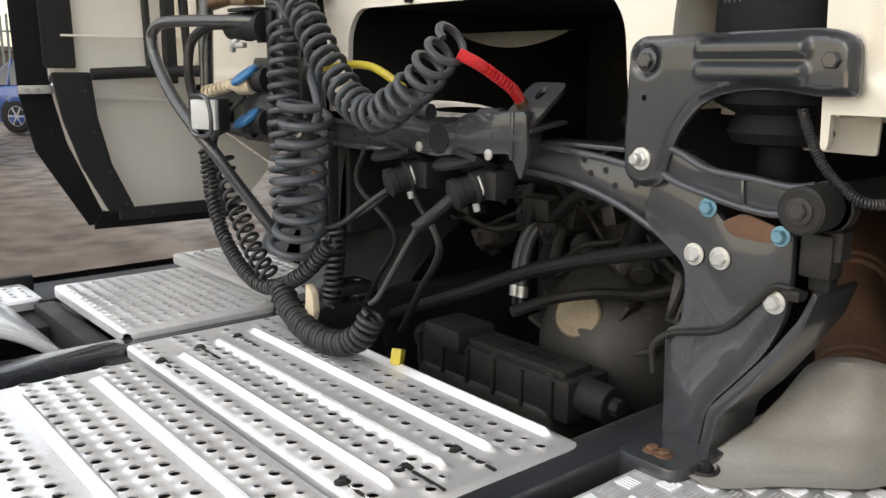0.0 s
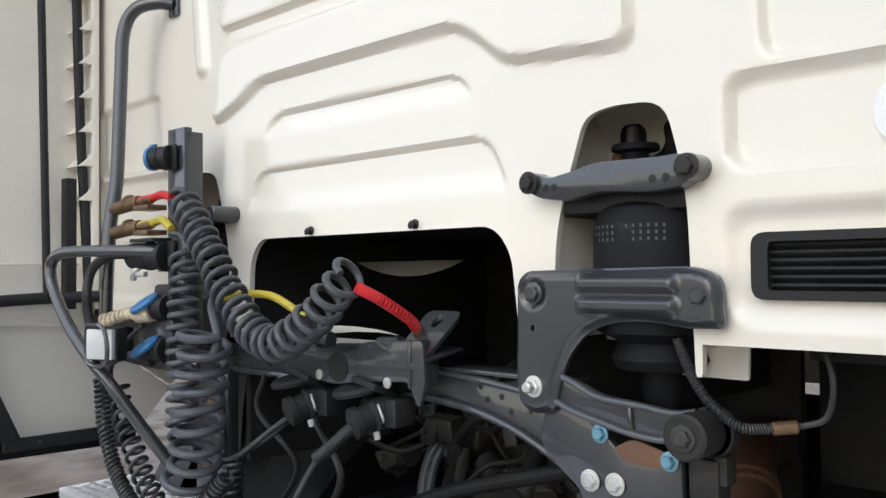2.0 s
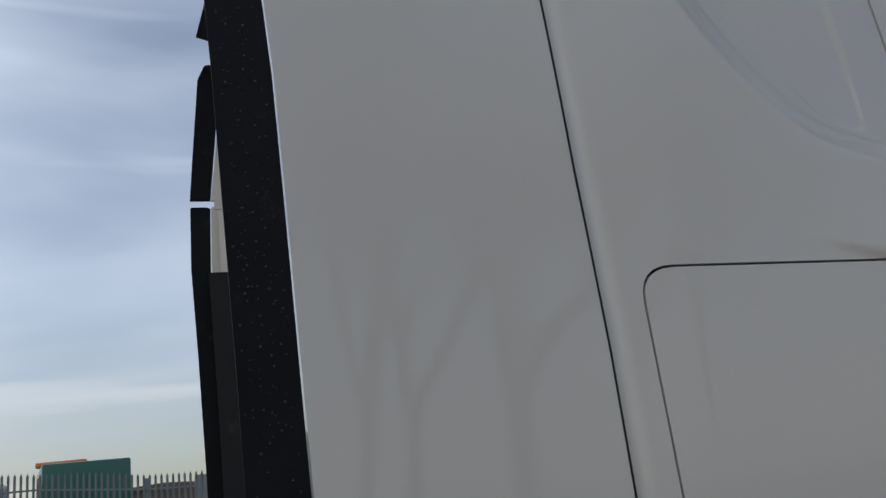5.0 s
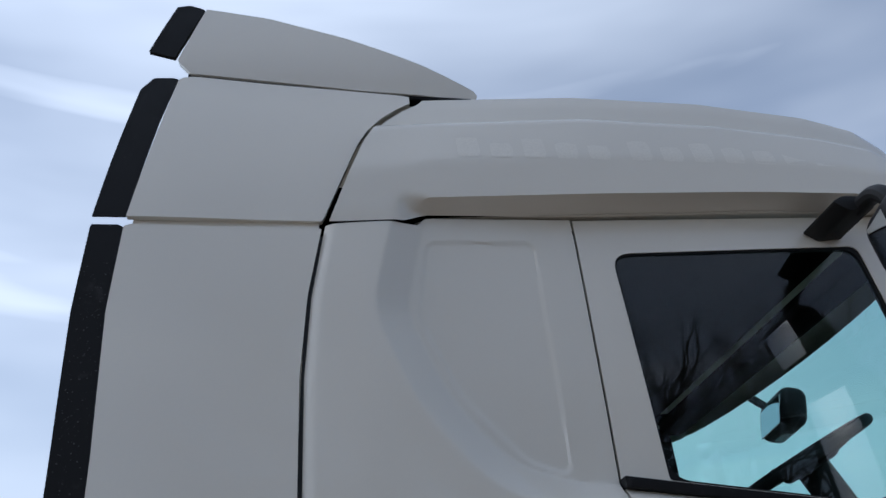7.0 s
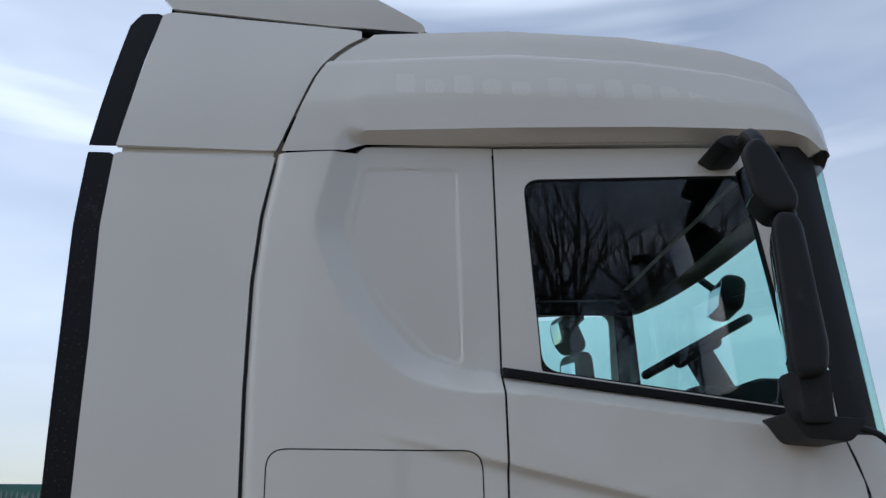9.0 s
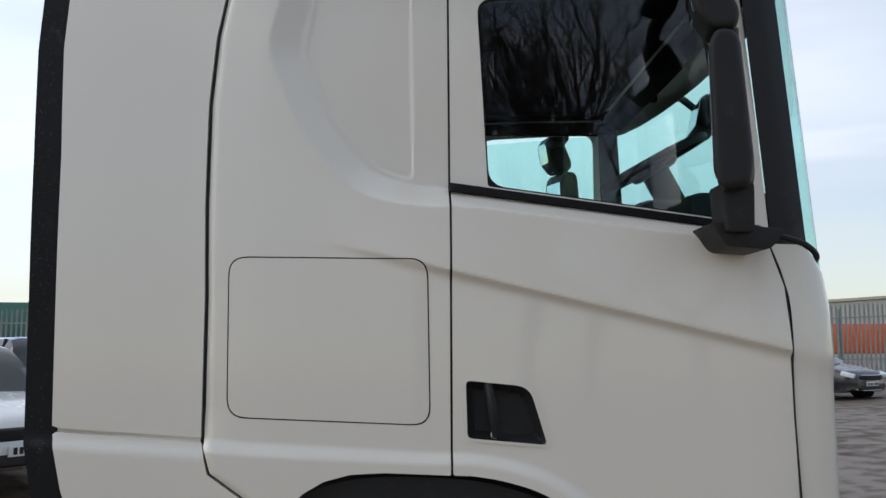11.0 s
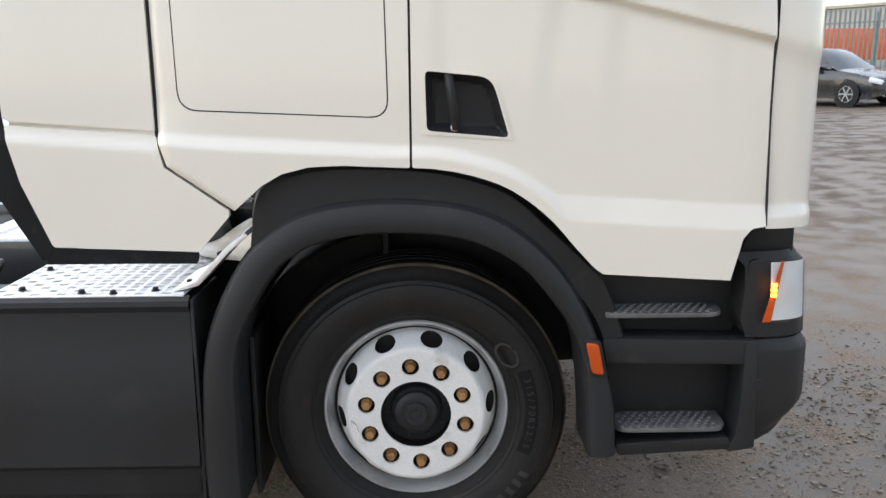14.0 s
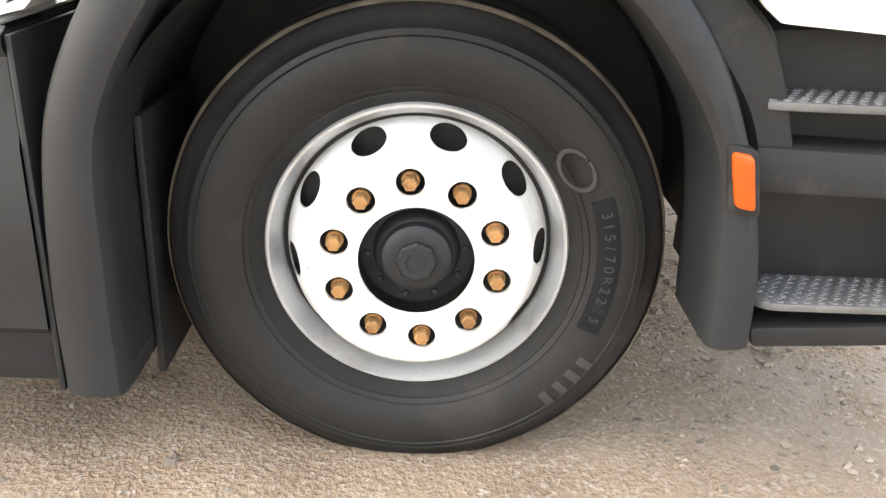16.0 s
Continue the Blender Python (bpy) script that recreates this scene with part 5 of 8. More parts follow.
    part("turn_signal", ff(grid_surface(amb, np.linspace(0, 1, 5), np.linspace(0.797, 0.992, 8))), AMBER, house, "amber turn signal strip")
    part("turn_signal_bulb", ff(join([box((1.105, -1.252, z), (0.018, 0.008, 0.012), 0.003) for z in (0.885, 0.901, 0.917)])), AMBER_LIT, house, "glowing amber light")

# ---- mirrors and handle ----
handle_dish = sheet(HANDLE, [], 0.01, lambda u, v: (u, cab_y(u, v) + 0.035 * sstep(-sdf_poly(np.c_[u, v], HANDLE), 0, 0.025) + 0.004, v))
part("handle_dish", handle_dish, BLACK, door_r, "black door handle recess")
part("handle_rim", sheet(fillet([(0.034, 1.578), (0.242, 1.558), (0.302, 1.366), (0.038, 1.386)], [0.015, 0.04, 0.015, 0.015]), [HANDLE], 0.005, lambda u, v: (u, cab_y(u, v) - 0.004, v), lambda u, v: (u, cab_y(u, v) + 0.01, v)), CREAM, door_r)
part("handle_grip", pipe([(0.112, -1.235, 1.556), (0.118, -1.262, 1.52), (0.126, -1.264, 1.46), (0.136, -1.248, 1.40)], 0.014, 10), BLACK, door_r)
part("lock", lathe([(0.012, 0), (0.012, 0.006), (0.009, 0.007), (0.0005, 0.006)], (0.130, -1.244, 1.405), (0, -1, 0), 20), ZINC, door_r)


def rounded_block(c, s, rot, r, seg=5):
    bm = bmesh.new()
    bmesh.ops.create_cube(bm, size=1.0, matrix=Matrix.Diagonal((*s, 1)))
    bmesh.ops.bevel(bm, geom=bm.edges[:], offset=r, segments=seg, profile=0.5, affect="EDGES", clamp_overlap=True)
    bm.transform(Matrix.Translation(c) @ Euler([radians(a) for a in rot]).to_matrix().to_4x4())
    return grab(bm)


for sgn in (1, -1):
    ff = (lambda p: flipped(p)) if sgn < 0 else (lambda p: p)
    base = part("mirror_foot", ff(prism(fillet([(0.76, 2.036), (0.995, 2.014), (0.94, 1.952), (0.81, 1.960)], 0.02), "y", -1.40, -1.22, 0.02)), BLACK, truck, "black mirror foot")
    lean = lambda q, k: (np.asarray(q[0]) + np.c_[k * (q[0][:, 1] + 1.39), np.zeros(len(q[0])), np.full(len(q[0]), 0.0 if sgn > 0 else 0.16)], q[1])
    top = part("mirror_housing", ff(lean(prism(fillet([(0.712, 2.79), (0.738, 2.832), (0.775, 2.848), (0.818, 2.81), (0.875, 2.66), (0.862, 2.612), (0.785, 2.602), (0.732, 2.67)], 0.03, 7), "y", -1.47, -1.31, 0.045, 6), 0.25)), BLACK, truck, "black round-edged wide-angle mirror")
    part("mirror_glass", ff(lean(prism(fillet([(0.712, 2.79), (0.718, 2.79), (0.738, 2.665), (0.732, 2.665)], 0.001), "y", -1.445, -1.335, 0.001), 0.25)), MIRROR, top)
    low = part("mirror_housing", ff(lean(prism(fillet([(0.785, 2.56), (0.812, 2.605), (0.862, 2.60), (0.882, 2.57), (0.908, 2.20), (0.892, 2.13), (0.812, 2.115), (0.788, 2.16)], 0.03, 7), "y", -1.485, -1.29, 0.04, 6), 0.42)), BLACK, truck, "tall black main mirror")
    part("mirror_glass", ff(lean(prism(fillet([(0.782, 2.54), (0.788, 2.54), (0.790, 2.18), (0.784, 2.18)], 0.001), "y", -1.455, -1.32, 0.001), 0.42)), MIRROR, low)
    part("mirror_arm", ff(join([prism(fillet([(0.705, 2.925), (0.74, 2.945), (0.83, 2.945), (0.83, 2.905), (0.75, 2.895)], 0.012), "y", -1.27, -1.09, 0.01), pipe([(0.80, -1.24, 2.922), (0.79, -1.33, 2.91), (0.785, -1.38, 2.87), (0.79, -1.39, 2.82)], 0.026, 12)])), BLACK, truck)
    part("mirror_neck", ff(cyl((0.842, -1.385, 2.63 if sgn > 0 else 2.79), (0.842, -1.385, 2.57), 0.035)), BLACK, truck)
    part("mirror_stalk", ff(prism(fillet([(0.79, 2.15 if sgn > 0 else 2.31), (0.89, 2.15 if sgn > 0 else 2.31), (0.885, 2.0), (0.80, 2.0)], 0.015), "y", -1.43, -1.31, 0.02)), BLACK, truck)

# steering wheel and inside mirror
sw = [(0.83 + 0.19 * math.cos(a), -0.60 + 0.23 * math.sin(a), 2.385 + 0.10 * math.cos(a)) for a in np.linspace(0, 2 * math.pi, 40)]
part("steering_wheel", join([sweep(sw, 0.017, 10), cyl((0.83, -0.60, 2.37), (0.98, -0.6, 2.08), 0.055), rounded_block((0.83, -0.60, 2.372), (0.17, 0.15, 0.06), (0, -28, 0), 0.025), pipe([(0.83, -0.82, 2.385), (0.83, -0.6, 2.36), (0.83, -0.38, 2.385)], 0.02)]), DARKIN, truck, "dark steering wheel behind the glass")
kerb = part("kerb_mirror", join([rounded_block((1.47, 0.56, 2.90), (0.13, 0.34, 0.19), (0, 12, -8), 0.05), pipe([(1.22, 0.72, 3.05), (1.36, 0.72, 3.07), (1.45, 0.66, 2.98)], 0.02)]), BLACK, truck, "black kerb mirror before the windscreen")
part("mirror_glass", rounded_block((1.402, 0.555, 2.89), (0.006, 0.27, 0.14), (0, 12, -8), 0.003, 1), MIRROR, kerb)
part("seat", join([rounded_block((0.15, -0.6, 1.95), (0.5, 0.5, 0.16), (0, 0, 0), 0.06), rounded_block((0.05, -0.6, 2.25), (0.14, 0.48, 0.65), (0, 8, 0), 0.06)]), DARKIN, truck)

# ---- chassis behind the cab ----
part("chassis_rail", join([box((-1.75, -0.455, 0.80), (3.6, 0.075, 0.25), 0.01)]), FRAME, truck, "dark grey chassis rail")
part("chassis_rail", join([box((-1.75, 0.455, 0.80), (3.6, 0.075, 0.25), 0.01)]), FRAME, truck)
part("cross_member", cyl((-1.02, -0.45, 0.76), (-1.02, 0.45, 0.76), 0.05), GRIME, truck)
part("cross_member", box((-2.0, 0, 0.78), (0.12, 0.9, 0.2), 0.01), GRIME, truck)

# perforated aluminium walkway
def tread_plate(x0, x1, y0, y1, z, pitch=0.034, rad=0.0085, ribs=(), seed=1, clear=(), corner=0.03):
    r = np.random.default_rng(seed)
    outline = fillet([(x0, y0), (x1, y0), (x1, y1), (x0, y1)], corner)
    holes = []
    nx = int((x1 - x0 - 0.05) / pitch)
    for i in range(nx + 1):
        x = x0 + 0.028 + i * (x1 - x0 - 0.056) / max(nx, 1)
        if any(a - 0.004 < x < b + 0.004 for a, b, *_ in ribs):
            continue
        ny = int((y1 - y0 - 0.05) / pitch)
        for j in range(ny + 1):
            y = y0 + 0.028 + (j + 0.5 * (i % 2)) * pitch
            if y > y1 - 0.02 or any((x - a) ** 2 + (y - b) ** 2 < c * c for a, b, c in clear):
                continue
            holes.append((x, y, rad * (1.0 if (i + j) % 3 else 0.72)))
    H = np.array(holes)

    def top(u, v):
        zz = np.full(len(u), z)
        for i in range(0, len(u), 20000):
            q = slice(i, i + 20000)
            d = np.sqrt((u[q, None] - H[None, :, 0]) ** 2 + (v[q, None] - H[None, :, 1]) ** 2) - H[None, :, 2]
            near = d.min(1)
            zz[q] += 0.0035 * np.exp(-np.clip(near, 0, 1) / 0.0035)
        for a, b, ya, yb in ribs:
            prof = sstep(u, a, a + 0.012) * (1 - sstep(u, b - 0.012, b)) * sstep(v, ya, ya + 0.03) * (1 - sstep(v, yb - 0.03, yb))
            zz += 0.011 * prof
        e = np.minimum(np.minimum(u - x0, x1 - u), np.minimum(v - y0, y1 - v))
        return u, v, zz - 0.005 * (1 - sstep(e, 0.0, 0.012))
    def under(u, v):
        a, b, c = top(u, v)
        return a, b, c - 0.003 - 0.016 * (1 - sstep(np.minimum(np.minimum(u - x0, x1 - u), np.minimum(v - y0, y1 - v)), 0.0, 0.004))
    return sheet(outline, [], 0.0048, top, under, discs=H)


WZ = 0.93
ribsA = [(-0.985, -0.960, -0.42, 0.30), (-1.085, -1.060, -0.40, 0.36), (-1.175, -1.150, -0.40, 0.34), (-1.265, -1.240, -0.40, 0.30)]
pa = part("walkway_plate", tread_plate(-1.315, -0.95, -0.45, 0.425, WZ, ribs=ribsA, seed=2), ALU, truck, "perforated bare aluminium walkway plate")
part("walkway_plate", tread_plate(-1.80, -1.325, -0.45, 0.33, WZ - 0.002, ribs=[(-1.43, -1.405, -0.40, 0.28), (-1.56, -1.535, -0.40, 0.28), (-1.69, -1.665, -0.40, 0.28)], seed=3), ALU, truck)
part("walkway_plate", tread_plate(-1.30, -0.945, 0.458, 0.95, WZ + 0.012, pitch=0.03, rad=0.0065, seed=5), ALU, truck)
part("walkway_plate", tread_plate(-0.93, -0.70, 0.52, 1.12, WZ + 0.012, pitch=0.03, rad=0.0065, seed=6), ALU, truck)
part("walkway_plate", tread_plate(-1.62, -1.315, 0.96, 1.16, WZ - 0.02, pitch=0.03, rad=0.0065, seed=7), ALU, truck)
for x, ya, yb in ((-1.115, -0.38, 0.33), (-1.205, -0.38, 0.31), (-1.295, -0.36, 0.28)):
    for y in (ya + 0.03, yb):
        part("walkway_screw", join([hexbolt((x, y, WZ - 0.001), (0, 0, 1), 0.008, 0.007), box((x, y - 0.05, WZ + 0.001), (0.006, 0.07, 0.003), 0.001)]), GRIME, pa)
part("walkway_support", join([box((-1.33, 0.0, 0.87), (0.05, 0.95, 0.08), 0.006), box((-0.99, 0.40, 0.87), (0.04, 0.16, 0.09), 0.006), box((-1.32, 0.70, 0.86), (0.05, 0.5, 0.09), 0.008), box((-1.12, 0.445, 0.88), (0.36, 0.016, 0.06), 0.004)]), GRIME, truck)

# chequer plates over the side lockers
def chequer(x0, x1, y0, y1, z):
    bars = [box(((x0 + x1) / 2, (y0 + y1) / 2, z - 0.003), (x1 - x0, y1 - y0, 0.006), 0.002)]
    p = 0.040
    for i in range(int((x1 - x0) / p)):
        for j in range(int((y1 - y0) / p)):
            cx_, cy_ = x0 + p * (i + 0.5), y0 + p * (j + 0.5)
            for k in range(5):
                o = (k - 2) * 0.0062
                c = (cx_ + o, cy_, z) if (i + j) % 2 else (cx_, cy_ + o, z)
                ln, wd = 0.030, 0.0022
                sx, sy = (wd, ln) if (i + j) % 2 else (ln, wd)
                v = np.array([(c[0] + a * sx / 2, c[1] + b * sy / 2, z - 0.0002) for a, b in ((-1, -1), (1, -1), (1, 1), (-1, 1))] + [(c[0] - 0.4 * sx, c[1] - 0.4 * sy, z + 0.0018), (c[0] + 0.4 * sx, c[1] + 0.4 * sy, z + 0.0018)])
                bars.append((v, [[0, 1, 5, 4], [1, 2, 5], [2, 3, 4, 5], [3, 0, 4]]))
    return join(bars)


for sgn in (1, -1):
    ff = (lambda p: flipped(p)) if sgn < 0 else (lambda p: p)
    if sgn > 0:
        cp = part("chequer_plate", ff(chequer(-1.30, -0.70, -1.24, -0.52, 0.905)), ALU, truck, "bright aluminium chequer plate")
        for x, y in ((-1.22, -1.17), (-1.02, -1.21), (-0.92, -1.22), (-0.80, -1.19), (-1.25, -0.9)):
            part("plate_screw", hexbolt((x, y, 0.906), (0, 0, 1), 0.009, 0.012), BLACK, cp)
        ramp = join([prism([(-0.74, 0.905), (-0.66, 0.925), (-0.56, 1.03), (-0.50, 1.08), (-0.51, 1.09), (-0.57, 1.045), (-0.67, 0.94), (-0.74, 0.911)], "y", -1.21, -0.95, 0.002)])
        part("plate_ramp", ff(ramp), ALU, truck, "bent aluminium cover over the wheel arch")
        for x, z in ((-0.70, 0.922), (-0.60, 1.01)):
            part("plate_screw", hexbolt((x, -1.16, z), (-0.3, 0, 1), 0.009, 0.012), BLACK, cp)

# cab suspension bracket
BX = -0.838
BR = fillet([(-0.399, 1.357), (-0.402, 1.50), (-0.421, 1.516), (-0.70, 1.521), (-0.739, 1.509), (-0.743, 1.439), (-0.692, 1.438), (-0.656, 1.443), (-0.609, 1.446), (-0.558, 1.438), (-0.524, 1.421), (-0.497, 1.388), (-0.484, 1.355), (-0.472, 1.306), (-0.437, 1.296), (-0.404, 1.310)], [0.03, 0.02, 0.015, 0.03, 0.025, 0.012, 0.008, 0.02, 0.03, 0.03, 0.02, 0.02, 0.02, 0.025, 0.02, 0.02])


def bracket_x(u, v):
    P = np.c_[u, v]
    d = -sdf_poly(P, BR)
    x = BX + 0.012 * (1 - sstep(d, 0.0, 0.012))
    for zc_ in (1.497, 1.467):
        x = x - 0.011 * hat(P, fillet([(-0.524, zc_ - 0.009), (-0.680, zc_ - 0.009), (-0.680, zc_ + 0.009), (-0.524, zc_ + 0.009)], 0.007), 0.006)
    x = x + 0.006 * (1 - sstep(np.hypot(u + 0.440, v - 1.482), 0.018, 0.026))
    return x


bk = part("spring_bracket", sheet(BR, [circle_poly((-0.440, 1.429), 0.005, 12)], 0.0033, lambda u, v: (bracket_x(u, v), u, v), lambda u, v: (bracket_x(u, v) + 0.008, u, v)), FRAME, truck, "dark grey pressed steel cab spring bracket")
for y, z in ((-0.440, 1.482), (-0.711, 1.482)):
    part("bracket_bolt", hexbolt((BX + 0.003, y, z), (-1, 0, 0), 0.0115, 0.010), FRAME, bk)
part("bracket_bolt", join([hexbolt((BX, -0.441, 1.341), (-1, 0, 0), 0.0115, 0.009), cyl((BX, -0.441, 1.341), (BX - 0.022, -0.441, 1.341), 0.008)]), ZINC, bk, "bright zinc bolt")
LINK = [(-0.452, 1.368), (-0.50, 1.352), (-0.545, 1.334), (-0.615, 1.328), (-0.664, 1.323), (-0.70, 1.328), (-0.71, 1.296), (-0.664, 1.288), (-0.642, 1.285), (-0.594, 1.289), (-0.542, 1.300), (-0.495, 1.311), (-0.455, 1.328)]
lk = part("control_arm", prism(fillet(LINK, 0.012), "x", -0.822, -0.798, 0.004), FRAME, truck, "curved pressed steel control arm")
part("arm_edge", pipe([(-0.824, y, z) for y, z in LINK[:6]], 0.0055, 10), FRAME, lk)
part("arm_edge", pipe([(-0.824, y, z) for y, z in LINK[7:]], 0.0055, 10), FRAME, lk)
part("arm_rib", pipe([(-0.823, -0.598, 1.326), (-0.8245, -0.600, 1.308), (-0.823, -0.602, 1.292)], 0.004, 8), FRAME, lk)

# air spring and its top arm
sp = part("air_spring", lathe([(0.02, 0.0), (0.030, 0.02), (0.030, 0.055), (0.066, 0.06), (0.074, 0.075), (0.064, 0.10), (0.094, 0.115), (0.099, 0.135), (0.099, 0.272), (0.091, 0.297), (0.066, 0.312), (0.03, 0.316), (0.0005, 0.330)], (-0.722, -0.592, 1.31), (0, 0, 1), 40), RUBBER, truck, "black rubber air spring bellows")
part("spring_stud", lathe([(0.030, 0.0), (0.030, 0.050), (0.020, 0.052), (0.020, 0.080), (0.036, 0.083), (0.037, 0.088), (0.034, 0.093), (0.0005, 0.094)], (-0.722, -0.552, 1.615), (0, 0, 1), 28), RUBBER, sp)
part("stud_thread", lathe([(0.010, 0.0), (0.009, 0.028), (0.007, 0.031), (0.0005, 0.031)], (-0.722, -0.547, 1.706), (0, 0, 1), 16), CASTING, sp)
part("stud_nipple", cyl((-0.722, -0.520, 1.655), (-0.722, -0.520, 1.697), 0.008, n=12, b=0.002), RUST, sp)
part("pocket_slot", prism(fillet([(-0.489, 1.70), (-0.488, 1.742), (-0.500, 1.755), (-0.520, 1.755), (-0.532, 1.742), (-0.533, 1.70)], 0.014), "x", -0.664, -0.655, 0.001), BLACK, sp)
part("pocket_slot", prism(fillet([(-0.533, 1.67), (-0.540, 1.692), (-0.560, 1.700), (-0.571, 1.715), (-0.566, 1.742), (-0.578, 1.754), (-0.62, 1.752), (-0.62, 1.66)], 0.010), "x", -0.664, -0.655, 0.001), BLACK, sp)
for a0, rows in ((205, (0.05, 0.042, 0.045)), (160, (0.055, 0.045, 0.035))):
    for k, ln in enumerate(rows):
        for s_ in range(int(ln / 0.008)):
            a = radians(a0 + 8 - s_ * 6.2)
            c = (-0.722 + 0.0993 * math.cos(a), -0.592 + 0.0993 * math.sin(a), 1.579 - 0.0095 * k)
            part("spring_print", box(c, (0.001, 0.0034, 0.0050), 0, (0, 0, math.degrees(a))), PRINT, sp)
ARM = fillet([(-0.425, 1.662), (-0.45, 1.664), (-0.47, 1.655), (-0.50, 1.66), (-0.56, 1.672), (-0.655, 1.670), (-0.685, 1.672), (-0.71, 1.665), (-0.712, 1.642), (-0.69, 1.625), (-0.64, 1.622), (-0.56, 1.628), (-0.50, 1.618), (-0.455, 1.625), (-0.425, 1.640)], 0.012)
am = part("spring_top_arm", join([prism(ARM, "x", BX + 0.0, BX + 0.03, 0.005), cyl((BX + 0.05, -0.438, 1.650), (BX - 0.004, -0.438, 1.650), 0.016), cyl((BX + 0.05, -0.70, 1.652), (BX - 0.004, -0.70, 1.652), 0.018), box((-0.78, -0.57, 1.652), (0.08, 0.14, 0.03), 0.008)]), FRAME, truck, "dark grey spring top arm bolted to the wall")
for y, z in ((-0.438, 1.650), (-0.70, 1.652)):
    part("arm_bolt", hexbolt((BX - 0.004, y, z), (-1, 0, 0), 0.012, 0.010), GRIME, am)
for y in (-0.468, -0.483, -0.648, -0.668):
    part("arm_hole", lathe([(0.006, 0), (0.0005, 0.0005)], (BX - 0.0006, y, 1.640), (-1, 0, 0), 12), BLACK, am)
# far side spring
part("air_spring", lathe([(0.03, 0.0), (0.06, 0.06), (0.06, 0.10), (0.075, 0.12), (0.075, 0.30), (0.055, 0.32), (0.03, 0.33), (0.03, 0.38), (0.0005, 0.385)], (-0.755, 0.53, 1.31), (0, 0, 1), 30), RUBBER, truck)
part("spring_top_arm", join([prism([(0.42, 1.66), (0.62, 1.66), (0.62, 1.63), (0.42, 1.63)], "x", BX - 0.0, BX + 0.03, 0.005), cyl((BX + 0.05, 0.43, 1.648), (BX - 0.035, 0.43, 1.648), 0.018)]), FRAME, truck)
part("spring_bracket", prism(fillet([(0.43, 1.34), (0.43, 1.49), (0.75, 1.49), (0.75, 1.43), (0.55, 1.43), (0.47, 1.31)], 0.02), "x", BX, BX + 0.01, 0.003), FRAME, truck)

# suspension cross beam and right tower
BMX = -0.80
BEAM = fillet([(0.50, 1.350), (0.30, 1.355), (-0.05, 1.348), (-0.25, 1.338), (-0.43, 1.318), (-0.50, 1.30), (-0.53, 1.24), (-0.53, 1.195), (-0.46, 1.225), (-0.35, 1.27), (-0.23, 1.292), (0.0, 1.30), (0.30, 1.30), (0.50, 1.30)], 0.03)
bmm = part("suspension_beam", join([prism(BEAM, "x", BMX, BMX + 0.008, 0.003), sweep(smooth_path([(BMX - 0.006, y, z) for y, z in ((0.48, 1.30), (0.0, 1.30), (-0.23, 1.292), (-0.36, 1.268), (-0.46, 1.228), (-0.535, 1.192))]), 0.007, 8), sweep(smooth_path([(BMX - 0.004, y, z) for y, z in ((0.48, 1.352), (0.0, 1.350), (-0.25, 1.339), (-0.43, 1.320), (-0.52, 1.30))]), 0.006, 8), box((BMX + 0.03, 0.0, 1.347), (0.06, 0.95, 0.008), 0.003)]), FRAME, truck, "dark grey pressed cross beam")
for y, z in ((-0.30, 1.325), (-0.315, 1.305), (-0.345, 1.312), (-0.365, 1.29), (-0.405, 1.296), (-0.43, 1.27), (-0.39, 1.262)):
    part("beam_hole", lathe([(0.0055, 0), (0.0005, 0.0005)], (BMX - 0.0006, y, z), (-1, 0, 0), 12), BLACK, bmm)
TW = fillet([(-0.490, 0.90), (-0.484, 1.088), (-0.508, 1.10), (-0.513, 1.13), (-0.511, 1.19), (-0.43, 1.245), (-0.45, 1.33), (-0.52, 1.325), (-0.555, 1.275), (-0.575, 1.258), (-0.635, 1.254), (-0.672, 1.262), (-0.674, 1.19), (-0.672, 1.15), (-0.648, 1.09), (-0.60, 1.03), (-0.563, 0.985), (-0.552, 0.90)], [0, 0.01, 0.02, 0.02, 0.02, 0.03, 0.02, 0.02, 0.02, 0.02, 0.03, 0.01, 0.03, 0.03, 0.05, 0.05, 0.03, 0])
tw = part("suspension_tower", join([prism(TW, "x", -0.815, -0.80, 0.004), prism(fillet([(-0.553, 0.90), (-0.565, 0.985), (-0.602, 1.03), (-0.650, 1.09), (-0.690, 1.15), (-0.705, 1.19), (-0.712, 1.185), (-0.698, 1.14), (-0.665, 1.085), (-0.62, 1.02), (-0.582, 0.975), (-0.570, 0.90)], 0.01), "x", -0.815, -0.70, 0.004)]), FRAME, truck, "dark grey bolted suspension tower plate")
for y, z, m_ in ((-0.527, 1.210, ZINC), (-0.569, 1.211, ZINC), (-0.655, 1.166, ZINC), (-0.545, 1.280, BLUEBOLT), (-0.656, 1.256, BLUEBOLT)):
    part("tower_bolt", hexbolt((-0.817, y, z), (-1, 0, 0), 0.0112 if m_ is ZINC else 0.0095, 0.011), m_, tw, "pale zinc hex bolt" if m_ is ZINC else "blue coated hex bolt")
part("tower_window", prism(fillet([(-0.565, 1.262), (-0.585, 1.245), (-0.645, 1.243), (-0.655, 1.265), (-0.60, 1.28)], 0.012), "x", -0.8175, -0.812, 0.001), RUST, tw, "rusty metal behind the arm")
bs = part("pivot_bush", join([lathe([(0.030, 0), (0.031, 0.003), (0.031, 0.055), (0.027, 0.058), (0.0005, 0.058)], (-0.80, -0.699, 1.299), (-1, 0, 0), 36), lathe([(0.034, -0.0), (0.034, -0.02), (0.031, -0.022), (0.031, 0.0)], (-0.80, -0.705, 1.299), (-1, 0, 0), 36)]), GRIME, truck, "rusty edged rubber pivot bush")
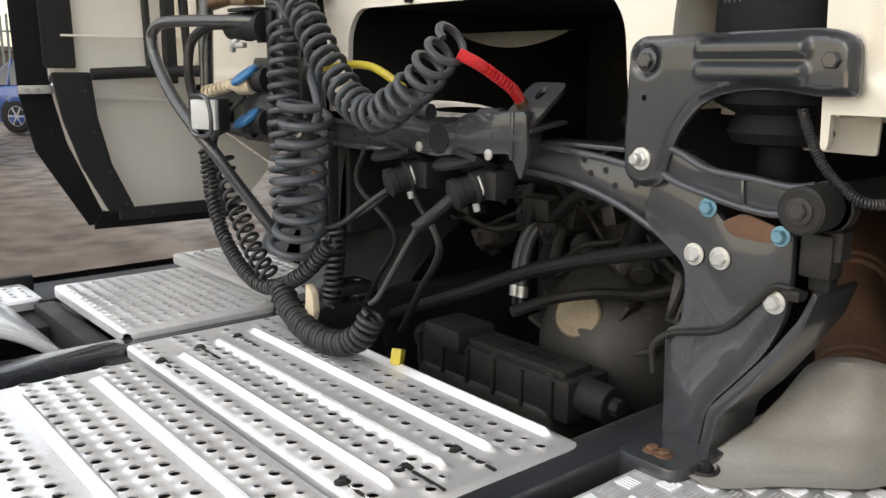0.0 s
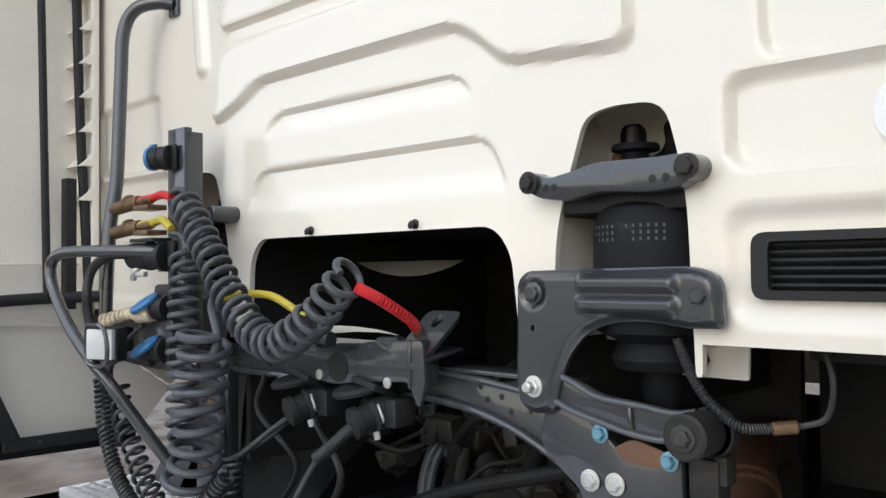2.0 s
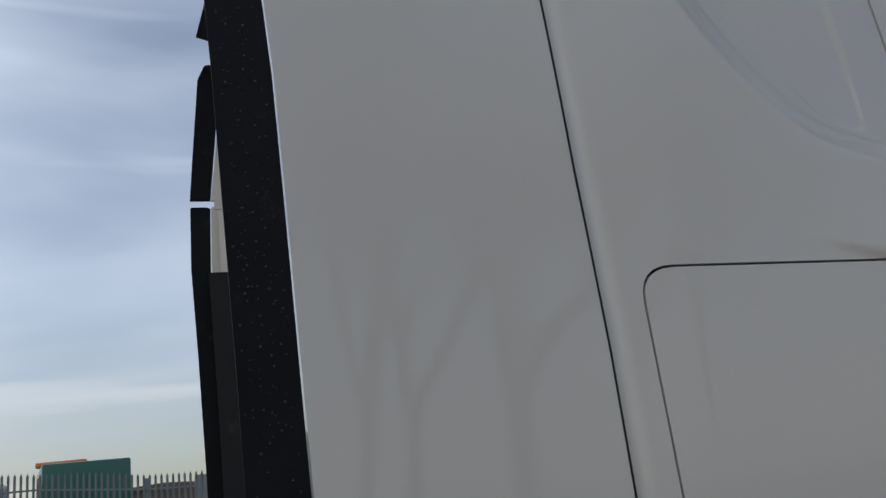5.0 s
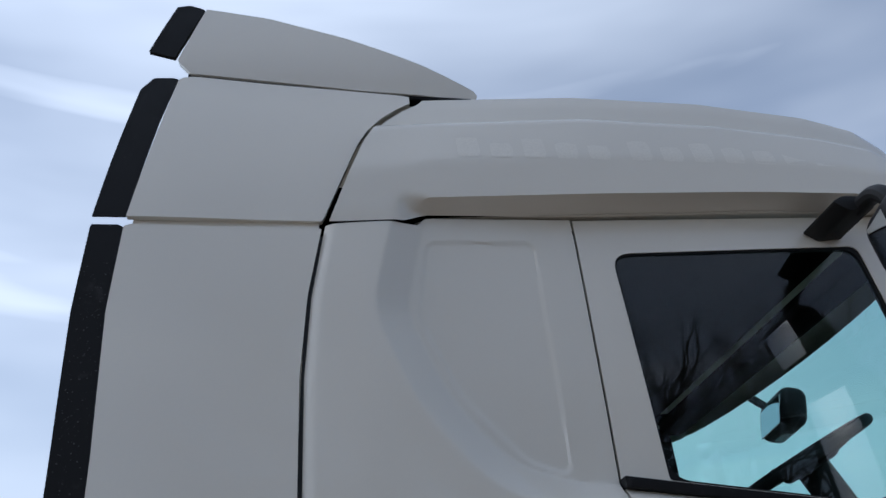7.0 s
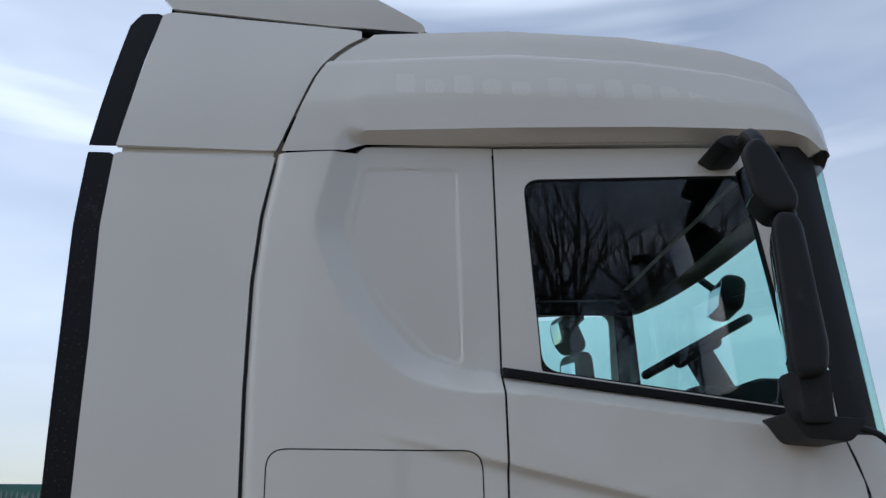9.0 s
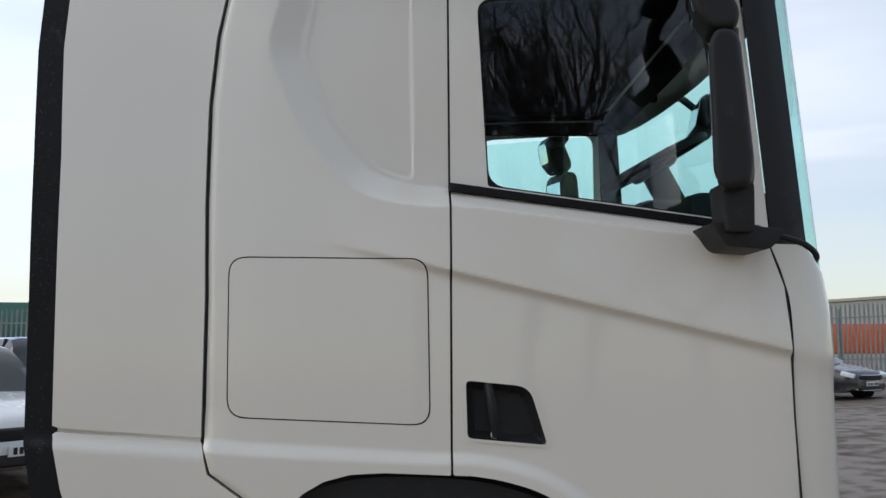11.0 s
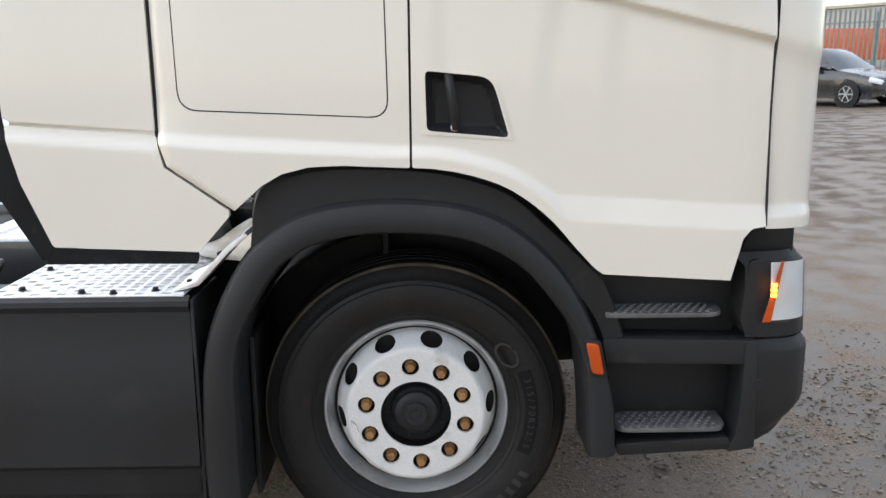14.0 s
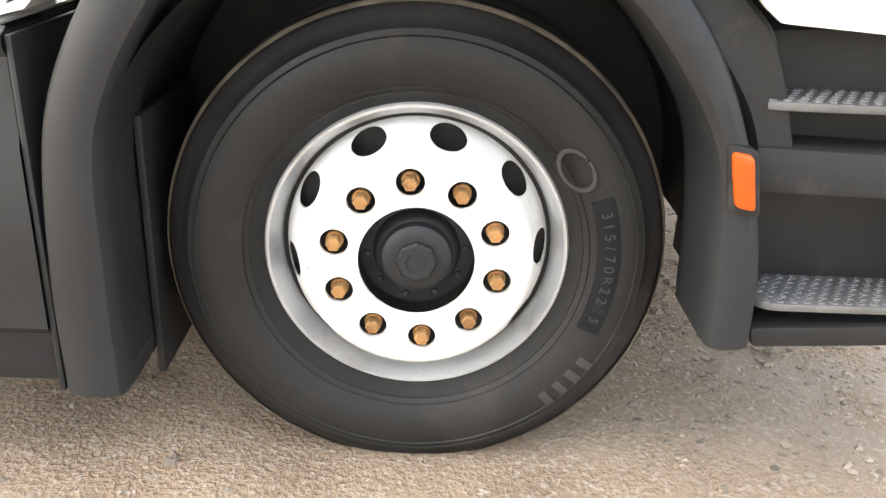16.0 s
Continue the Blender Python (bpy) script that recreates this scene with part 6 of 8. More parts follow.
part("bush_bolt", hexbolt((-0.859, -0.699, 1.299), (-1, 0, 0), 0.012, 0.010), CASTING, bs)
part("height_valve", join([box((-0.79, -0.70, 1.235), (0.04, 0.045, 0.06), 0.008), box((-0.79, -0.722, 1.25), (0.03, 0.02, 0.04), 0.006), box((-0.78, -0.70, 1.20), (0.025, 0.03, 0.03), 0.005), pipe([(-0.82, -0.70, 1.185), (-0.825, -0.66, 1.19), (-0.823, -0.63, 1.16), (-0.822, -0.58, 1.11), (-0.822, -0.50, 1.085), (-0.83, -0.475, 1.06), (-0.83, -0.478, 1.02)], 0.005, 8), box((-0.83, -0.69, 1.185), (0.02, 0.02, 0.015), 0.004)]), GRIME, truck, "small grimy height control valve with cable")
part("tower_foot", join([prism(fillet([(-0.92, -0.48), (-0.92, -0.585), (-0.80, -0.60), (-0.80, -0.48)], 0.02), "z", 0.86, 0.925, 0.008)]), FRAME, truck)
for y in (-0.515, -0.535):
    part("tower_bolt", hexbolt((-0.885, y - 0.01, 0.925), (0, 0, 1), 0.010, 0.008), RUST, tw)

# corrugated sensor cable from the spring to its brass connector
part("sensor_cable", join([coil([(-0.79, -0.655, 1.42), (-0.80, -0.675, 1.385), (-0.80, -0.70, 1.345), (-0.80, -0.745, 1.312), (-0.77, -0.775, 1.308)], 46, 0.0052, 0.0022, 6, 10), pipe([(-0.745, -0.80, 1.31), (-0.74, -0.835, 1.325), (-0.74, -0.845, 1.37), (-0.73, -0.83, 1.42)], 0.0045, 8)]), CABLE, truck, "corrugated black cable")
part("cable_connector", cyl((-0.768, -0.776, 1.308), (-0.748, -0.802, 1.311), 0.009), BRASS, truck, "brown brass cable connector")

# rear wall vent, clips
slat = [box((WX + 0.012, -0.945, 1.492 + 0.0105 * k), (0.016, 0.32, 0.0045), 0.001, (0, 35, 0)) for k in range(6)]
vf_ = part("wall_vent", sheet(fillet([(-0.770, 1.563), (-0.770, 1.477), (-1.125, 1.477), (-1.125, 1.563)], 0.018), [fillet([(-0.792, 1.551), (-0.792, 1.489), (-1.11, 1.489), (-1.11, 1.551)], 0.006)], 0.006, lambda u, v: (0 * u + WX - 0.004, u, v), lambda u, v: (0 * u + WX + 0.014, u, v)), BLACK, truck, "black slatted air vent")
for s_ in slat:
    part("vent_slat", s_, BLACK, vf_)
part("vent_back", box((WX + 0.035, -0.945, 1.52), (0.006, 0.36, 0.09), 0), DARKIN, vf_)
for y in (-0.152, 0.152):
    part("wall_clip", join([lathe([(0.009, 0), (0.009, 0.003), (0.005, 0.006)], (WX, y, 1.601), (-1, 0, 0), 14), lathe([(0.004, 0), (0.008, 0.008), (0.0005, 0.014)], (WX - 0.004, y, 1.598), (-1, 0, 0.2), 12)]), GRIME, wall)
part("wall_patch", lathe([(0.043, 0), (0.043, 0.0015), (0.0005, 0.002)], (WX + 0.012, -0.958, 1.70), (-1, 0, 0), 40), WHITEG, wall, "round white sticker")

# exhaust
ex = part("exhaust_pipe", pipe([(0.0, -0.44, 1.13), (-0.12, -0.455, 1.14), (-0.22, -0.485, 1.12), (-0.30, -0.52, 1.085), (-0.38, -0.565, 1.035), (-0.45, -0.61, 0.985), (-0.53, -0.655, 0.91), (-0.60, -0.675, 0.82)], 0.060, 24), RUST, truck, "rusty brown exhaust pipe")
for c_ in ((-0.29, -0.515, 1.09), (-0.31, -0.526, 1.079)):
    part("pipe_clamp", lathe([(0.061, 0), (0.067, 0.003), (0.067, 0.009), (0.061, 0.012)], c_, (0.75, 0.42, 0.5), 30), RUST, ex)
for k in range(3):
    part("pipe_bead", lathe([(0.060, -0.004), (0.063, 0), (0.060, 0.004)], (-0.455 - 0.010 * k, -0.613 - 0.006 * k, 0.981 - 0.009 * k), (0.7, 0.40, 0.6), 30), RUST, ex)
SKIRT = [(-0.885, -0.556), (-0.896, -0.634), (-0.815, -0.688), (-0.735, -0.765), (-0.60, -0.82), (-0.45, -0.80), (-0.42, -0.66), (-0.53, -0.535), (-0.74, -0.540)]


def skirt_reach(a, c):
    """Distance from c to the skirt's outline in direction a."""
    d, best = np.array((math.cos(a), math.sin(a))), 9.0
    for p, q in zip(SKIRT, SKIRT[1:] + SKIRT[:1]):
        p, e = np.array(p) - c, np.array(q) - np.array(p)
        k = d[0] * e[1] - d[1] * e[0]
        if abs(k) > 1e-9:
            t, u = (p[0] * e[1] - p[1] * e[0]) / k, (p[0] * d[1] - p[1] * d[0]) / k
            if t > 0 and -1e-6 <= u <= 1 + 1e-6:
                best = min(best, t)
    return best


def shield_fn(U, V):
    """U round the pipe, V from the collar out to the bolted skirt."""
    a = 2 * np.pi * U
    far = np.array([skirt_reach(k, np.array((-0.58, -0.645))) for k in a])
    cx_, cy_ = -0.515 - 0.065 * V, -0.650 + 0.005 * V
    r = 0.074 + (far - 0.074) * V
    lift = 0.075 - 0.052 * np.cos(a) - 0.02 * np.sin(a)
    fall = np.interp(V, [0, 0.08, 0.25, 0.5, 0.75, 0.9, 1.0], [1.0, 0.97, 0.72, 0.30, 0.07, 0.0, 0.0])
    return cx_ + r * np.cos(a), cy_ + r * np.sin(a), 0.911 + lift * fall + 0.0025 * np.sin(9 * a) * (V > 0.1) * (V < 0.8)


part("heat_shield", grid_surface(shield_fn, np.linspace(0, 1, 73), np.linspace(0, 1, 26)), SHROUD, truck, "grey pressed heat shield over the exhaust")
part("plate_screw", join([hexbolt((-0.855, -0.592, 0.914), (0, 0, 1), 0.010, 0.010), lathe([(0.024, 0), (0.022, 0.004), (0.014, 0.001)], (-0.855, -0.592, 0.912), (0, 0, 1), 24)]), GRIME, truck)
part("liner_panel", box((-0.10, -0.74, 1.0), (0.02, 0.3, 0.8), 0.01), BLACK, truck, "black arch liner under the cab")

# gearbox and actuator
GC = (-0.48, -0.09, 0.86)
gb = part("gearbox", join([lathe([(0.0005, -0.10), (0.07, -0.10), (0.10, -0.085), (0.15, -0.03), (0.19, 0.03), (0.205, 0.09), (0.215, 0.10), (0.215, 0.125), (0.20, 0.13), (0.20, 0.5)], GC, (1, 0, 0.12), 56)] + [box((GC[0] + 0.10, GC[1] + 0.212 * math.cos(a), GC[2] + 0.012 + 0.212 * math.sin(a)), (0.035, 0.028, 0.026), 0.007, (math.degrees(a), 0, 0)) for a in np.linspace(0.1, 3.0, 13)] + [box((GC[0] - 0.01, GC[1] + 0.13 * math.cos(a), GC[2] + 0.13 * math.sin(a)), (0.08, 0.012, 0.10), 0.004, (math.degrees(a) - 90, 0, 0)) for a in (0.35, 0.8, 2.2, 2.75)]), CASTING, truck, "greasy grey gearbox housing")
part("gearbox_cover", lathe([(0.050, -0.01), (0.050, 0.010), (0.046, 0.014), (0.0005, 0.015)], (-0.553, -0.092, 0.968), (-0.85, -0.25, 0.45), 36), TANC, gb, "round tan access cover")
for a in np.linspace(0.2, 3.0, 9):
    part("housing_bolt", hexbolt((GC[0] + 0.082, GC[1] + 0.212 * math.cos(a), GC[2] + 0.012 + 0.212 * math.sin(a)), (-1, 0, 0), 0.009, 0.012), CASTING, gb)
part("gearbox_tail", join([rounded_block((-0.62, 0.03, 0.77), (0.22, 0.42, 0.14), (0, 0, 0), 0.03)]), CASTING, gb)
act = part("gear_actuator", box((-0.665, 0.01, 0.855), (0.12, 0.46, 0.085), 0.012), GRIME, truck, "dark cast gearshift actuator box")
part("actuator_lid", box((-0.675, 0.01, 0.902), (0.08, 0.42, 0.018), 0.006), GRIME, act)
part("actuator_end", cyl((-0.675, -0.20, 0.862), (-0.675, -0.285, 0.862), 0.036), GRIME, act)
part("actuator_plug", cyl((-0.675, -0.285, 0.862), (-0.675, -0.305, 0.862), 0.018, n=8), GRIME, act)
part("actuator_block", box((-0.69, 0.13, 0.905), (0.11, 0.12, 0.05), 0.012), GRIME, act)
part("actuator_end", cyl((-0.675, 0.23, 0.862), (-0.675, 0.275, 0.862), 0.030), GRIME, act)
for k in range(6):
    part("actuator_rib", box((-0.727, -0.18 + 0.08 * k, 0.855), (0.012, 0.008, 0.075), 0.002), GRIME, act)
for k in range(6):
    part("actuator_mark", box((-0.677, -0.15 + 0.026 * k, 0.9115), (0.030, 0.016, 0.003), 0.0005), BLACK, act)
for y in (-0.20, -0.05, 0.10):
    part("actuator_bolt", hexbolt((-0.718, y + 0.035, 0.896), (0, 0, 1), 0.007, 0.008), CASTING, act)
for dy in (0.0, 0.022):
    part("hose_clip", join([box((-0.475, 0.155 + dy, 0.935), (0.012, 0.012, 0.032), 0.003), pipe([(-0.475, 0.155 + dy, 0.95), (-0.45, 0.17 + dy, 1.03), (-0.42, 0.16 + dy, 1.10), (-0.40, 0.08 + dy, 1.16)], 0.013, 10)]), HOSE, act)
    part("clip_band", lathe([(0.0145, -0.014), (0.0145, -0.004), (0.0145, 0.002), (0.0145, 0.012)], (-0.473, 0.156 + dy, 0.955), (0.2, 0.1, 1), 16), ZINC, act, "bright hose clip")
r2 = np.random.default_rng(11)
hoses = []
for k in range(22):
    x0, y0, z0 = r2.uniform(-0.55, -0.25), r2.uniform(-0.35, 0.4), r2.uniform(1.02, 1.24)
    pts = [(x0, y0, z0)]
    d_ = np.array([r2.uniform(-0.3, 0.5), r2.uniform(-1, 1), r2.uniform(-0.3, 0.2)])
    for q in range(4):
        d_ = d_ + r2.uniform(-0.5, 0.5, 3)
        pts.append(tuple(np.array(pts[-1]) + 0.09 * d_ / np.linalg.norm(d_)))
    hoses.append(pipe(pts, r2.uniform(0.005, 0.014), 8, 5))
for h_ in hoses:
    part("engine_hose", h_, GRIME, truck)
part("engine_block", join([rounded_block((-0.05, 0.0, 1.05), (0.5, 0.6, 0.45), (0, 0, 0), 0.05), cyl((-0.35, -0.3, 1.2), (-0.35, 0.3, 1.22), 0.03)]), GRIME, truck, "dark engine block under the cab")
for k in range(46):
    c_ = np.array((r2.uniform(-0.52, -0.28), r2.uniform(-0.36, 0.40), r2.uniform(0.98, 1.27)))
    rot_ = r2.uniform(-25, 25, 3)
    if k % 3 == 0:
        piece = cyl(tuple(c_), tuple(c_ + r2.uniform(-0.07, 0.07, 3)), r2.uniform(0.012, 0.035), n=14)
    elif k % 3 == 1:
        piece = box(tuple(c_), tuple(r2.uniform(0.02, 0.09, 3)), 0.006, tuple(rot_))
    else:
        piece = join([box(tuple(c_), (0.01, r2.uniform(0.05, 0.12), r2.uniform(0.03, 0.08)), 0.003, tuple(rot_)), hexbolt(tuple(c_ + (-0.006, 0.01, 0)), (-1, 0.1, 0.1), 0.009, 0.012)])
    part("engine_fitting", piece, (GRIME, CASTING, CABLE)[k % 3 if k % 7 else 1], truck)
part("anti_roll_bar", pipe([(-0.66, 0.45, 0.86), (-0.66, 0.15, 0.985), (-0.66, -0.10, 1.09), (-0.66, -0.40, 1.18)], 0.015, 12), BLACK, truck)

# unseen sump, radiator and air tank stand-ins, added to shade the ground
part("engine_sump", join([rounded_block((0.30, 0.0, 0.62), (0.9, 0.52, 0.62), (0, 0, 0), 0.08), rounded_block((0.78, 0.0, 0.75), (0.18, 1.1, 0.75), (0, 0, 0), 0.04)]), GRIME, truck)
part("air_tank", join([cyl((-0.78, -0.30, 0.52), (-0.78, 0.55, 0.52), 0.15, n=28, b=0.03), box((-1.2, 0.0, 0.62), (0.7, 0.7, 0.2), 0.03)]), GRIME, truck)

# unseen drums inside the skirts, added to keep light off the ground
for sgn in (1, -1):
    part("fuel_tank", cyl((-2.15, -0.80 * sgn, 0.50), (-0.72, -0.80 * sgn, 0.50), 0.31, n=28, b=0.04), GRIME, truck)

# ---- coupling post, sockets and hoses ----
post = part("coupling_post", join([box((-0.905, 0.50, 1.60), (0.02, 0.075, 0.48), 0.004), box((-0.89, 0.465, 1.58), (0.04, 0.008, 0.50), 0.002), prism(fillet([(0.43, 0.94), (0.44, 1.20), (0.465, 1.32), (0.53, 1.36), (0.54, 1.20), (0.56, 0.94)], 0.02), "x", -0.835, -0.82, 0.003), box((-0.86, 0.50, 1.345), (0.11, 0.075, 0.012), 0.003), box((-0.92, 0.565, 1.375), (0.012, 0.14, 0.15), 0.003)]), FRAME, truck, "dark grey coupling post with sockets")
for y_, z_ in ((0.468, 1.225), (0.488, 1.213)):
    part("post_bolt", hexbolt((-0.836, y_, z_), (-1, 0, 0), 0.011, 0.009), BRASS, post, "rusty bolt")
part("post_stay", join([box((-0.81, 0.47, 1.12), (0.03, 0.07, 0.42), 0.006), box((-0.76, 0.47, 0.95), (0.12, 0.10, 0.02), 0.004)]), FRAME, truck)


def socket(c, d, r, ln, cap=None, cap_tilt=(0, 0, 1), name="electric_socket", label="", body=BLACK):
    c, d = Vector(c), Vector(d).normalized()
    s_ = part(name, join([lathe([(r * 0.8, -0.012), (r * 1.15, -0.010), (r * 1.15, 0.0), (r, 0.002), (r, ln * 0.4), (r * 1.08, ln * 0.42), (r * 1.08, ln * 0.5), (r, ln * 0.52), (r, ln), (r * 0.85, ln), (r * 0.85, ln * 0.6)], c, d, 28), box(c - d * 0.006, (0.006, r * 2.3, r * 2.3), 0.002)]), body, truck, label)
    if cap:
        p = c + d * (ln + 0.004)
        part("socket_cap", join([lathe([(r * 1.12, -0.004), (r * 1.14, 0.0), (r * 1.12, 0.005), (r * 0.9, 0.009), (0.0005, 0.010)], p, d, 28), box(p + Vector((0, 0, r * 1.1)), (0.012, 0.02, 0.012), 0.003)]), cap, s_, "blue spring cap")
    return s_


socket((-0.925, 0.515, 1.775), (-0.35, 1, 0.0), 0.024, 0.04, BLUE, label="black trailer socket with blue lid")
for z_, m_, nm in ((1.685, RED, "red"), (1.627, YELLOW, "yellow")):
    cpl = part("air_coupling", join([cyl((-0.92, 0.66, z_), (-0.925, 0.79, z_ - 0.012), 0.016), lathe([(0.012, 0), (0.020, 0.004), (0.020, 0.016), (0.016, 0.02)], (-0.92, 0.70, z_), (0, 1, 0), 18), cyl((-0.92, 0.60, z_ + 0.002), (-0.92, 0.665, z_), 0.010), box((-0.915, 0.62, z_ - 0.016), (0.05, 0.07, 0.012), 0.003)]), BRASS, truck, f"brass air line coupling with {nm} sleeve")
    part("coupling_sleeve", pipe([(-0.92, 0.655, z_ + 0.003), (-0.918, 0.60, z_ + 0.006), (-0.92, 0.55, z_ + 0.010), (-0.925, 0.50, z_ - (0.0 if m_ is RED else 0.012))], 0.0095, 10), m_, cpl)
blk = socket((-0.925, 0.53, 1.555), (-0.25, 1, 0.02), 0.030, 0.10, None, label="black multi-pin socket with cable")
part("socket_clip", join([pipe([(-0.945, 0.60, 1.535), (-0.955, 0.615, 1.52), (-0.95, 0.635, 1.505)], 0.006, 8), box((-0.95, 0.60, 1.515), (0.012, 0.06, 0.012), 0.003), box((-0.952, 0.625, 1.525), (0.01, 0.012, 0.05), 0.003)]), ZINC, blk, "bright metal lever")
part("socket_shelf", box((-0.935, 0.575, 1.592), (0.05, 0.11, 0.008), 0.002), BLACK, blk)
s2 = socket((-0.93, 0.52, 1.44), (-0.3, 1, -0.05), 0.024, 0.05, None, label="socket with ivory plug")
part("blue_lid", lathe([(0.034, -0.004), (0.036, 0.0), (0.036, 0.004), (0.031, 0.008), (0.0005, 0.010)], (-0.955, 0.566, 1.449), (-0.55, 0.15, 0.8), 28), BLUE, s2, "raised blue lid")
part("ivory_plug", join([lathe([(0.022, 0), (0.024, 0.01), (0.022, 0.045), (0.016, 0.055), (0.014, 0.06)], (-0.945, 0.545, 1.432), (-0.3, 1, -0.1), 22), pipe([(-0.962, 0.605, 1.428), (-0.972, 0.65, 1.42), (-0.985, 0.69, 1.405), (-0.99, 0.715, 1.385)], 0.013, 12)]), IVORY, s2, "ivory plug and boot")
part("plug_boot_rings", join([lathe([(0.0135, 0), (0.0155, 0.002), (0.0135, 0.004)], (-0.962 - 0.0045 * k, 0.61 + 0.014 * k, 1.428 - 0.003 * k), (-0.3, 1, -0.2), 14) for k in range(7)]), IVORY, s2)
s3 = socket((-0.93, 0.53, 1.345), (-0.3, 1, -0.05), 0.024, 0.05, None, label="lower socket under a blue lid")
part("blue_lid", lathe([(0.034, -0.004), (0.036, 0.0), (0.036, 0.004), (0.031, 0.008), (0.0005, 0.010)], (-0.955, 0.565, 1.352), (-0.55, 0.15, 0.8), 28), BLUE, s3)
part("socket_cable", pipe([(-0.955, 0.60, 1.335), (-0.965, 0.66, 1.325), (-0.97, 0.70, 1.31), (-0.975, 0.71, 1.28)], 0.010, 10), CABLE, s3)
part("socket_cable", pipe([(-0.945, 0.63, 1.56), (-0.965, 0.71, 1.56), (-0.985, 0.765, 1.53), (-0.995, 0.775, 1.47), (-0.99, 0.77, 1.40), (-0.985, 0.72, 1.35), (-0.96, 0.62, 1.325), (-0.94, 0.56, 1.32)], 0.0115, 12), CABLE, blk)
part("socket_cable", pipe([(-0.94, 0.6, 1.40), (-0.955, 0.64, 1.37), (-0.96, 0.66, 1.34)], 0.005, 8), CABLE, s3)

# grab tube and lower loop with work lamp
part("grab_tube", pipe([(-0.81, 0.70, 2.185), (-0.84, 0.73, 2.19), (-0.875, 0.775, 2.175), (-0.893, 0.80, 2.12), (-0.90, 0.80, 2.0), (-0.915, 0.79, 1.75), (-0.935, 0.79, 1.60), (-0.945, 0.785, 1.30), (-0.93, 0.76, 1.10)], 0.0165, 16), FRAME, truck, "tall bent grab tube")
part("grab_tube_foot", box((-0.808, 0.70, 2.20), (0.012, 0.045, 0.09), 0.004), FRAME, truck)
part("guard_loop", pipe([(-0.93, 0.52, 1.565), (-0.99, 0.62, 1.568), (-1.045, 0.74, 1.568), (-1.058, 0.80, 1.558), (-1.062, 0.82, 1.53), (-1.062, 0.80, 1.48), (-1.06, 0.72, 1.40), (-1.05, 0.63, 1.33), (-1.03, 0.58, 1.28), (-1.0, 0.55, 1.22), (-0.93, 0.50, 1.10)], 0.0135, 14), FRAME, truck, "bent tube guard loop")
wl2 = part("work_lamp", join([box((-1.035, 0.575, 1.365), (0.035, 0.085, 0.075), 0.01, (0, 0, 20))]), BLACK, truck, "square white work lamp")
part("lamp_lens", box((-1.054, 0.568, 1.365), (0.012, 0.075, 0.066), 0.005, (0, 0, 20)), LENS, wl2, "dull white lens")
part("lamp_guard", join([pipe([(-1.06, 0.62, 1.405), (-1.065, 0.53, 1.40), (-1.065, 0.52, 1.33), (-1.06, 0.62, 1.325), (-1.06, 0.625, 1.40)], 0.005, 8)]), FRAME, wl2)

# coiled hoses
def hose_thing(name, label, category="hose"):
    return thing(name, (0, 0, 0), label, category, "trailer hoses")


h1 = hose_thing("coiled_air_hose", "dark grey coiled air hose with red end sleeve")
part("coil", coil([(-0.925, 0.445, 1.675), (-0.935, 0.40, 1.64), (-0.945, 0.31, 1.56), (-0.955, 0.215, 1.47), (-0.96, 0.125, 1.405), (-0.965, 0.04, 1.388), (-0.965, -0.06, 1.435), (-0.965, -0.125, 1.485), (-0.962, -0.165, 1.515)], 25, 0.029, 0.0066, 9, 20, stretch=lambda s: s + 0.10 * s * s * (s - 1) * -1 if s < 0 else (0.80 * s / 0.82 if s < 0.82 else 0.80 + 0.20 * (s - 0.82) / 0.18)), HOSE, h1)
part("hose_lead", pipe([(-0.925, 0.505, 1.695), (-0.925, 0.475, 1.70), (-0.93, 0.44, 1.695), (-0.945, 0.41, 1.675)], 0.0066, 10), HOSE, h1)
part("end_sleeve", pipe([(-0.958, -0.168, 1.492), (-0.93, -0.185, 1.475), (-0.89, -0.185, 1.455), (-0.85, -0.18, 1.435), (-0.825, -0.175, 1.415)], 0.0095, 12), RED, h1, "ribbed red sleeve")
part("sleeve_ribs", join([lathe([(0.0094, 0), (0.0104, 0.0015), (0.0094, 0.003)], tuple(p), (0.7, -0.1, -0.35), 12) for p in smooth_path([(-0.952, -0.172, 1.488), (-0.93, -0.185, 1.475), (-0.89, -0.185, 1.455), (-0.85, -0.18, 1.435), (-0.83, -0.176, 1.42)], 5)]), RED, h1)
part("end_fitting", join([cyl((-0.827, -0.175, 1.418), (-0.812, -0.172, 1.398), 0.011, n=12), lathe([(0.016, 0), (0.016, 0.010), (0.012, 0.012)], (-0.812, -0.172, 1.392), (-0.4, -0.1, 0.7), 6)]), BRASS, h1)
h2 = hose_thing("coiled_air_hose", "dark grey coiled air hose with yellow end sleeve")
part("coil", coil([(-0.935, 0.425, 1.55), (-0.945, 0.405, 1.50), (-0.955, 0.40, 1.40), (-0.955, 0.40, 1.28), (-0.96, 0.395, 1.20), (-0.965, 0.37, 1.145)], 17, 0.027, 0.0066, 9, 20), HOSE, h2)
part("hose_lead", pipe([(-0.925, 0.50, 1.605), (-0.925, 0.46, 1.60), (-0.93, 0.43, 1.585), (-0.935, 0.40, 1.565)], 0.0066, 10), HOSE, h2)
part("end_sleeve", pipe([(-0.93, 0.275, 1.462), (-0.90, 0.244, 1.473), (-0.89, 0.174, 1.471), (-0.885, 0.119, 1.452), (-0.87, 0.09, 1.43)], 0.008, 12), YELLOW, h2, "yellow sleeve")
h3 = hose_thing("coiled_air_hose", "loose dark grey coil hanging down from the post")
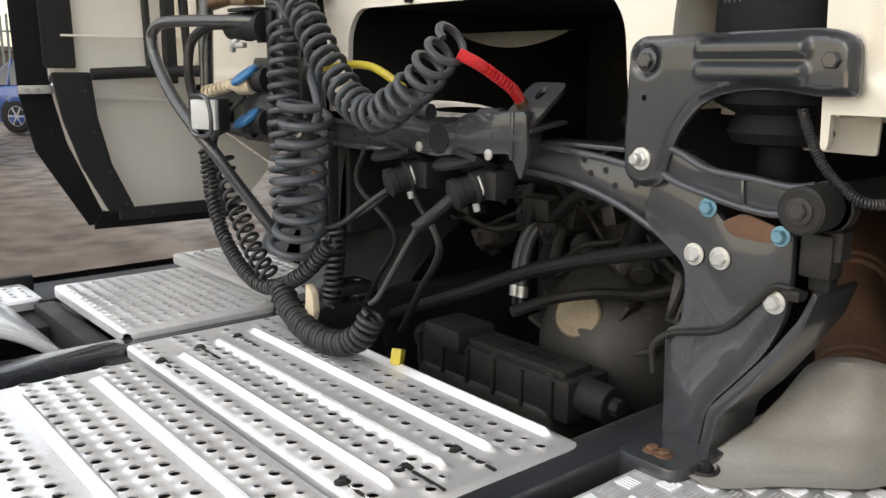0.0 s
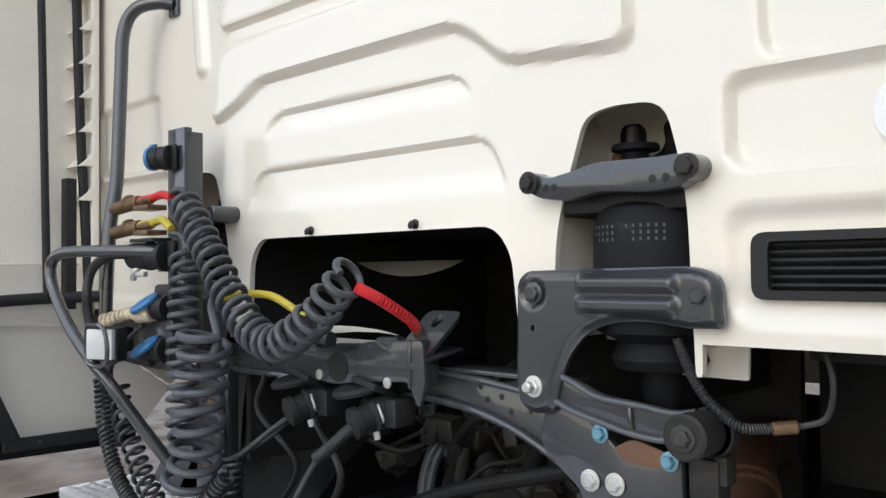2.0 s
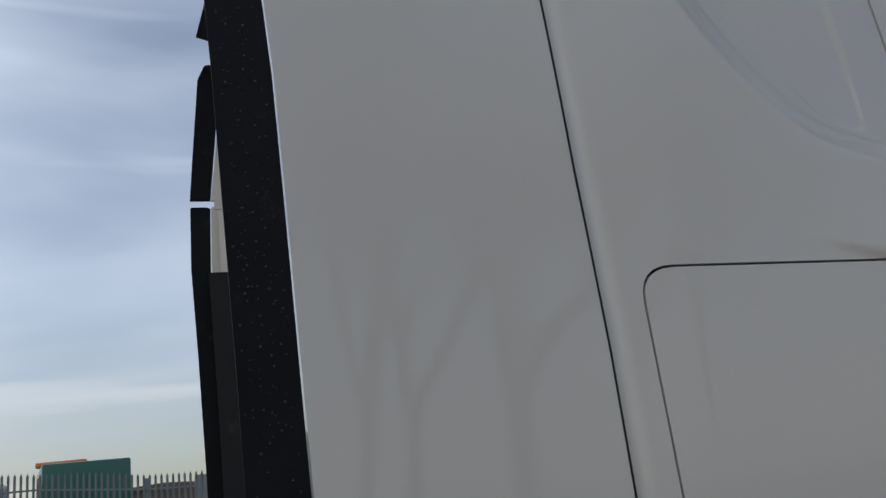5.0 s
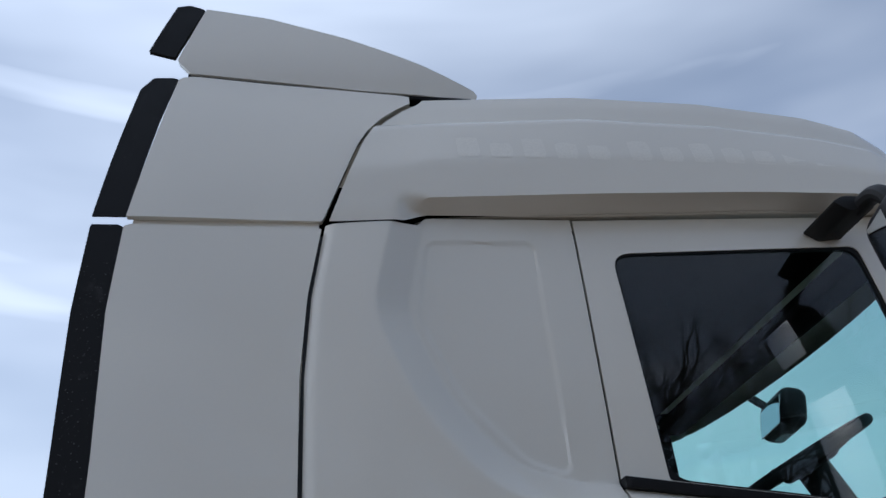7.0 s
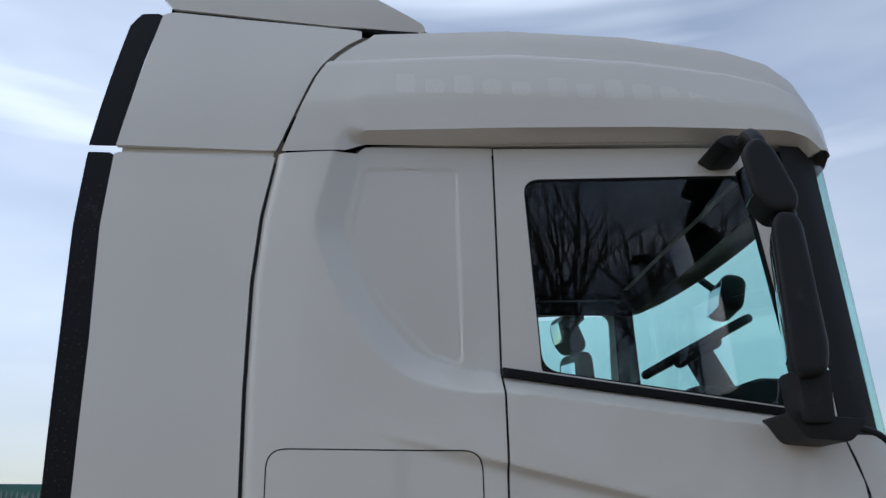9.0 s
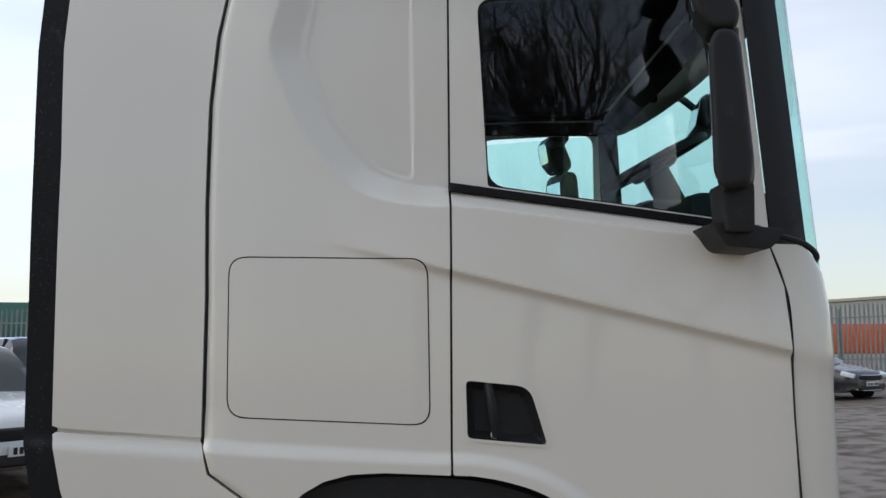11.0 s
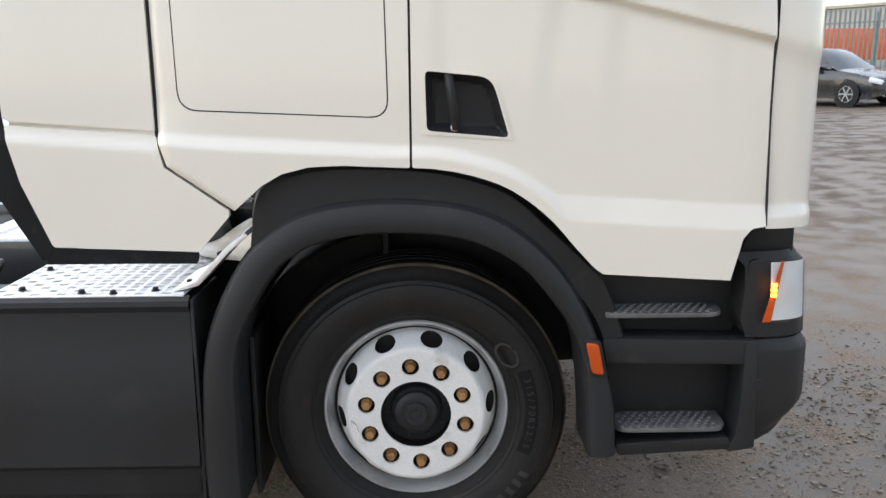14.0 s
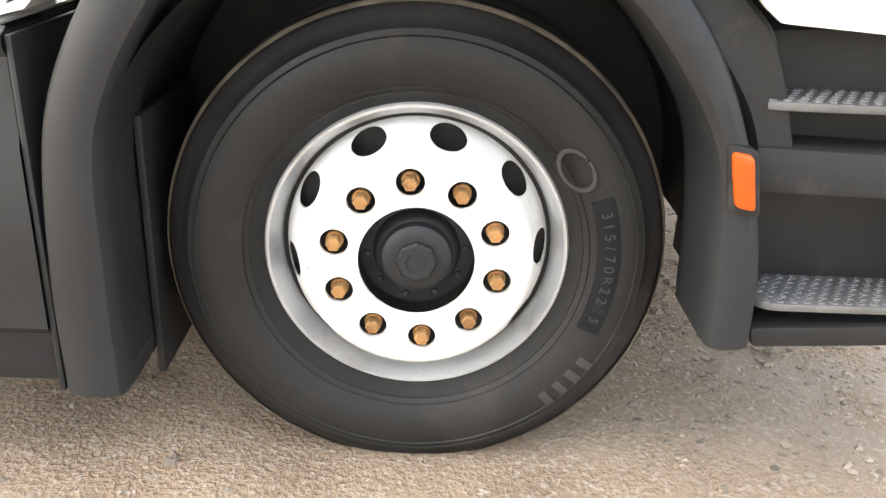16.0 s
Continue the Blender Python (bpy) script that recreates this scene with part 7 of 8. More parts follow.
part("coil", coil([(-1.0, 0.228, 1.405), (-1.0, 0.245, 1.334), (-1.0, 0.252, 1.277), (-1.0, 0.255, 1.212), (-1.0, 0.272, 1.15), (-1.0, 0.295, 1.10)], 8.5, 0.046, 0.0085, 9, 22), HOSE, h3)
part("hose_lead", pipe([(-0.955, 0.275, 1.47), (-0.975, 0.25, 1.448), (-0.99, 0.215, 1.425), (-0.995, 0.195, 1.39), (-1.0, 0.20, 1.36)], 0.0085, 10), HOSE, h3)
h4 = hose_thing("coiled_cable", "tightly coiled black electric cable", "cable")
part("coil", coil([(-0.98, 0.735, 1.27), (-0.985, 0.70, 1.16), (-0.99, 0.62, 1.06), (-1.0, 0.49, 1.005), (-1.0, 0.38, 1.005), (-0.995, 0.26, 1.06), (-0.98, 0.185, 1.13)], 62, 0.0135, 0.0042, 7, 12), CABLE, h4)
h5 = hose_thing("coiled_cable", "looser coiled black cable beside the lamp", "cable")
part("coil", coil([(-0.975, 0.655, 1.27), (-0.98, 0.61, 1.19), (-0.985, 0.55, 1.12), (-0.99, 0.48, 1.06), (-0.99, 0.42, 1.02)], 13, 0.020, 0.0048, 8, 18), CABLE, h5)
h6 = hose_thing("coiled_cable", "tight black coil lying over the walkway", "cable")
part("coil", coil([(-1.01, 0.335, 1.02), (-1.02, 0.285, 0.985), (-1.03, 0.19, 0.958), (-1.03, 0.09, 0.960), (-1.02, 0.03, 0.985), (-1.005, 0.005, 1.03)], 30, 0.0205, 0.0058, 8, 14), CABLE, h6)
part("cable_tail", pipe([(-1.0, 0.025, 1.045), (-0.99, 0.012, 1.06), (-0.975, -0.005, 1.10), (-0.955, -0.03, 1.16), (-0.945, -0.05, 1.195)], 0.006, 10), CABLE, h6)
part("cable_boot", join([pipe([(-0.95, -0.045, 1.19), (-0.925, -0.065, 1.215), (-0.895, -0.085, 1.245), (-0.875, -0.10, 1.255)], 0.012, 12)]), GREYP, h6)
h7 = hose_thing("coiled_cable", "short black coil hanging from a clip", "cable")
part("coil", coil([(-0.955, 0.205, 1.16), (-0.96, 0.20, 1.10), (-0.965, 0.205, 1.04), (-0.97, 0.215, 1.0)], 13, 0.0165, 0.0045, 7, 14), CABLE, h7)
part("cable_tail", pipe([(-0.95, 0.19, 1.165), (-0.935, 0.16, 1.19), (-0.91, 0.14, 1.215), (-0.88, 0.12, 1.24)], 0.006, 10), CABLE, h7)
part("cable_tail", pipe([(-0.955, 0.22, 1.155), (-0.935, 0.19, 1.17), (-0.90, 0.155, 1.20), (-0.87, 0.13, 1.235)], 0.005, 10), CABLE, h7)
part("hose_clip", join([prism(fillet([(0.235, 1.045), (0.21, 1.03), (0.205, 0.99), (0.215, 0.965), (0.235, 0.96), (0.24, 0.99)], 0.008), "x", -1.01, -0.995, 0.003)]), IVORY, h7, "pale cracked rubber clip")

# valve shelf on the beam
shelf = part("valve_shelf", join([prism(fillet([(0.165, 1.345), (0.15, 1.385), (0.09, 1.392), (0.05, 1.372), (-0.02, 1.368), (-0.06, 1.375), (-0.085, 1.392), (-0.14, 1.398), (-0.235, 1.402), (-0.24, 1.33), (-0.225, 1.285), (-0.20, 1.33), (-0.10, 1.322), (0.0, 1.31), (0.145, 1.322)], 0.012), "x", -0.872, -0.862, 0.003), box((-0.82, -0.06, 1.375), (0.09, 0.36, 0.008), 0.003, (0, -8, 0)), box((-0.84, -0.205, 1.36), (0.07, 0.008, 0.08), 0.003)]), FRAME, truck, "dark grey bracket for the couplings")
part("shelf_hole", lathe([(0.028, 0), (0.0005, 0.001)], (-0.8735, -0.015, 1.343), (-1, 0, 0), 20), BLACK, shelf)
for y_ in (0.095, -0.10):
    part("shelf_tube", cyl((-0.845, y_, 1.385), (-0.845, y_ - 0.055, 1.388), 0.016), FRAME, shelf)
flange_p = fillet([(-0.875, -0.232), (-0.875, -0.150), (-0.775, -0.155), (-0.775, -0.237)], 0.014)
fl3 = sheet(flange_p, [circle_poly((-0.795, -0.195), 0.011, 16, 1.2, 0.9), circle_poly((-0.845, -0.172), 0.009, 16), circle_poly((-0.84, -0.212), 0.009, 16)], 0.005, lambda u, v: (u, v, 1.408 + 0.85 * (u + 0.82)), lambda u, v: (u, v, 1.399 + 0.85 * (u + 0.82)))
part("shelf_flange", fl3, FRAME, shelf, "angled flange with holes")
fl4 = sheet([(a, b + 0.36) for a, b in flange_p], [circle_poly((-0.795, 0.165), 0.010, 16, 1.2, 0.9)], 0.006, lambda u, v: (u, v, 1.400 + 0.6 * (u + 0.82)), lambda u, v: (u, v, 1.391 + 0.6 * (u + 0.82)))
part("shelf_flange", fl4, FRAME, shelf)
for y_, z_ in ((0.075, 1.275), (-0.115, 1.275)):
    v_ = part("parking_coupling", join([lathe([(0.020, -0.01), (0.030, 0.0), (0.030, 0.035), (0.024, 0.04), (0.024, 0.06), (0.028, 0.062), (0.028, 0.075), (0.018, 0.08)], (-0.835, y_, z_), (-1, 0.35, -0.35), 24), box((-0.84, y_ - 0.03, z_ - 0.005), (0.05, 0.03, 0.05), 0.006), box((-0.85, y_ + 0.02, z_ + 0.035), (0.07, 0.07, 0.012), 0.004, (10, 20, 0)), lathe([(0.05, 0), (0.052, 0.006), (0.046, 0.012), (0.03, 0.012)], (-0.865, y_ + 0.045, z_ + 0.028), (-0.2, 0.1, 1), 26)]), BLACK, truck, "black coupling socket with wire lever")
    part("coupling_wire", join([pipe([(-0.868, y_ - 0.01, z_ - 0.005), (-0.882, y_ - 0.02, z_ + 0.012), (-0.884, y_ - 0.035, z_ - 0.01), (-0.87, y_ - 0.02, z_ - 0.02)], 0.0022, 6)]), ZINC, v_)
    part("coupling_screw", lathe([(0.0095, 0), (0.0095, 0.003), (0.0005, 0.004)], (-0.872, y_ - 0.035, z_ + 0.05), (-1, 0, 0), 14), ZINC, v_)
    part("wire_tip", join([lathe([(0.006, 0), (0.007, 0.004), (0.006, 0.014), (0.0005, 0.016)], (-0.862, y_ + 0.008, z_ - 0.04), (0.1, -0.2, -1), 12)]), LENS, v_, "pale plastic tip")
r5 = np.random.default_rng(21)
for k in range(2):
    y0 = r5.uniform(0.1, 0.35)
    part("service_line", pipe([(-0.82, y0, 1.30), (-0.83 + r5.uniform(-0.03, 0.03), y0 + r5.uniform(-0.05, 0.05), 1.22), (-0.80, y0 + r5.uniform(-0.1, 0.1), 1.12), (-0.76, y0 + r5.uniform(-0.15, 0.15), 1.0), (-0.74, y0 + r5.uniform(-0.15, 0.15), 0.88)], r5.choice([0.006, 0.008, 0.011]), 8), CABLE, truck)
part("yellow_tag", box((-0.97, -0.02, 0.95), (0.025, 0.02, 0.03), 0.003, (0, 20, 30)), YELLOW, truck, "small yellow tag")

# ---- inside of the far side fairing: poles and struts ----
fi = part("fairing_lining", join([flipped(side_panel([(-1.17, 1.44), (-0.83, 1.44), (-0.83, 2.85), (-1.19, 2.85)], (), 0.05, 0.006, lambda u, v: fair_y(u, v) + 0.030))]), INNER, truck, "plain cream inside of the fairing")
part("fairing_ledge", box((-0.98, 1.19, 1.545), (0.36, 0.012, 0.006), 0.002), INNER, fi)
for k in range(12):
    part("fairing_rib", prism([(-0.875, 1.72 + 0.095 * k), (-0.835, 1.72 + 0.095 * k), (-0.835, 1.76 + 0.095 * k)], "y", 1.10, 1.20, 0.003), INNER, fi)
part("fairing_post", box((-0.83, 1.16, 2.2), (0.02, 0.12, 1.5), 0.004), INNER, fi)
for pts, r_, nm in (([(-0.975, 1.13, 2.60), (-0.950, 1.13, 1.46)], 0.0105, "strut_pole"), ([(-0.880, 1.13, 2.64), (-0.868, 1.12, 2.0), (-0.84, 1.12, 1.45)], 0.013, "strut_pole"), ([(-1.10, 1.15, 1.445), (-0.95, 1.14, 1.452), (-0.80, 1.08, 1.455)], 0.016, "strut_bar"), ([(-1.13, 1.15, 2.592), (-1.0, 1.14, 2.602), (-0.87, 1.12, 2.61)], 0.013, "strut_bar")):
    part(nm, pipe(pts, r_, 14), BLACK, truck, "black steel fairing strut")
part("strut_pole", box((-0.892, 1.13, 1.60), (0.03, 0.035, 0.36), 0.004), BLACK, truck)
part("fairing_arm", join([box((-0.945, 1.12, 2.997), (0.25, 0.014, 0.052), 0.006), lathe([(0.026, 0), (0.026, 0.016), (0.016, 0.017), (0.013, 0.012), (0.0005, 0.012)], (-1.068, 1.126, 2.997), (0, -1, 0), 24)]), BLACK, truck, "flat black fairing stay")
part("washer_hose", join([pipe([(-0.73, 1.13, 3.15), (-0.80, 1.13, 2.90), (-0.87, 1.13, 2.68), (-0.872, 1.12, 2.62)], 0.009, 10), pipe([(-0.88, 1.11, 2.62), (-0.85, 1.06, 2.58), (-0.83, 1.03, 2.50), (-0.86, 1.08, 2.43), (-0.875, 1.12, 2.40)], 0.008, 8), pipe([(-0.875, 1.12, 2.63), (-0.85, 1.0, 2.66), (-0.82, 0.92, 2.72)], 0.016, 10), lathe([(0.02, 0), (0.02, 0.03), (0.014, 0.03)], (-0.873, 1.122, 2.39), (0, 0, 1), 14)]), BLACK, truck, "black hinge and washer hose")
stripb = [(-1.195, 1.45), (-1.175, 1.33), (-1.135, 1.20), (-1.07, 1.07), (-1.0, 1.075), (-1.055, 1.20), (-1.085, 1.33), (-1.095, 1.45)]
part("rubber_clamp_strip", flipped(side_panel(stripb, (), 0.008, 0.012, lambda u, v: -1.185 + 0 * u)), BLACK, truck, "black clamp strip with screws")
part("rubber_clamp_strip", flipped(side_panel([(-1.205, 1.46), (-1.125, 1.46), (-1.135, 2.0), (-1.155, 2.58), (-1.235, 2.58), (-1.215, 2.0)], (), 0.012, 0.012, lambda u, v: side_y(v) + 0.045)), BLACK, truck)
part("rubber_clamp_strip", box((-0.86, 1.19, 1.058), (0.36, 0.015, 0.035), 0.004), BLACK, truck)
for x_, z_ in ((-1.11, 1.40), (-1.095, 1.29), (-1.06, 1.18), (-1.02, 1.09), (-0.95, 1.06), (-0.78, 1.06)):
    part("strip_screw", hexbolt((x_, 1.176, z_), (0, -1, 0), 0.006, 0.005, False), GRIME, truck)
part("edge_splice", join([box((-1.20, 1.225, 1.405), (0.13, 0.01, 0.022), 0.003), hexbolt((-1.155, 1.20, 1.408), (0, -1, 0), 0.008, 0.006)]), ZINC, truck)

# white mudguard and flap behind the walkway
wg = lambda U, V: (-1.62 + 0.32 * np.cos(np.radians(2 + 158 * U)), 0.55 + 0.60 * V, 0.66 + 0.34 * np.sin(np.radians(2 + 158 * U)) - 0.02 * np.abs(2 * V - 1) ** 4)
part("mudguard", grid_surface(wg, np.linspace(0, 1, 26), np.linspace(0, 1, 14)), WHITEG, truck, "white curved mudguard")
part("mudguard_rim", pipe([(-1.62 + 0.32 * math.cos(radians(a)), 0.55, 0.64 + 0.345 * math.sin(radians(a))) for a in range(6, 161, 14)], 0.012, 10), WHITEG, truck)
part("mudguard_lamp", box((-1.60, 0.545, 0.80), (0.18, 0.02, 0.10), 0.01), BLACK, truck)
part("battery_box", join([box((-1.30, 1.0, 0.80), (0.40, 0.36, 0.16), 0.012), box((-1.44, 1.16, 0.90), (0.3, 0.03, 0.06), 0.008)]), BLACK, truck)
part("pipe_run", join([pipe([(-1.35, 0.40, 0.80), (-1.36, 0.5, 0.82), (-1.35, 0.62, 0.84)], 0.02), pipe([(-1.33, 0.40, 0.84), (-1.30, 0.5, 0.87), (-1.32, 0.6, 0.84)], 0.014)]), BRASS, truck)
# fuel line cluster seen behind the right skirt
for k in range(5):
    part("service_line", pipe([(-1.42 - 0.02 * k, -0.95 + 0.03 * k, 0.84), (-1.50, -0.9 + 0.04 * k, 0.86 + 0.01 * k), (-1.62, -0.84 + 0.05 * k, 0.84), (-1.75, -0.8 + 0.05 * k, 0.80)], 0.012 + 0.002 * (k % 3), 10), CABLE, truck)
part("fuel_cap", lathe([(0.05, 0), (0.055, 0.01), (0.05, 0.025), (0.03, 0.03), (0.0005, 0.028)], (-1.50, -1.02, 0.86), (0, 0, 1), 24), BLACK, truck)

# ---- the yard round the truck ----
def palisade(x0, x1, y, h, pitch=0.155):
    f = thing("palisade_fence", (0, y, 0), "galvanised steel palisade fence round the yard", "fence")
    pale = grab_pale(h)
    me = None
    for k in range(int((x1 - x0) / pitch)):
        if me is None:
            ob = part("pale", pale, GALV, f)
            me = ob.data
        else:
            ob = new("pale", me)
            ob.parent = f
        ob.location = (x0 + k * pitch, 0, ground_z(x0 + k * pitch, y) - (0.01 + 0.03 * math.sin(k * 0.37)))
    for z in (0.45, h - 0.5):
        for xa in np.arange(x0, x1 - 0.1, 2.75):
            za, zb = ground_z(xa, y), ground_z(xa + 2.75, y)
            part("rail", box((xa + 1.375, 0.05, z + (za + zb) / 2), (2.76, 0.05, 0.05), 0.004, (0, -math.degrees(math.atan2(zb - za, 2.75)), 0)), GALV, f)
    for k in range(int((x1 - x0) / 2.75) + 1):
        part("post", box((x0 + 2.75 * k, 0.12, h / 2 - 0.1 + ground_z(x0 + 2.75 * k, y)), (0.1, 0.06, h - 0.2), 0.006), GALV, f)
    return f


def grab_pale(h):
    prof = [(-0.033, 0), (-0.014, 0.012), (-0.007, 0.0), (0.007, 0.0), (0.014, 0.012), (0.033, 0)]
    vs = [(x, y, z) for z in (0.02, h - 0.12) for x, y in prof] + [(x * 0.25, y, h - 0.02 - abs(x) * 1.5) for x, y in prof]
    fs = [[i * 6 + j, i * 6 + j + 1, i * 6 + j + 7, i * 6 + j + 6] for i in range(2) for j in range(5)]
    v = np.array(vs)
    return np.r_[v, v + (0, 0.003, 0)], fs + [[q + 18 for q in f[::-1]] for f in fs]


palisade(-19.0, 24.0, 23.5, 2.72)


def paint(name, col, rough=0.25):
    return pbr(name, col, rough, var=0.04, bump=0.0, coat=0.6, dirt=(0.25, 0.22, 0.19), dscale=4, damount=0.1)


PLATEM = pbr("number_plate", (0.72, 0.72, 0.70), 0.4, var=0.05, bump=0.0)


def car(at, yaw, body, label, L=4.6, W=1.82, H=1.46, hatch=False, grille_chrome=True):
    """A parked car, nose along +x of its own frame: shell, glasshouse, wheels, lamps."""
    at = (at[0], at[1], float(ground_z(at[0], at[1])))
    c = thing("parked_car", at, label, "car", "parked cars")
    c.matrix_world = Matrix.Translation(at) @ Matrix.Rotation(radians(yaw), 4, "Z")
    hx = L / 2
    side = [(-hx, 0.50), (-hx + 0.03, 0.30), (-hx + 0.35, 0.22), (hx - 0.35, 0.20), (hx - 0.04, 0.28), (hx, 0.45), (hx - 0.03, 0.62), (hx - 0.22, 0.74), (hx - 0.75, 0.88), (hx - 1.20, 0.965), (0.30, 1.00), (-hx + 0.6, 1.02), (-hx + 0.10, 0.98), (-hx + 0.02, 0.85)]
    xs = np.linspace(-hx, hx, 44)
    top = np.interp(xs, [-hx, -hx + 0.05, -hx + 0.5, 0.0, hx - 1.2, hx - 0.7, hx - 0.2, hx - 0.05, hx], [0.62, 0.92, 0.99, 0.98, 0.95, 0.87, 0.75, 0.66, 0.52])
    bot = np.interp(xs, [-hx, -hx + 0.3, hx - 0.3, hx], [0.42, 0.20, 0.20, 0.34])
    wid = W / 2 * np.interp(xs, [-hx, -hx + 0.12, -hx + 0.7, hx - 0.9, hx - 0.2, hx], [0.72, 0.90, 1.0, 1.0, 0.88, 0.62])
    rows = [(1.0, 0.0, -1), (0.985, 0.35, 1), (1.0, 0.62, 1), (0.97, 0.86, 1), (0.90, 0.97, 1), (0.6, 1.02, 1), (0.0, 1.04, 1)]
    vs = []
    for x, t, b, w in zip(xs, top, bot, wid):
        ring = [(x, w * k, b + (t - b) * f) for k, f, _ in rows]
        ring = ring + [(x, -y, z) for x, y, z in ring[-2::-1]]
        vs += ring
    n = 2 * len(rows) - 1
    wx = (hx - 0.88, -hx + 0.85)
    fs = []
    for i in range(len(xs) - 1):
        for j in range(n - 1):
            fs.append([i * n + j, i * n + j + 1, (i + 1) * n + j + 1, (i + 1) * n + j])
        fs.append([i * n + n - 1, i * n, (i + 1) * n, (i + 1) * n + n - 1])
    fs += [list(range(n)), list(range((len(xs) - 1) * n, len(xs) * n))[::-1]]
    part("body", (np.array(vs), fs), body, c)
    tail = -hx + (0.12 if hatch else 0.55)
    g = [(hx - 1.25, 0.95, 0.84), (0.42, H - 0.06, 0.66), (0.0, H, 0.63), (-0.9, H - 0.03, 0.63), (tail + 0.45, H - 0.16, 0.64), (tail, 1.0, 0.80)]
    g = smooth_path([(x, z, w) for x, z, w in g], 5)
    lower = lambda x: 0.97
    gv = []
    for x, z, w in g:
        w = w * W / 1.82
        wb = 0.85 * W / 1.82
        zl = min(0.97, z)
        gv += [(x, wb, zl - 0.01), (x, (w + wb) / 2 + 0.03, (zl + z) / 2), (x, w, z - 0.03), (x, w - 0.12, z), (x, 0, z + 0.012), (x, -w + 0.12, z), (x, -w, z - 0.03), (x, -(w + wb) / 2 - 0.03, (zl + z) / 2), (x, -wb, zl - 0.01)]
    roof_f = [[i * 9 + j, i * 9 + j + 1, (i + 1) * 9 + j + 1, (i + 1) * 9 + j] for i in range(6, len(g) - 7) for j in (2, 3, 4, 5)]
    glass_f = [[i * 9 + j, i * 9 + j + 1, (i + 1) * 9 + j + 1, (i + 1) * 9 + j] for i in range(len(g) - 1) for j in range(8) if not (6 <= i < len(g) - 7 and j in (2, 3, 4, 5))]
    part("roof", (np.array(gv), roof_f), body, c)
    part("glasshouse", (np.array(gv) * (1, 0.995, 1), glass_f), CARDARK, c, "dark reflecting windows")
    for k in (2, 7, 13, 19):
        if k < len(g):
            for sg in (1, -1):
                x, z, w = g[k]
                w = w * W / 1.82
                part("pillar", pipe([(x - 0.02, sg * 0.86 * W / 1.82, 0.96), (x - 0.06, sg * (w + 0.005), z - 0.03)], 0.025, 6, 4), body if k in (2, 19) else BLACK, c)
    for x in wx:
        for sg in (1, -1):
            wl_p = part("wheel", lathe([(0.20, -0.11), (0.31, -0.11), (0.325, -0.08), (0.325, 0.08), (0.31, 0.105), (0.22, 0.11), (0.21, 0.085)], (x, sg * (W / 2 - 0.10), 0.325), (0, sg, 0), 36), TYRE, c)
            part("rim", join([lathe([(0.215, 0.06), (0.205, 0.10), (0.195, 0.10), (0.19, 0.05), (0.02, 0.05)], (x, sg * (W / 2 - 0.10), 0.325), (0, sg, 0), 30)] + [box((x + 0.10 * math.cos(a), sg * (W / 2 - 0.01), 0.325 + 0.10 * math.sin(a)), (0.20, 0.02, 0.035), 0.006, (0, -math.degrees(a), 0)) for a in np.linspace(0, 2 * math.pi, 7)[:-1]]), RIM, wl_p)
            part("wheel_arch", lathe([(0.325, 0.0), (0.375, 0.0), (0.375, 0.012), (0.325, 0.012)], (x, sg * (W / 2 - 0.02), 0.335), (0, sg, 0), 30), BLACK, c)
    for sg in (1, -1):
        part("headlamp", rounded_block((hx - 0.22, sg * (W / 2 - 0.27), 0.665), (0.34, 0.34, 0.13), (0, 14, -sg * 28), 0.04), HEAD, c, "clear headlamp")
        part("door_mirror", rounded_block((0.62, sg * (W / 2 + 0.06), 1.0), (0.12, 0.20, 0.13), (0, 0, sg * 10), 0.04), body, c)
        part("fog_lamp", rounded_block((hx - 0.10, sg * (W / 2 - 0.38), 0.36), (0.1, 0.20, 0.09), (0, 0, -sg * 20), 0.03), BLACK, c)
        part("door_handle", rounded_block((-0.15, sg * (W / 2 + 0.005), 0.80), (0.18, 0.03, 0.03), (0, 0, 0), 0.01), body, c)
    part("grille", rounded_block((hx - 0.03, 0, 0.58), (0.07, 0.85, 0.16), (0, 8, 0), 0.03), BLACK, c)
    if grille_chrome:
        part("chrome_bar", join([pipe([(hx - 0.02, -0.42, 0.655), (hx + 0.012, 0, 0.65), (hx - 0.02, 0.42, 0.655)], 0.012, 8), pipe([(hx - 0.12, -0.60, 0.30), (hx - 0.01, -0.35, 0.27), (hx + 0.0, 0.35, 0.27), (hx - 0.12, 0.60, 0.30)], 0.012, 8)]), CHROME, c)
    part("lower_grille", rounded_block((hx - 0.03, 0, 0.34), (0.08, 1.0, 0.14), (0, -6, 0), 0.03), BLACK, c)
    part("number_plate", box((hx + 0.012, 0, 0.43), (0.012, 0.52, 0.11), 0.003), PLATEM, c)
    part("plate_bars", join([box((hx + 0.0195, -0.19 + 0.062 * k + (0.03 if k > 3 else 0), 0.43), (0.003, 0.04, 0.07), 0) for k in range(7)]), BLACK, c)
    return c


CARDARK = pbr("car_window", (0.015, 0.018, 0.020), 0.05, var=0.05, bump=0.0, coat=0.6)
car((0.75, 15.3, 0), -100, paint("violet_blue_paint", (0.022, 0.026, 0.16)), "shiny violet-blue saloon car parked on mud", 4.85, 1.85, 1.48)
car((4.35, 17.6, 0), -52, paint("royal_blue_paint", (0.03, 0.075, 0.26)), "royal blue family car parked by the fence", 4.4, 1.79, 1.63, True, False)
car((-2.0, 16.6, 0), -92, paint("steel_blue_paint", (0.14, 0.19, 0.30)), "steel blue hatchback parked facing the yard", 4.2, 1.76, 1.48, True, False)
car((10.9, 20.4, 0), -62, paint("black_car_paint", (0.010, 0.011, 0.013)), "shiny black saloon car with chrome trim", 4.83, 1.86, 1.49)
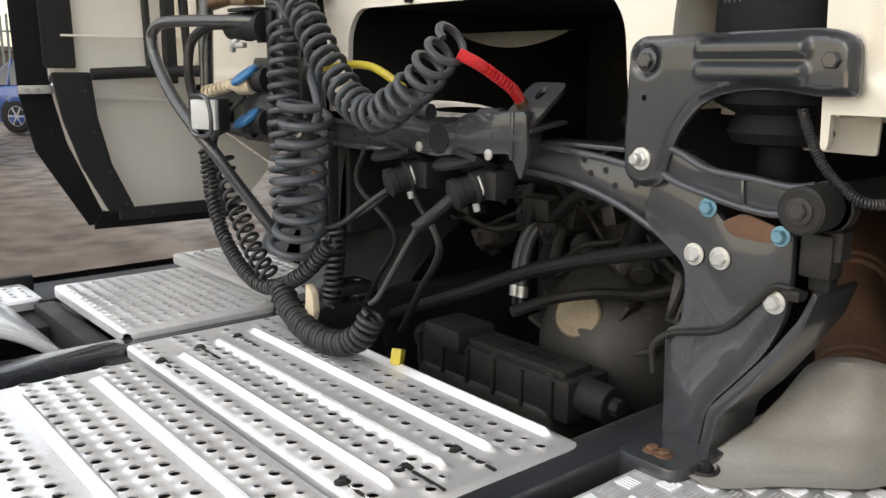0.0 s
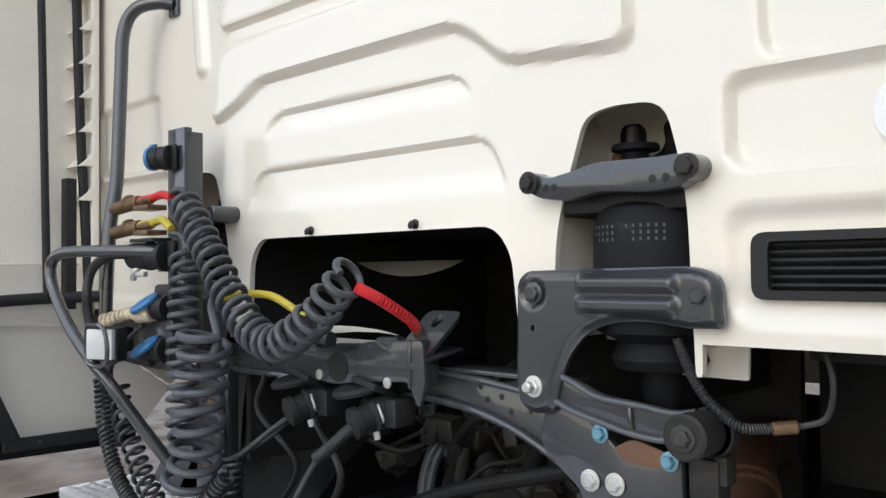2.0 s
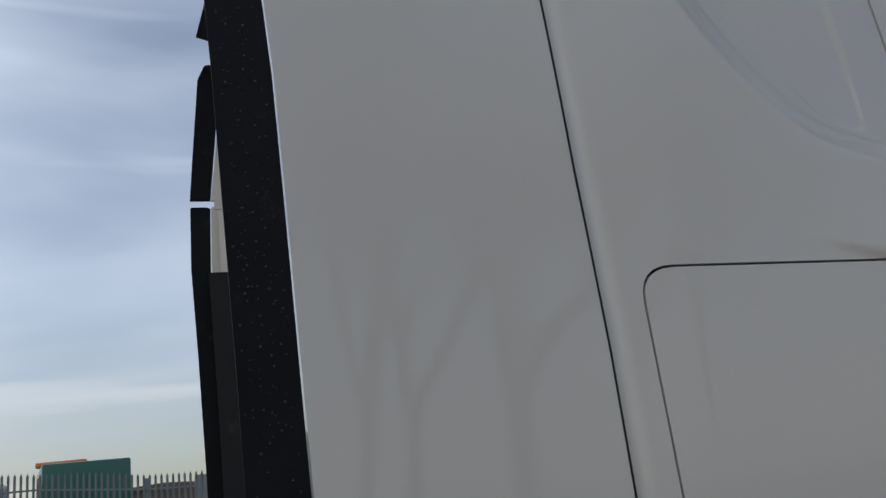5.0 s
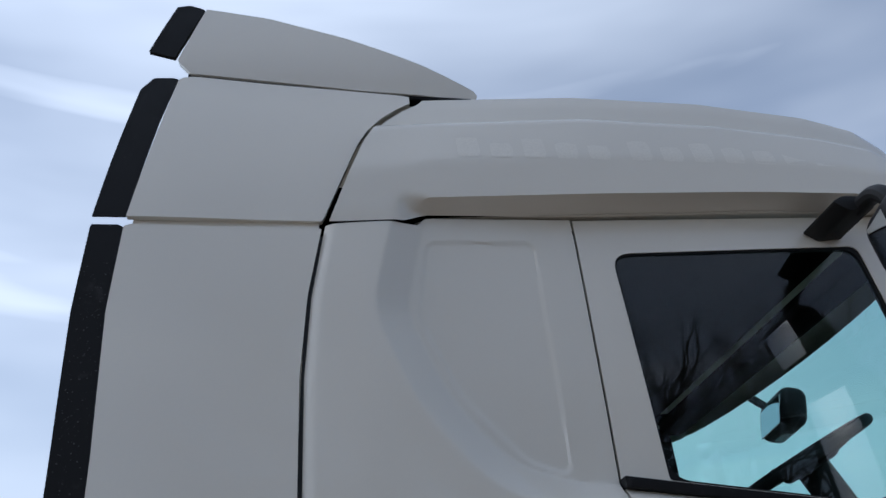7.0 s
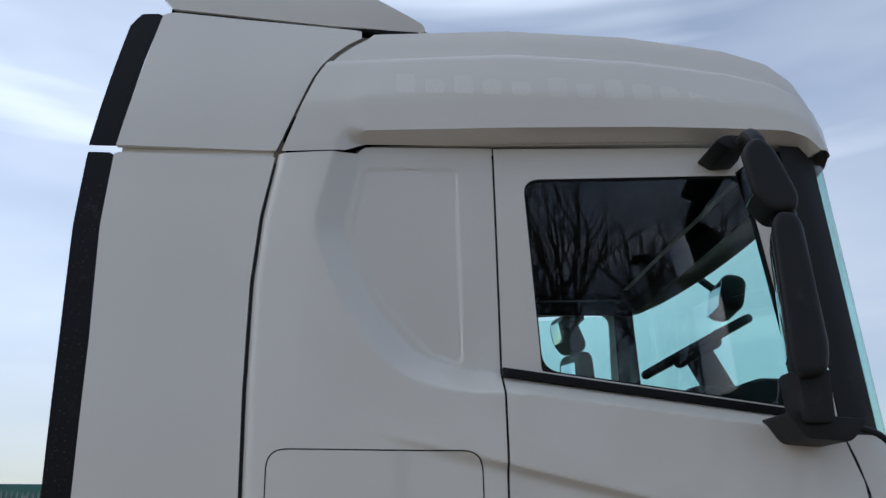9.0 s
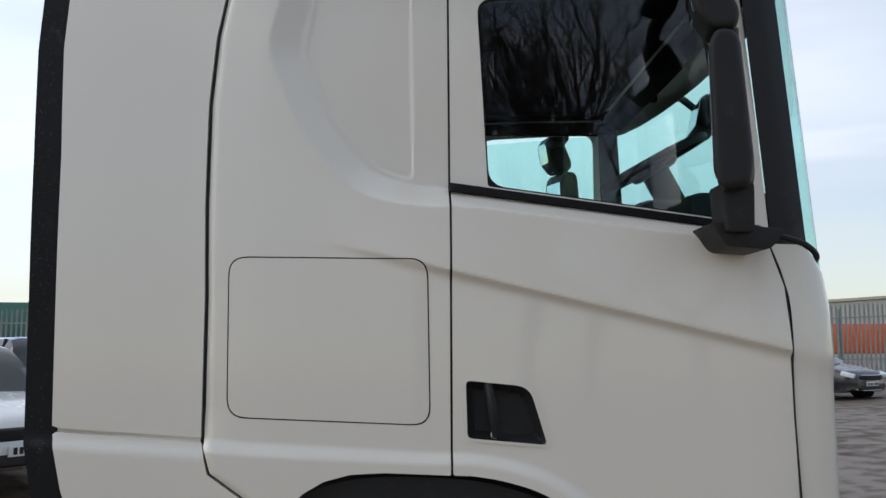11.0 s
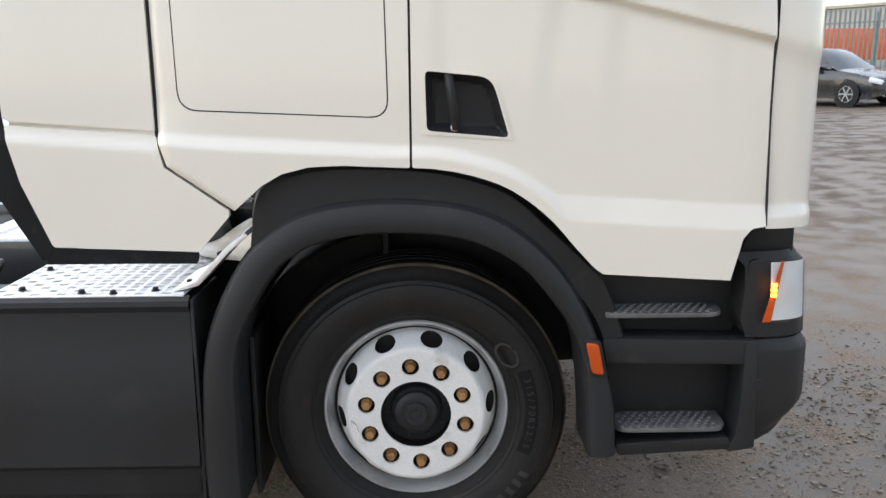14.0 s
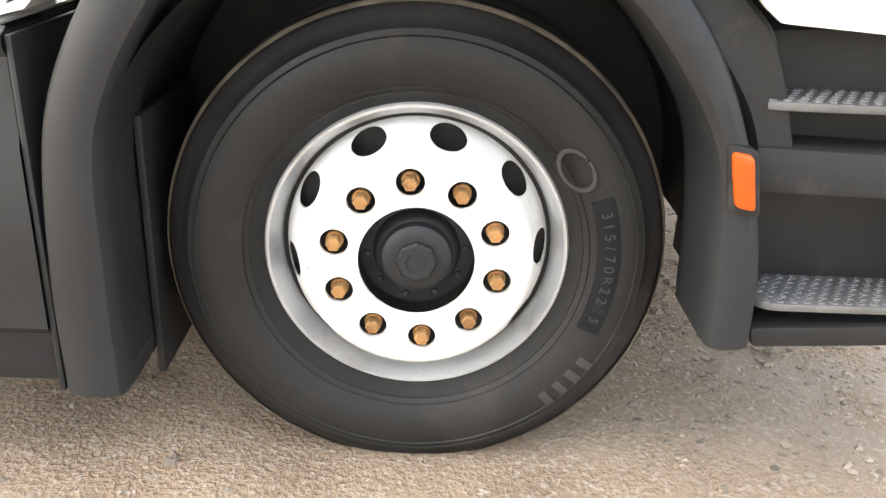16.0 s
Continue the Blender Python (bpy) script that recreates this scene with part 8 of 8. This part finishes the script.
car((-5.8, 9.6, 0), -38, paint("bright_blue_paint", (0.03, 0.17, 0.42)), "bright blue hatchback parked in a row", 4.0, 1.72, 1.52, True, False)
car((-5.6, 6.5, 0), -38, paint("white_car_paint", (0.62, 0.62, 0.60)), "dirty white van-like car parked in a row", 4.2, 1.75, 1.50, True, False)


# lorries, container and sheds behind the fence
def shed(name, at, size, wall_m, roof_m, label, rise=0.0, doors=0, stripes=None):
    at = (at[0], at[1], float(ground_z(at[0], at[1])))
    s = thing(name, at, label, "building")
    L_, D_, H_ = size
    part("wall", prism([(-L_ / 2, 0), (L_ / 2, 0), (L_ / 2, H_), (0, H_ + rise), (-L_ / 2, H_)], "y", 0, D_, 0.02), wall_m, s)
    for sg in (1, -1):
        part("roof", join([(np.array([(0, -0.2, H_ + rise + 0.05), (sg * (L_ / 2 + 0.3), -0.2, H_ + 0.05), (sg * (L_ / 2 + 0.3), D_, H_ + 0.05), (0, D_, H_ + rise + 0.05), (0, -0.2, H_ + rise + 0.35), (sg * (L_ / 2 + 0.3), -0.2, H_ + 0.35), (sg * (L_ / 2 + 0.3), D_, H_ + 0.35), (0, D_, H_ + rise + 0.35)]), [[0, 1, 2, 3], [4, 5, 6, 7], [0, 1, 5, 4], [1, 2, 6, 5], [2, 3, 7, 6], [3, 0, 4, 7]])]), roof_m, s)
    for k in range(doors):
        part("window", box((-L_ / 2 + (k + 0.5) * L_ / doors, -0.03, H_ * 0.5), (L_ / doors * 0.5, 0.06, H_ * 0.28), 0.02), stripes or BLACK, s)
    return s


CLAD = pbr("pale_cladding", (0.50, 0.48, 0.42), 0.6, var=0.06, vscale=0.5, bump=0.1)
ROOFY = pbr("buff_roof", (0.62, 0.55, 0.42), 0.6, var=0.06, vscale=0.5, bump=0.1)
shed("warehouse", (64, 86, 0), (60, 30, 5.2), CLAD, ROOFY, "long pale warehouse with buff roof edge", 2.0, 10, pbr("grey_panel", (0.34, 0.34, 0.33), 0.6))
shed("stone_shed", (-3.0, 60, 0), (34, 12, 2.0), pbr("brown_hill_wall", (0.16, 0.12, 0.09), 0.9, var=0.3, vscale=0.4), pbr("brown_roof", (0.18, 0.14, 0.11), 0.9), "low brown shed far behind the fence", 1.0)


def lorry(at, yaw, cab_c, box_c, label, hgt=2.9, length=6.5, stripe=None):
    at = (at[0], at[1], float(ground_z(at[0], at[1])))
    t = thing("parked_lorry", at, label, "lorry", "lorries behind the fence")
    t.matrix_world = Matrix.Translation(at) @ Matrix.Rotation(radians(yaw), 4, "Z")
    part("load_body", box((-0.6, 0, 0.9 + (hgt - 0.9) / 2), (length, 2.4, hgt - 0.9), 0.08), box_c, t)
    cb = part("cab", rounded_block((length / 2 + 0.45, 0, 1.55), (1.7, 2.3, 2.1), (0, 0, 0), 0.2), cab_c, t)
    part("windscreen", box((length / 2 + 1.30, 0, 2.0), (0.03, 2.0, 0.7), 0.01), CARDARK, cb)
    for x in (-length / 2 + 0.8, length / 2 + 0.3):
        for sg in (1, -1):
            part("wheel", lathe([(0.25, -0.15), (0.48, -0.15), (0.5, 0.0), (0.48, 0.15), (0.25, 0.15)], (x, sg * 1.05, 0.5), (0, sg, 0), 24), TYRE, t)
    if stripe:
        for k in range(5):
            part("side_panel", box((-0.6 - length / 2 + (k + 0.5) * length / 5, -1.22, 1.9), (length / 5 * 0.55, 0.04, 1.1), 0.01), stripe, t)
    return t


ORANGE = paint("orange_lorry", (0.70, 0.13, 0.03), 0.4)
WHITEC = paint("white_lorry", (0.65, 0.66, 0.66), 0.35)
BLUEC = paint("blue_container", (0.04, 0.20, 0.42), 0.45)
NAVY = paint("navy_lorry", (0.02, 0.035, 0.14), 0.4)
GREENC = paint("green_curtain", (0.03, 0.15, 0.10), 0.5)
lorry((17.5, 29.5, 0), 175, WHITEC, ORANGE, "orange and white lorry behind the fence", 2.05, 7.0)
lorry((24.5, 29.0, 0), 180, WHITEC, ORANGE, "orange lorry with white cab behind the fence", 2.0, 6.5)
lorry((11.6, 30.0, 0), 178, NAVY, NAVY, "navy blue lorry behind the fence", 2.5, 3.6)
lorry((-4.8, 28.5, 0), 100, WHITEC, GREENC, "green and white lorry behind the fence", 3.0, 6.0)
lorry((-12.5, 27.0, 0), 10, WHITEC, GREENC, "dark green curtain-sided lorry behind the fence", 3.0, 9.0)
ct = thing("shipping_container", (1.3, 28.0, -0.04), "grey site cabin with blue panels behind the fence", "cabin")
part("shell", box((0, 0, 1.34), (5.0, 2.4, 2.7), 0.03), pbr("cabin_grey", (0.30, 0.29, 0.26), 0.6, var=0.1), ct)
for k, w_ in enumerate((0.25, 0.2, 0.35, 0.2, 0.25)):
    part("blue_panel", box((-1.2 + 0.55 * k, -1.22, 1.7), (w_, 0.04, 1.2), 0.01), BLUEC, ct)
part("blue_panel", box((0.3, -1.22, 0.75), (4.4, 0.04, 0.35), 0.01), BLUEC, ct)
part("red_strip", box((0.3, -1.24, 0.97), (4.4, 0.03, 0.08), 0.01), ORANGE, ct)
bcn = thing("beacon_bar", (-5.2, 27.6, 3.325), "orange beacon bar on a lorry roof", "beacon")
part("bar", rounded_block((0, 0, 0.10), (1.5, 0.3, 0.18), (0, 0, 0), 0.06), paint("beacon_orange", (0.75, 0.22, 0.03)), bcn)
part("beacon_mount", box((0, 0, 0.0), (0.9, 0.2, 0.06), 0.01), BLACK, bcn)

# ---- bare trees and a lamp post across the yard, seen in the window ----
BARK = pbr("bare_bark", (0.06, 0.05, 0.042), 0.9, var=0.25, bump=0.3)


def bare_tree(seed, h):
    r = np.random.default_rng(seed)
    twigs = []

    def grow(p, d, ln, rad, depth):
        q = p + d * ln
        mid = (p + q) / 2 + r.normal(0, ln * 0.05, 3)
        twigs.append(sweep([p, mid, q], rad, 4 if depth > 1 else 7, [rad, rad * 0.85, rad * 0.68]))
        if depth >= 7 or rad < 0.004:
            return
        for k in range(3 if depth < 4 else 2):
            nd = d + r.normal(0, 0.33, 3) + (0, 0, 0.20)
            nd /= np.linalg.norm(nd)
            grow(q if k else p + d * ln * r.uniform(0.55, 0.95), nd, ln * r.uniform(0.66, 0.90), rad * r.uniform(0.52, 0.70), depth + 1)
    grow(np.zeros(3), np.array((0, 0, 1.0)), h * 0.27, h * 0.018, 0)
    return twigs


for k, (x, y, h) in enumerate(((2.4, -15.6, 12.4), (4.0, -16.8, 13.6), (5.7, -15.6, 12.6), (0.2, -18, 13.2), (8.6, -17, 13.0))):
    tr = thing("bare_tree", (x, y, 0), "leafless winter tree beyond the yard", "tree", "bare trees")
    tw_ = bare_tree(40 + k, h)
    part("trunk", tw_[0], BARK, tr)
    part("branches", join(tw_[1:]), BARK, tr)
lp = thing("lamp_post", (4.9, -13.6, 0), "grey yard lamp post", "lamp post")
part("pole", cyl((0, 0, -0.05), (0, 0, 9.35), 0.07, 0.05), GALV, lp)
part("lamp_head", rounded_block((0, 0, 9.4), (0.38, 0.3, 0.12), (0, 0, 0), 0.04), BLACK, lp)
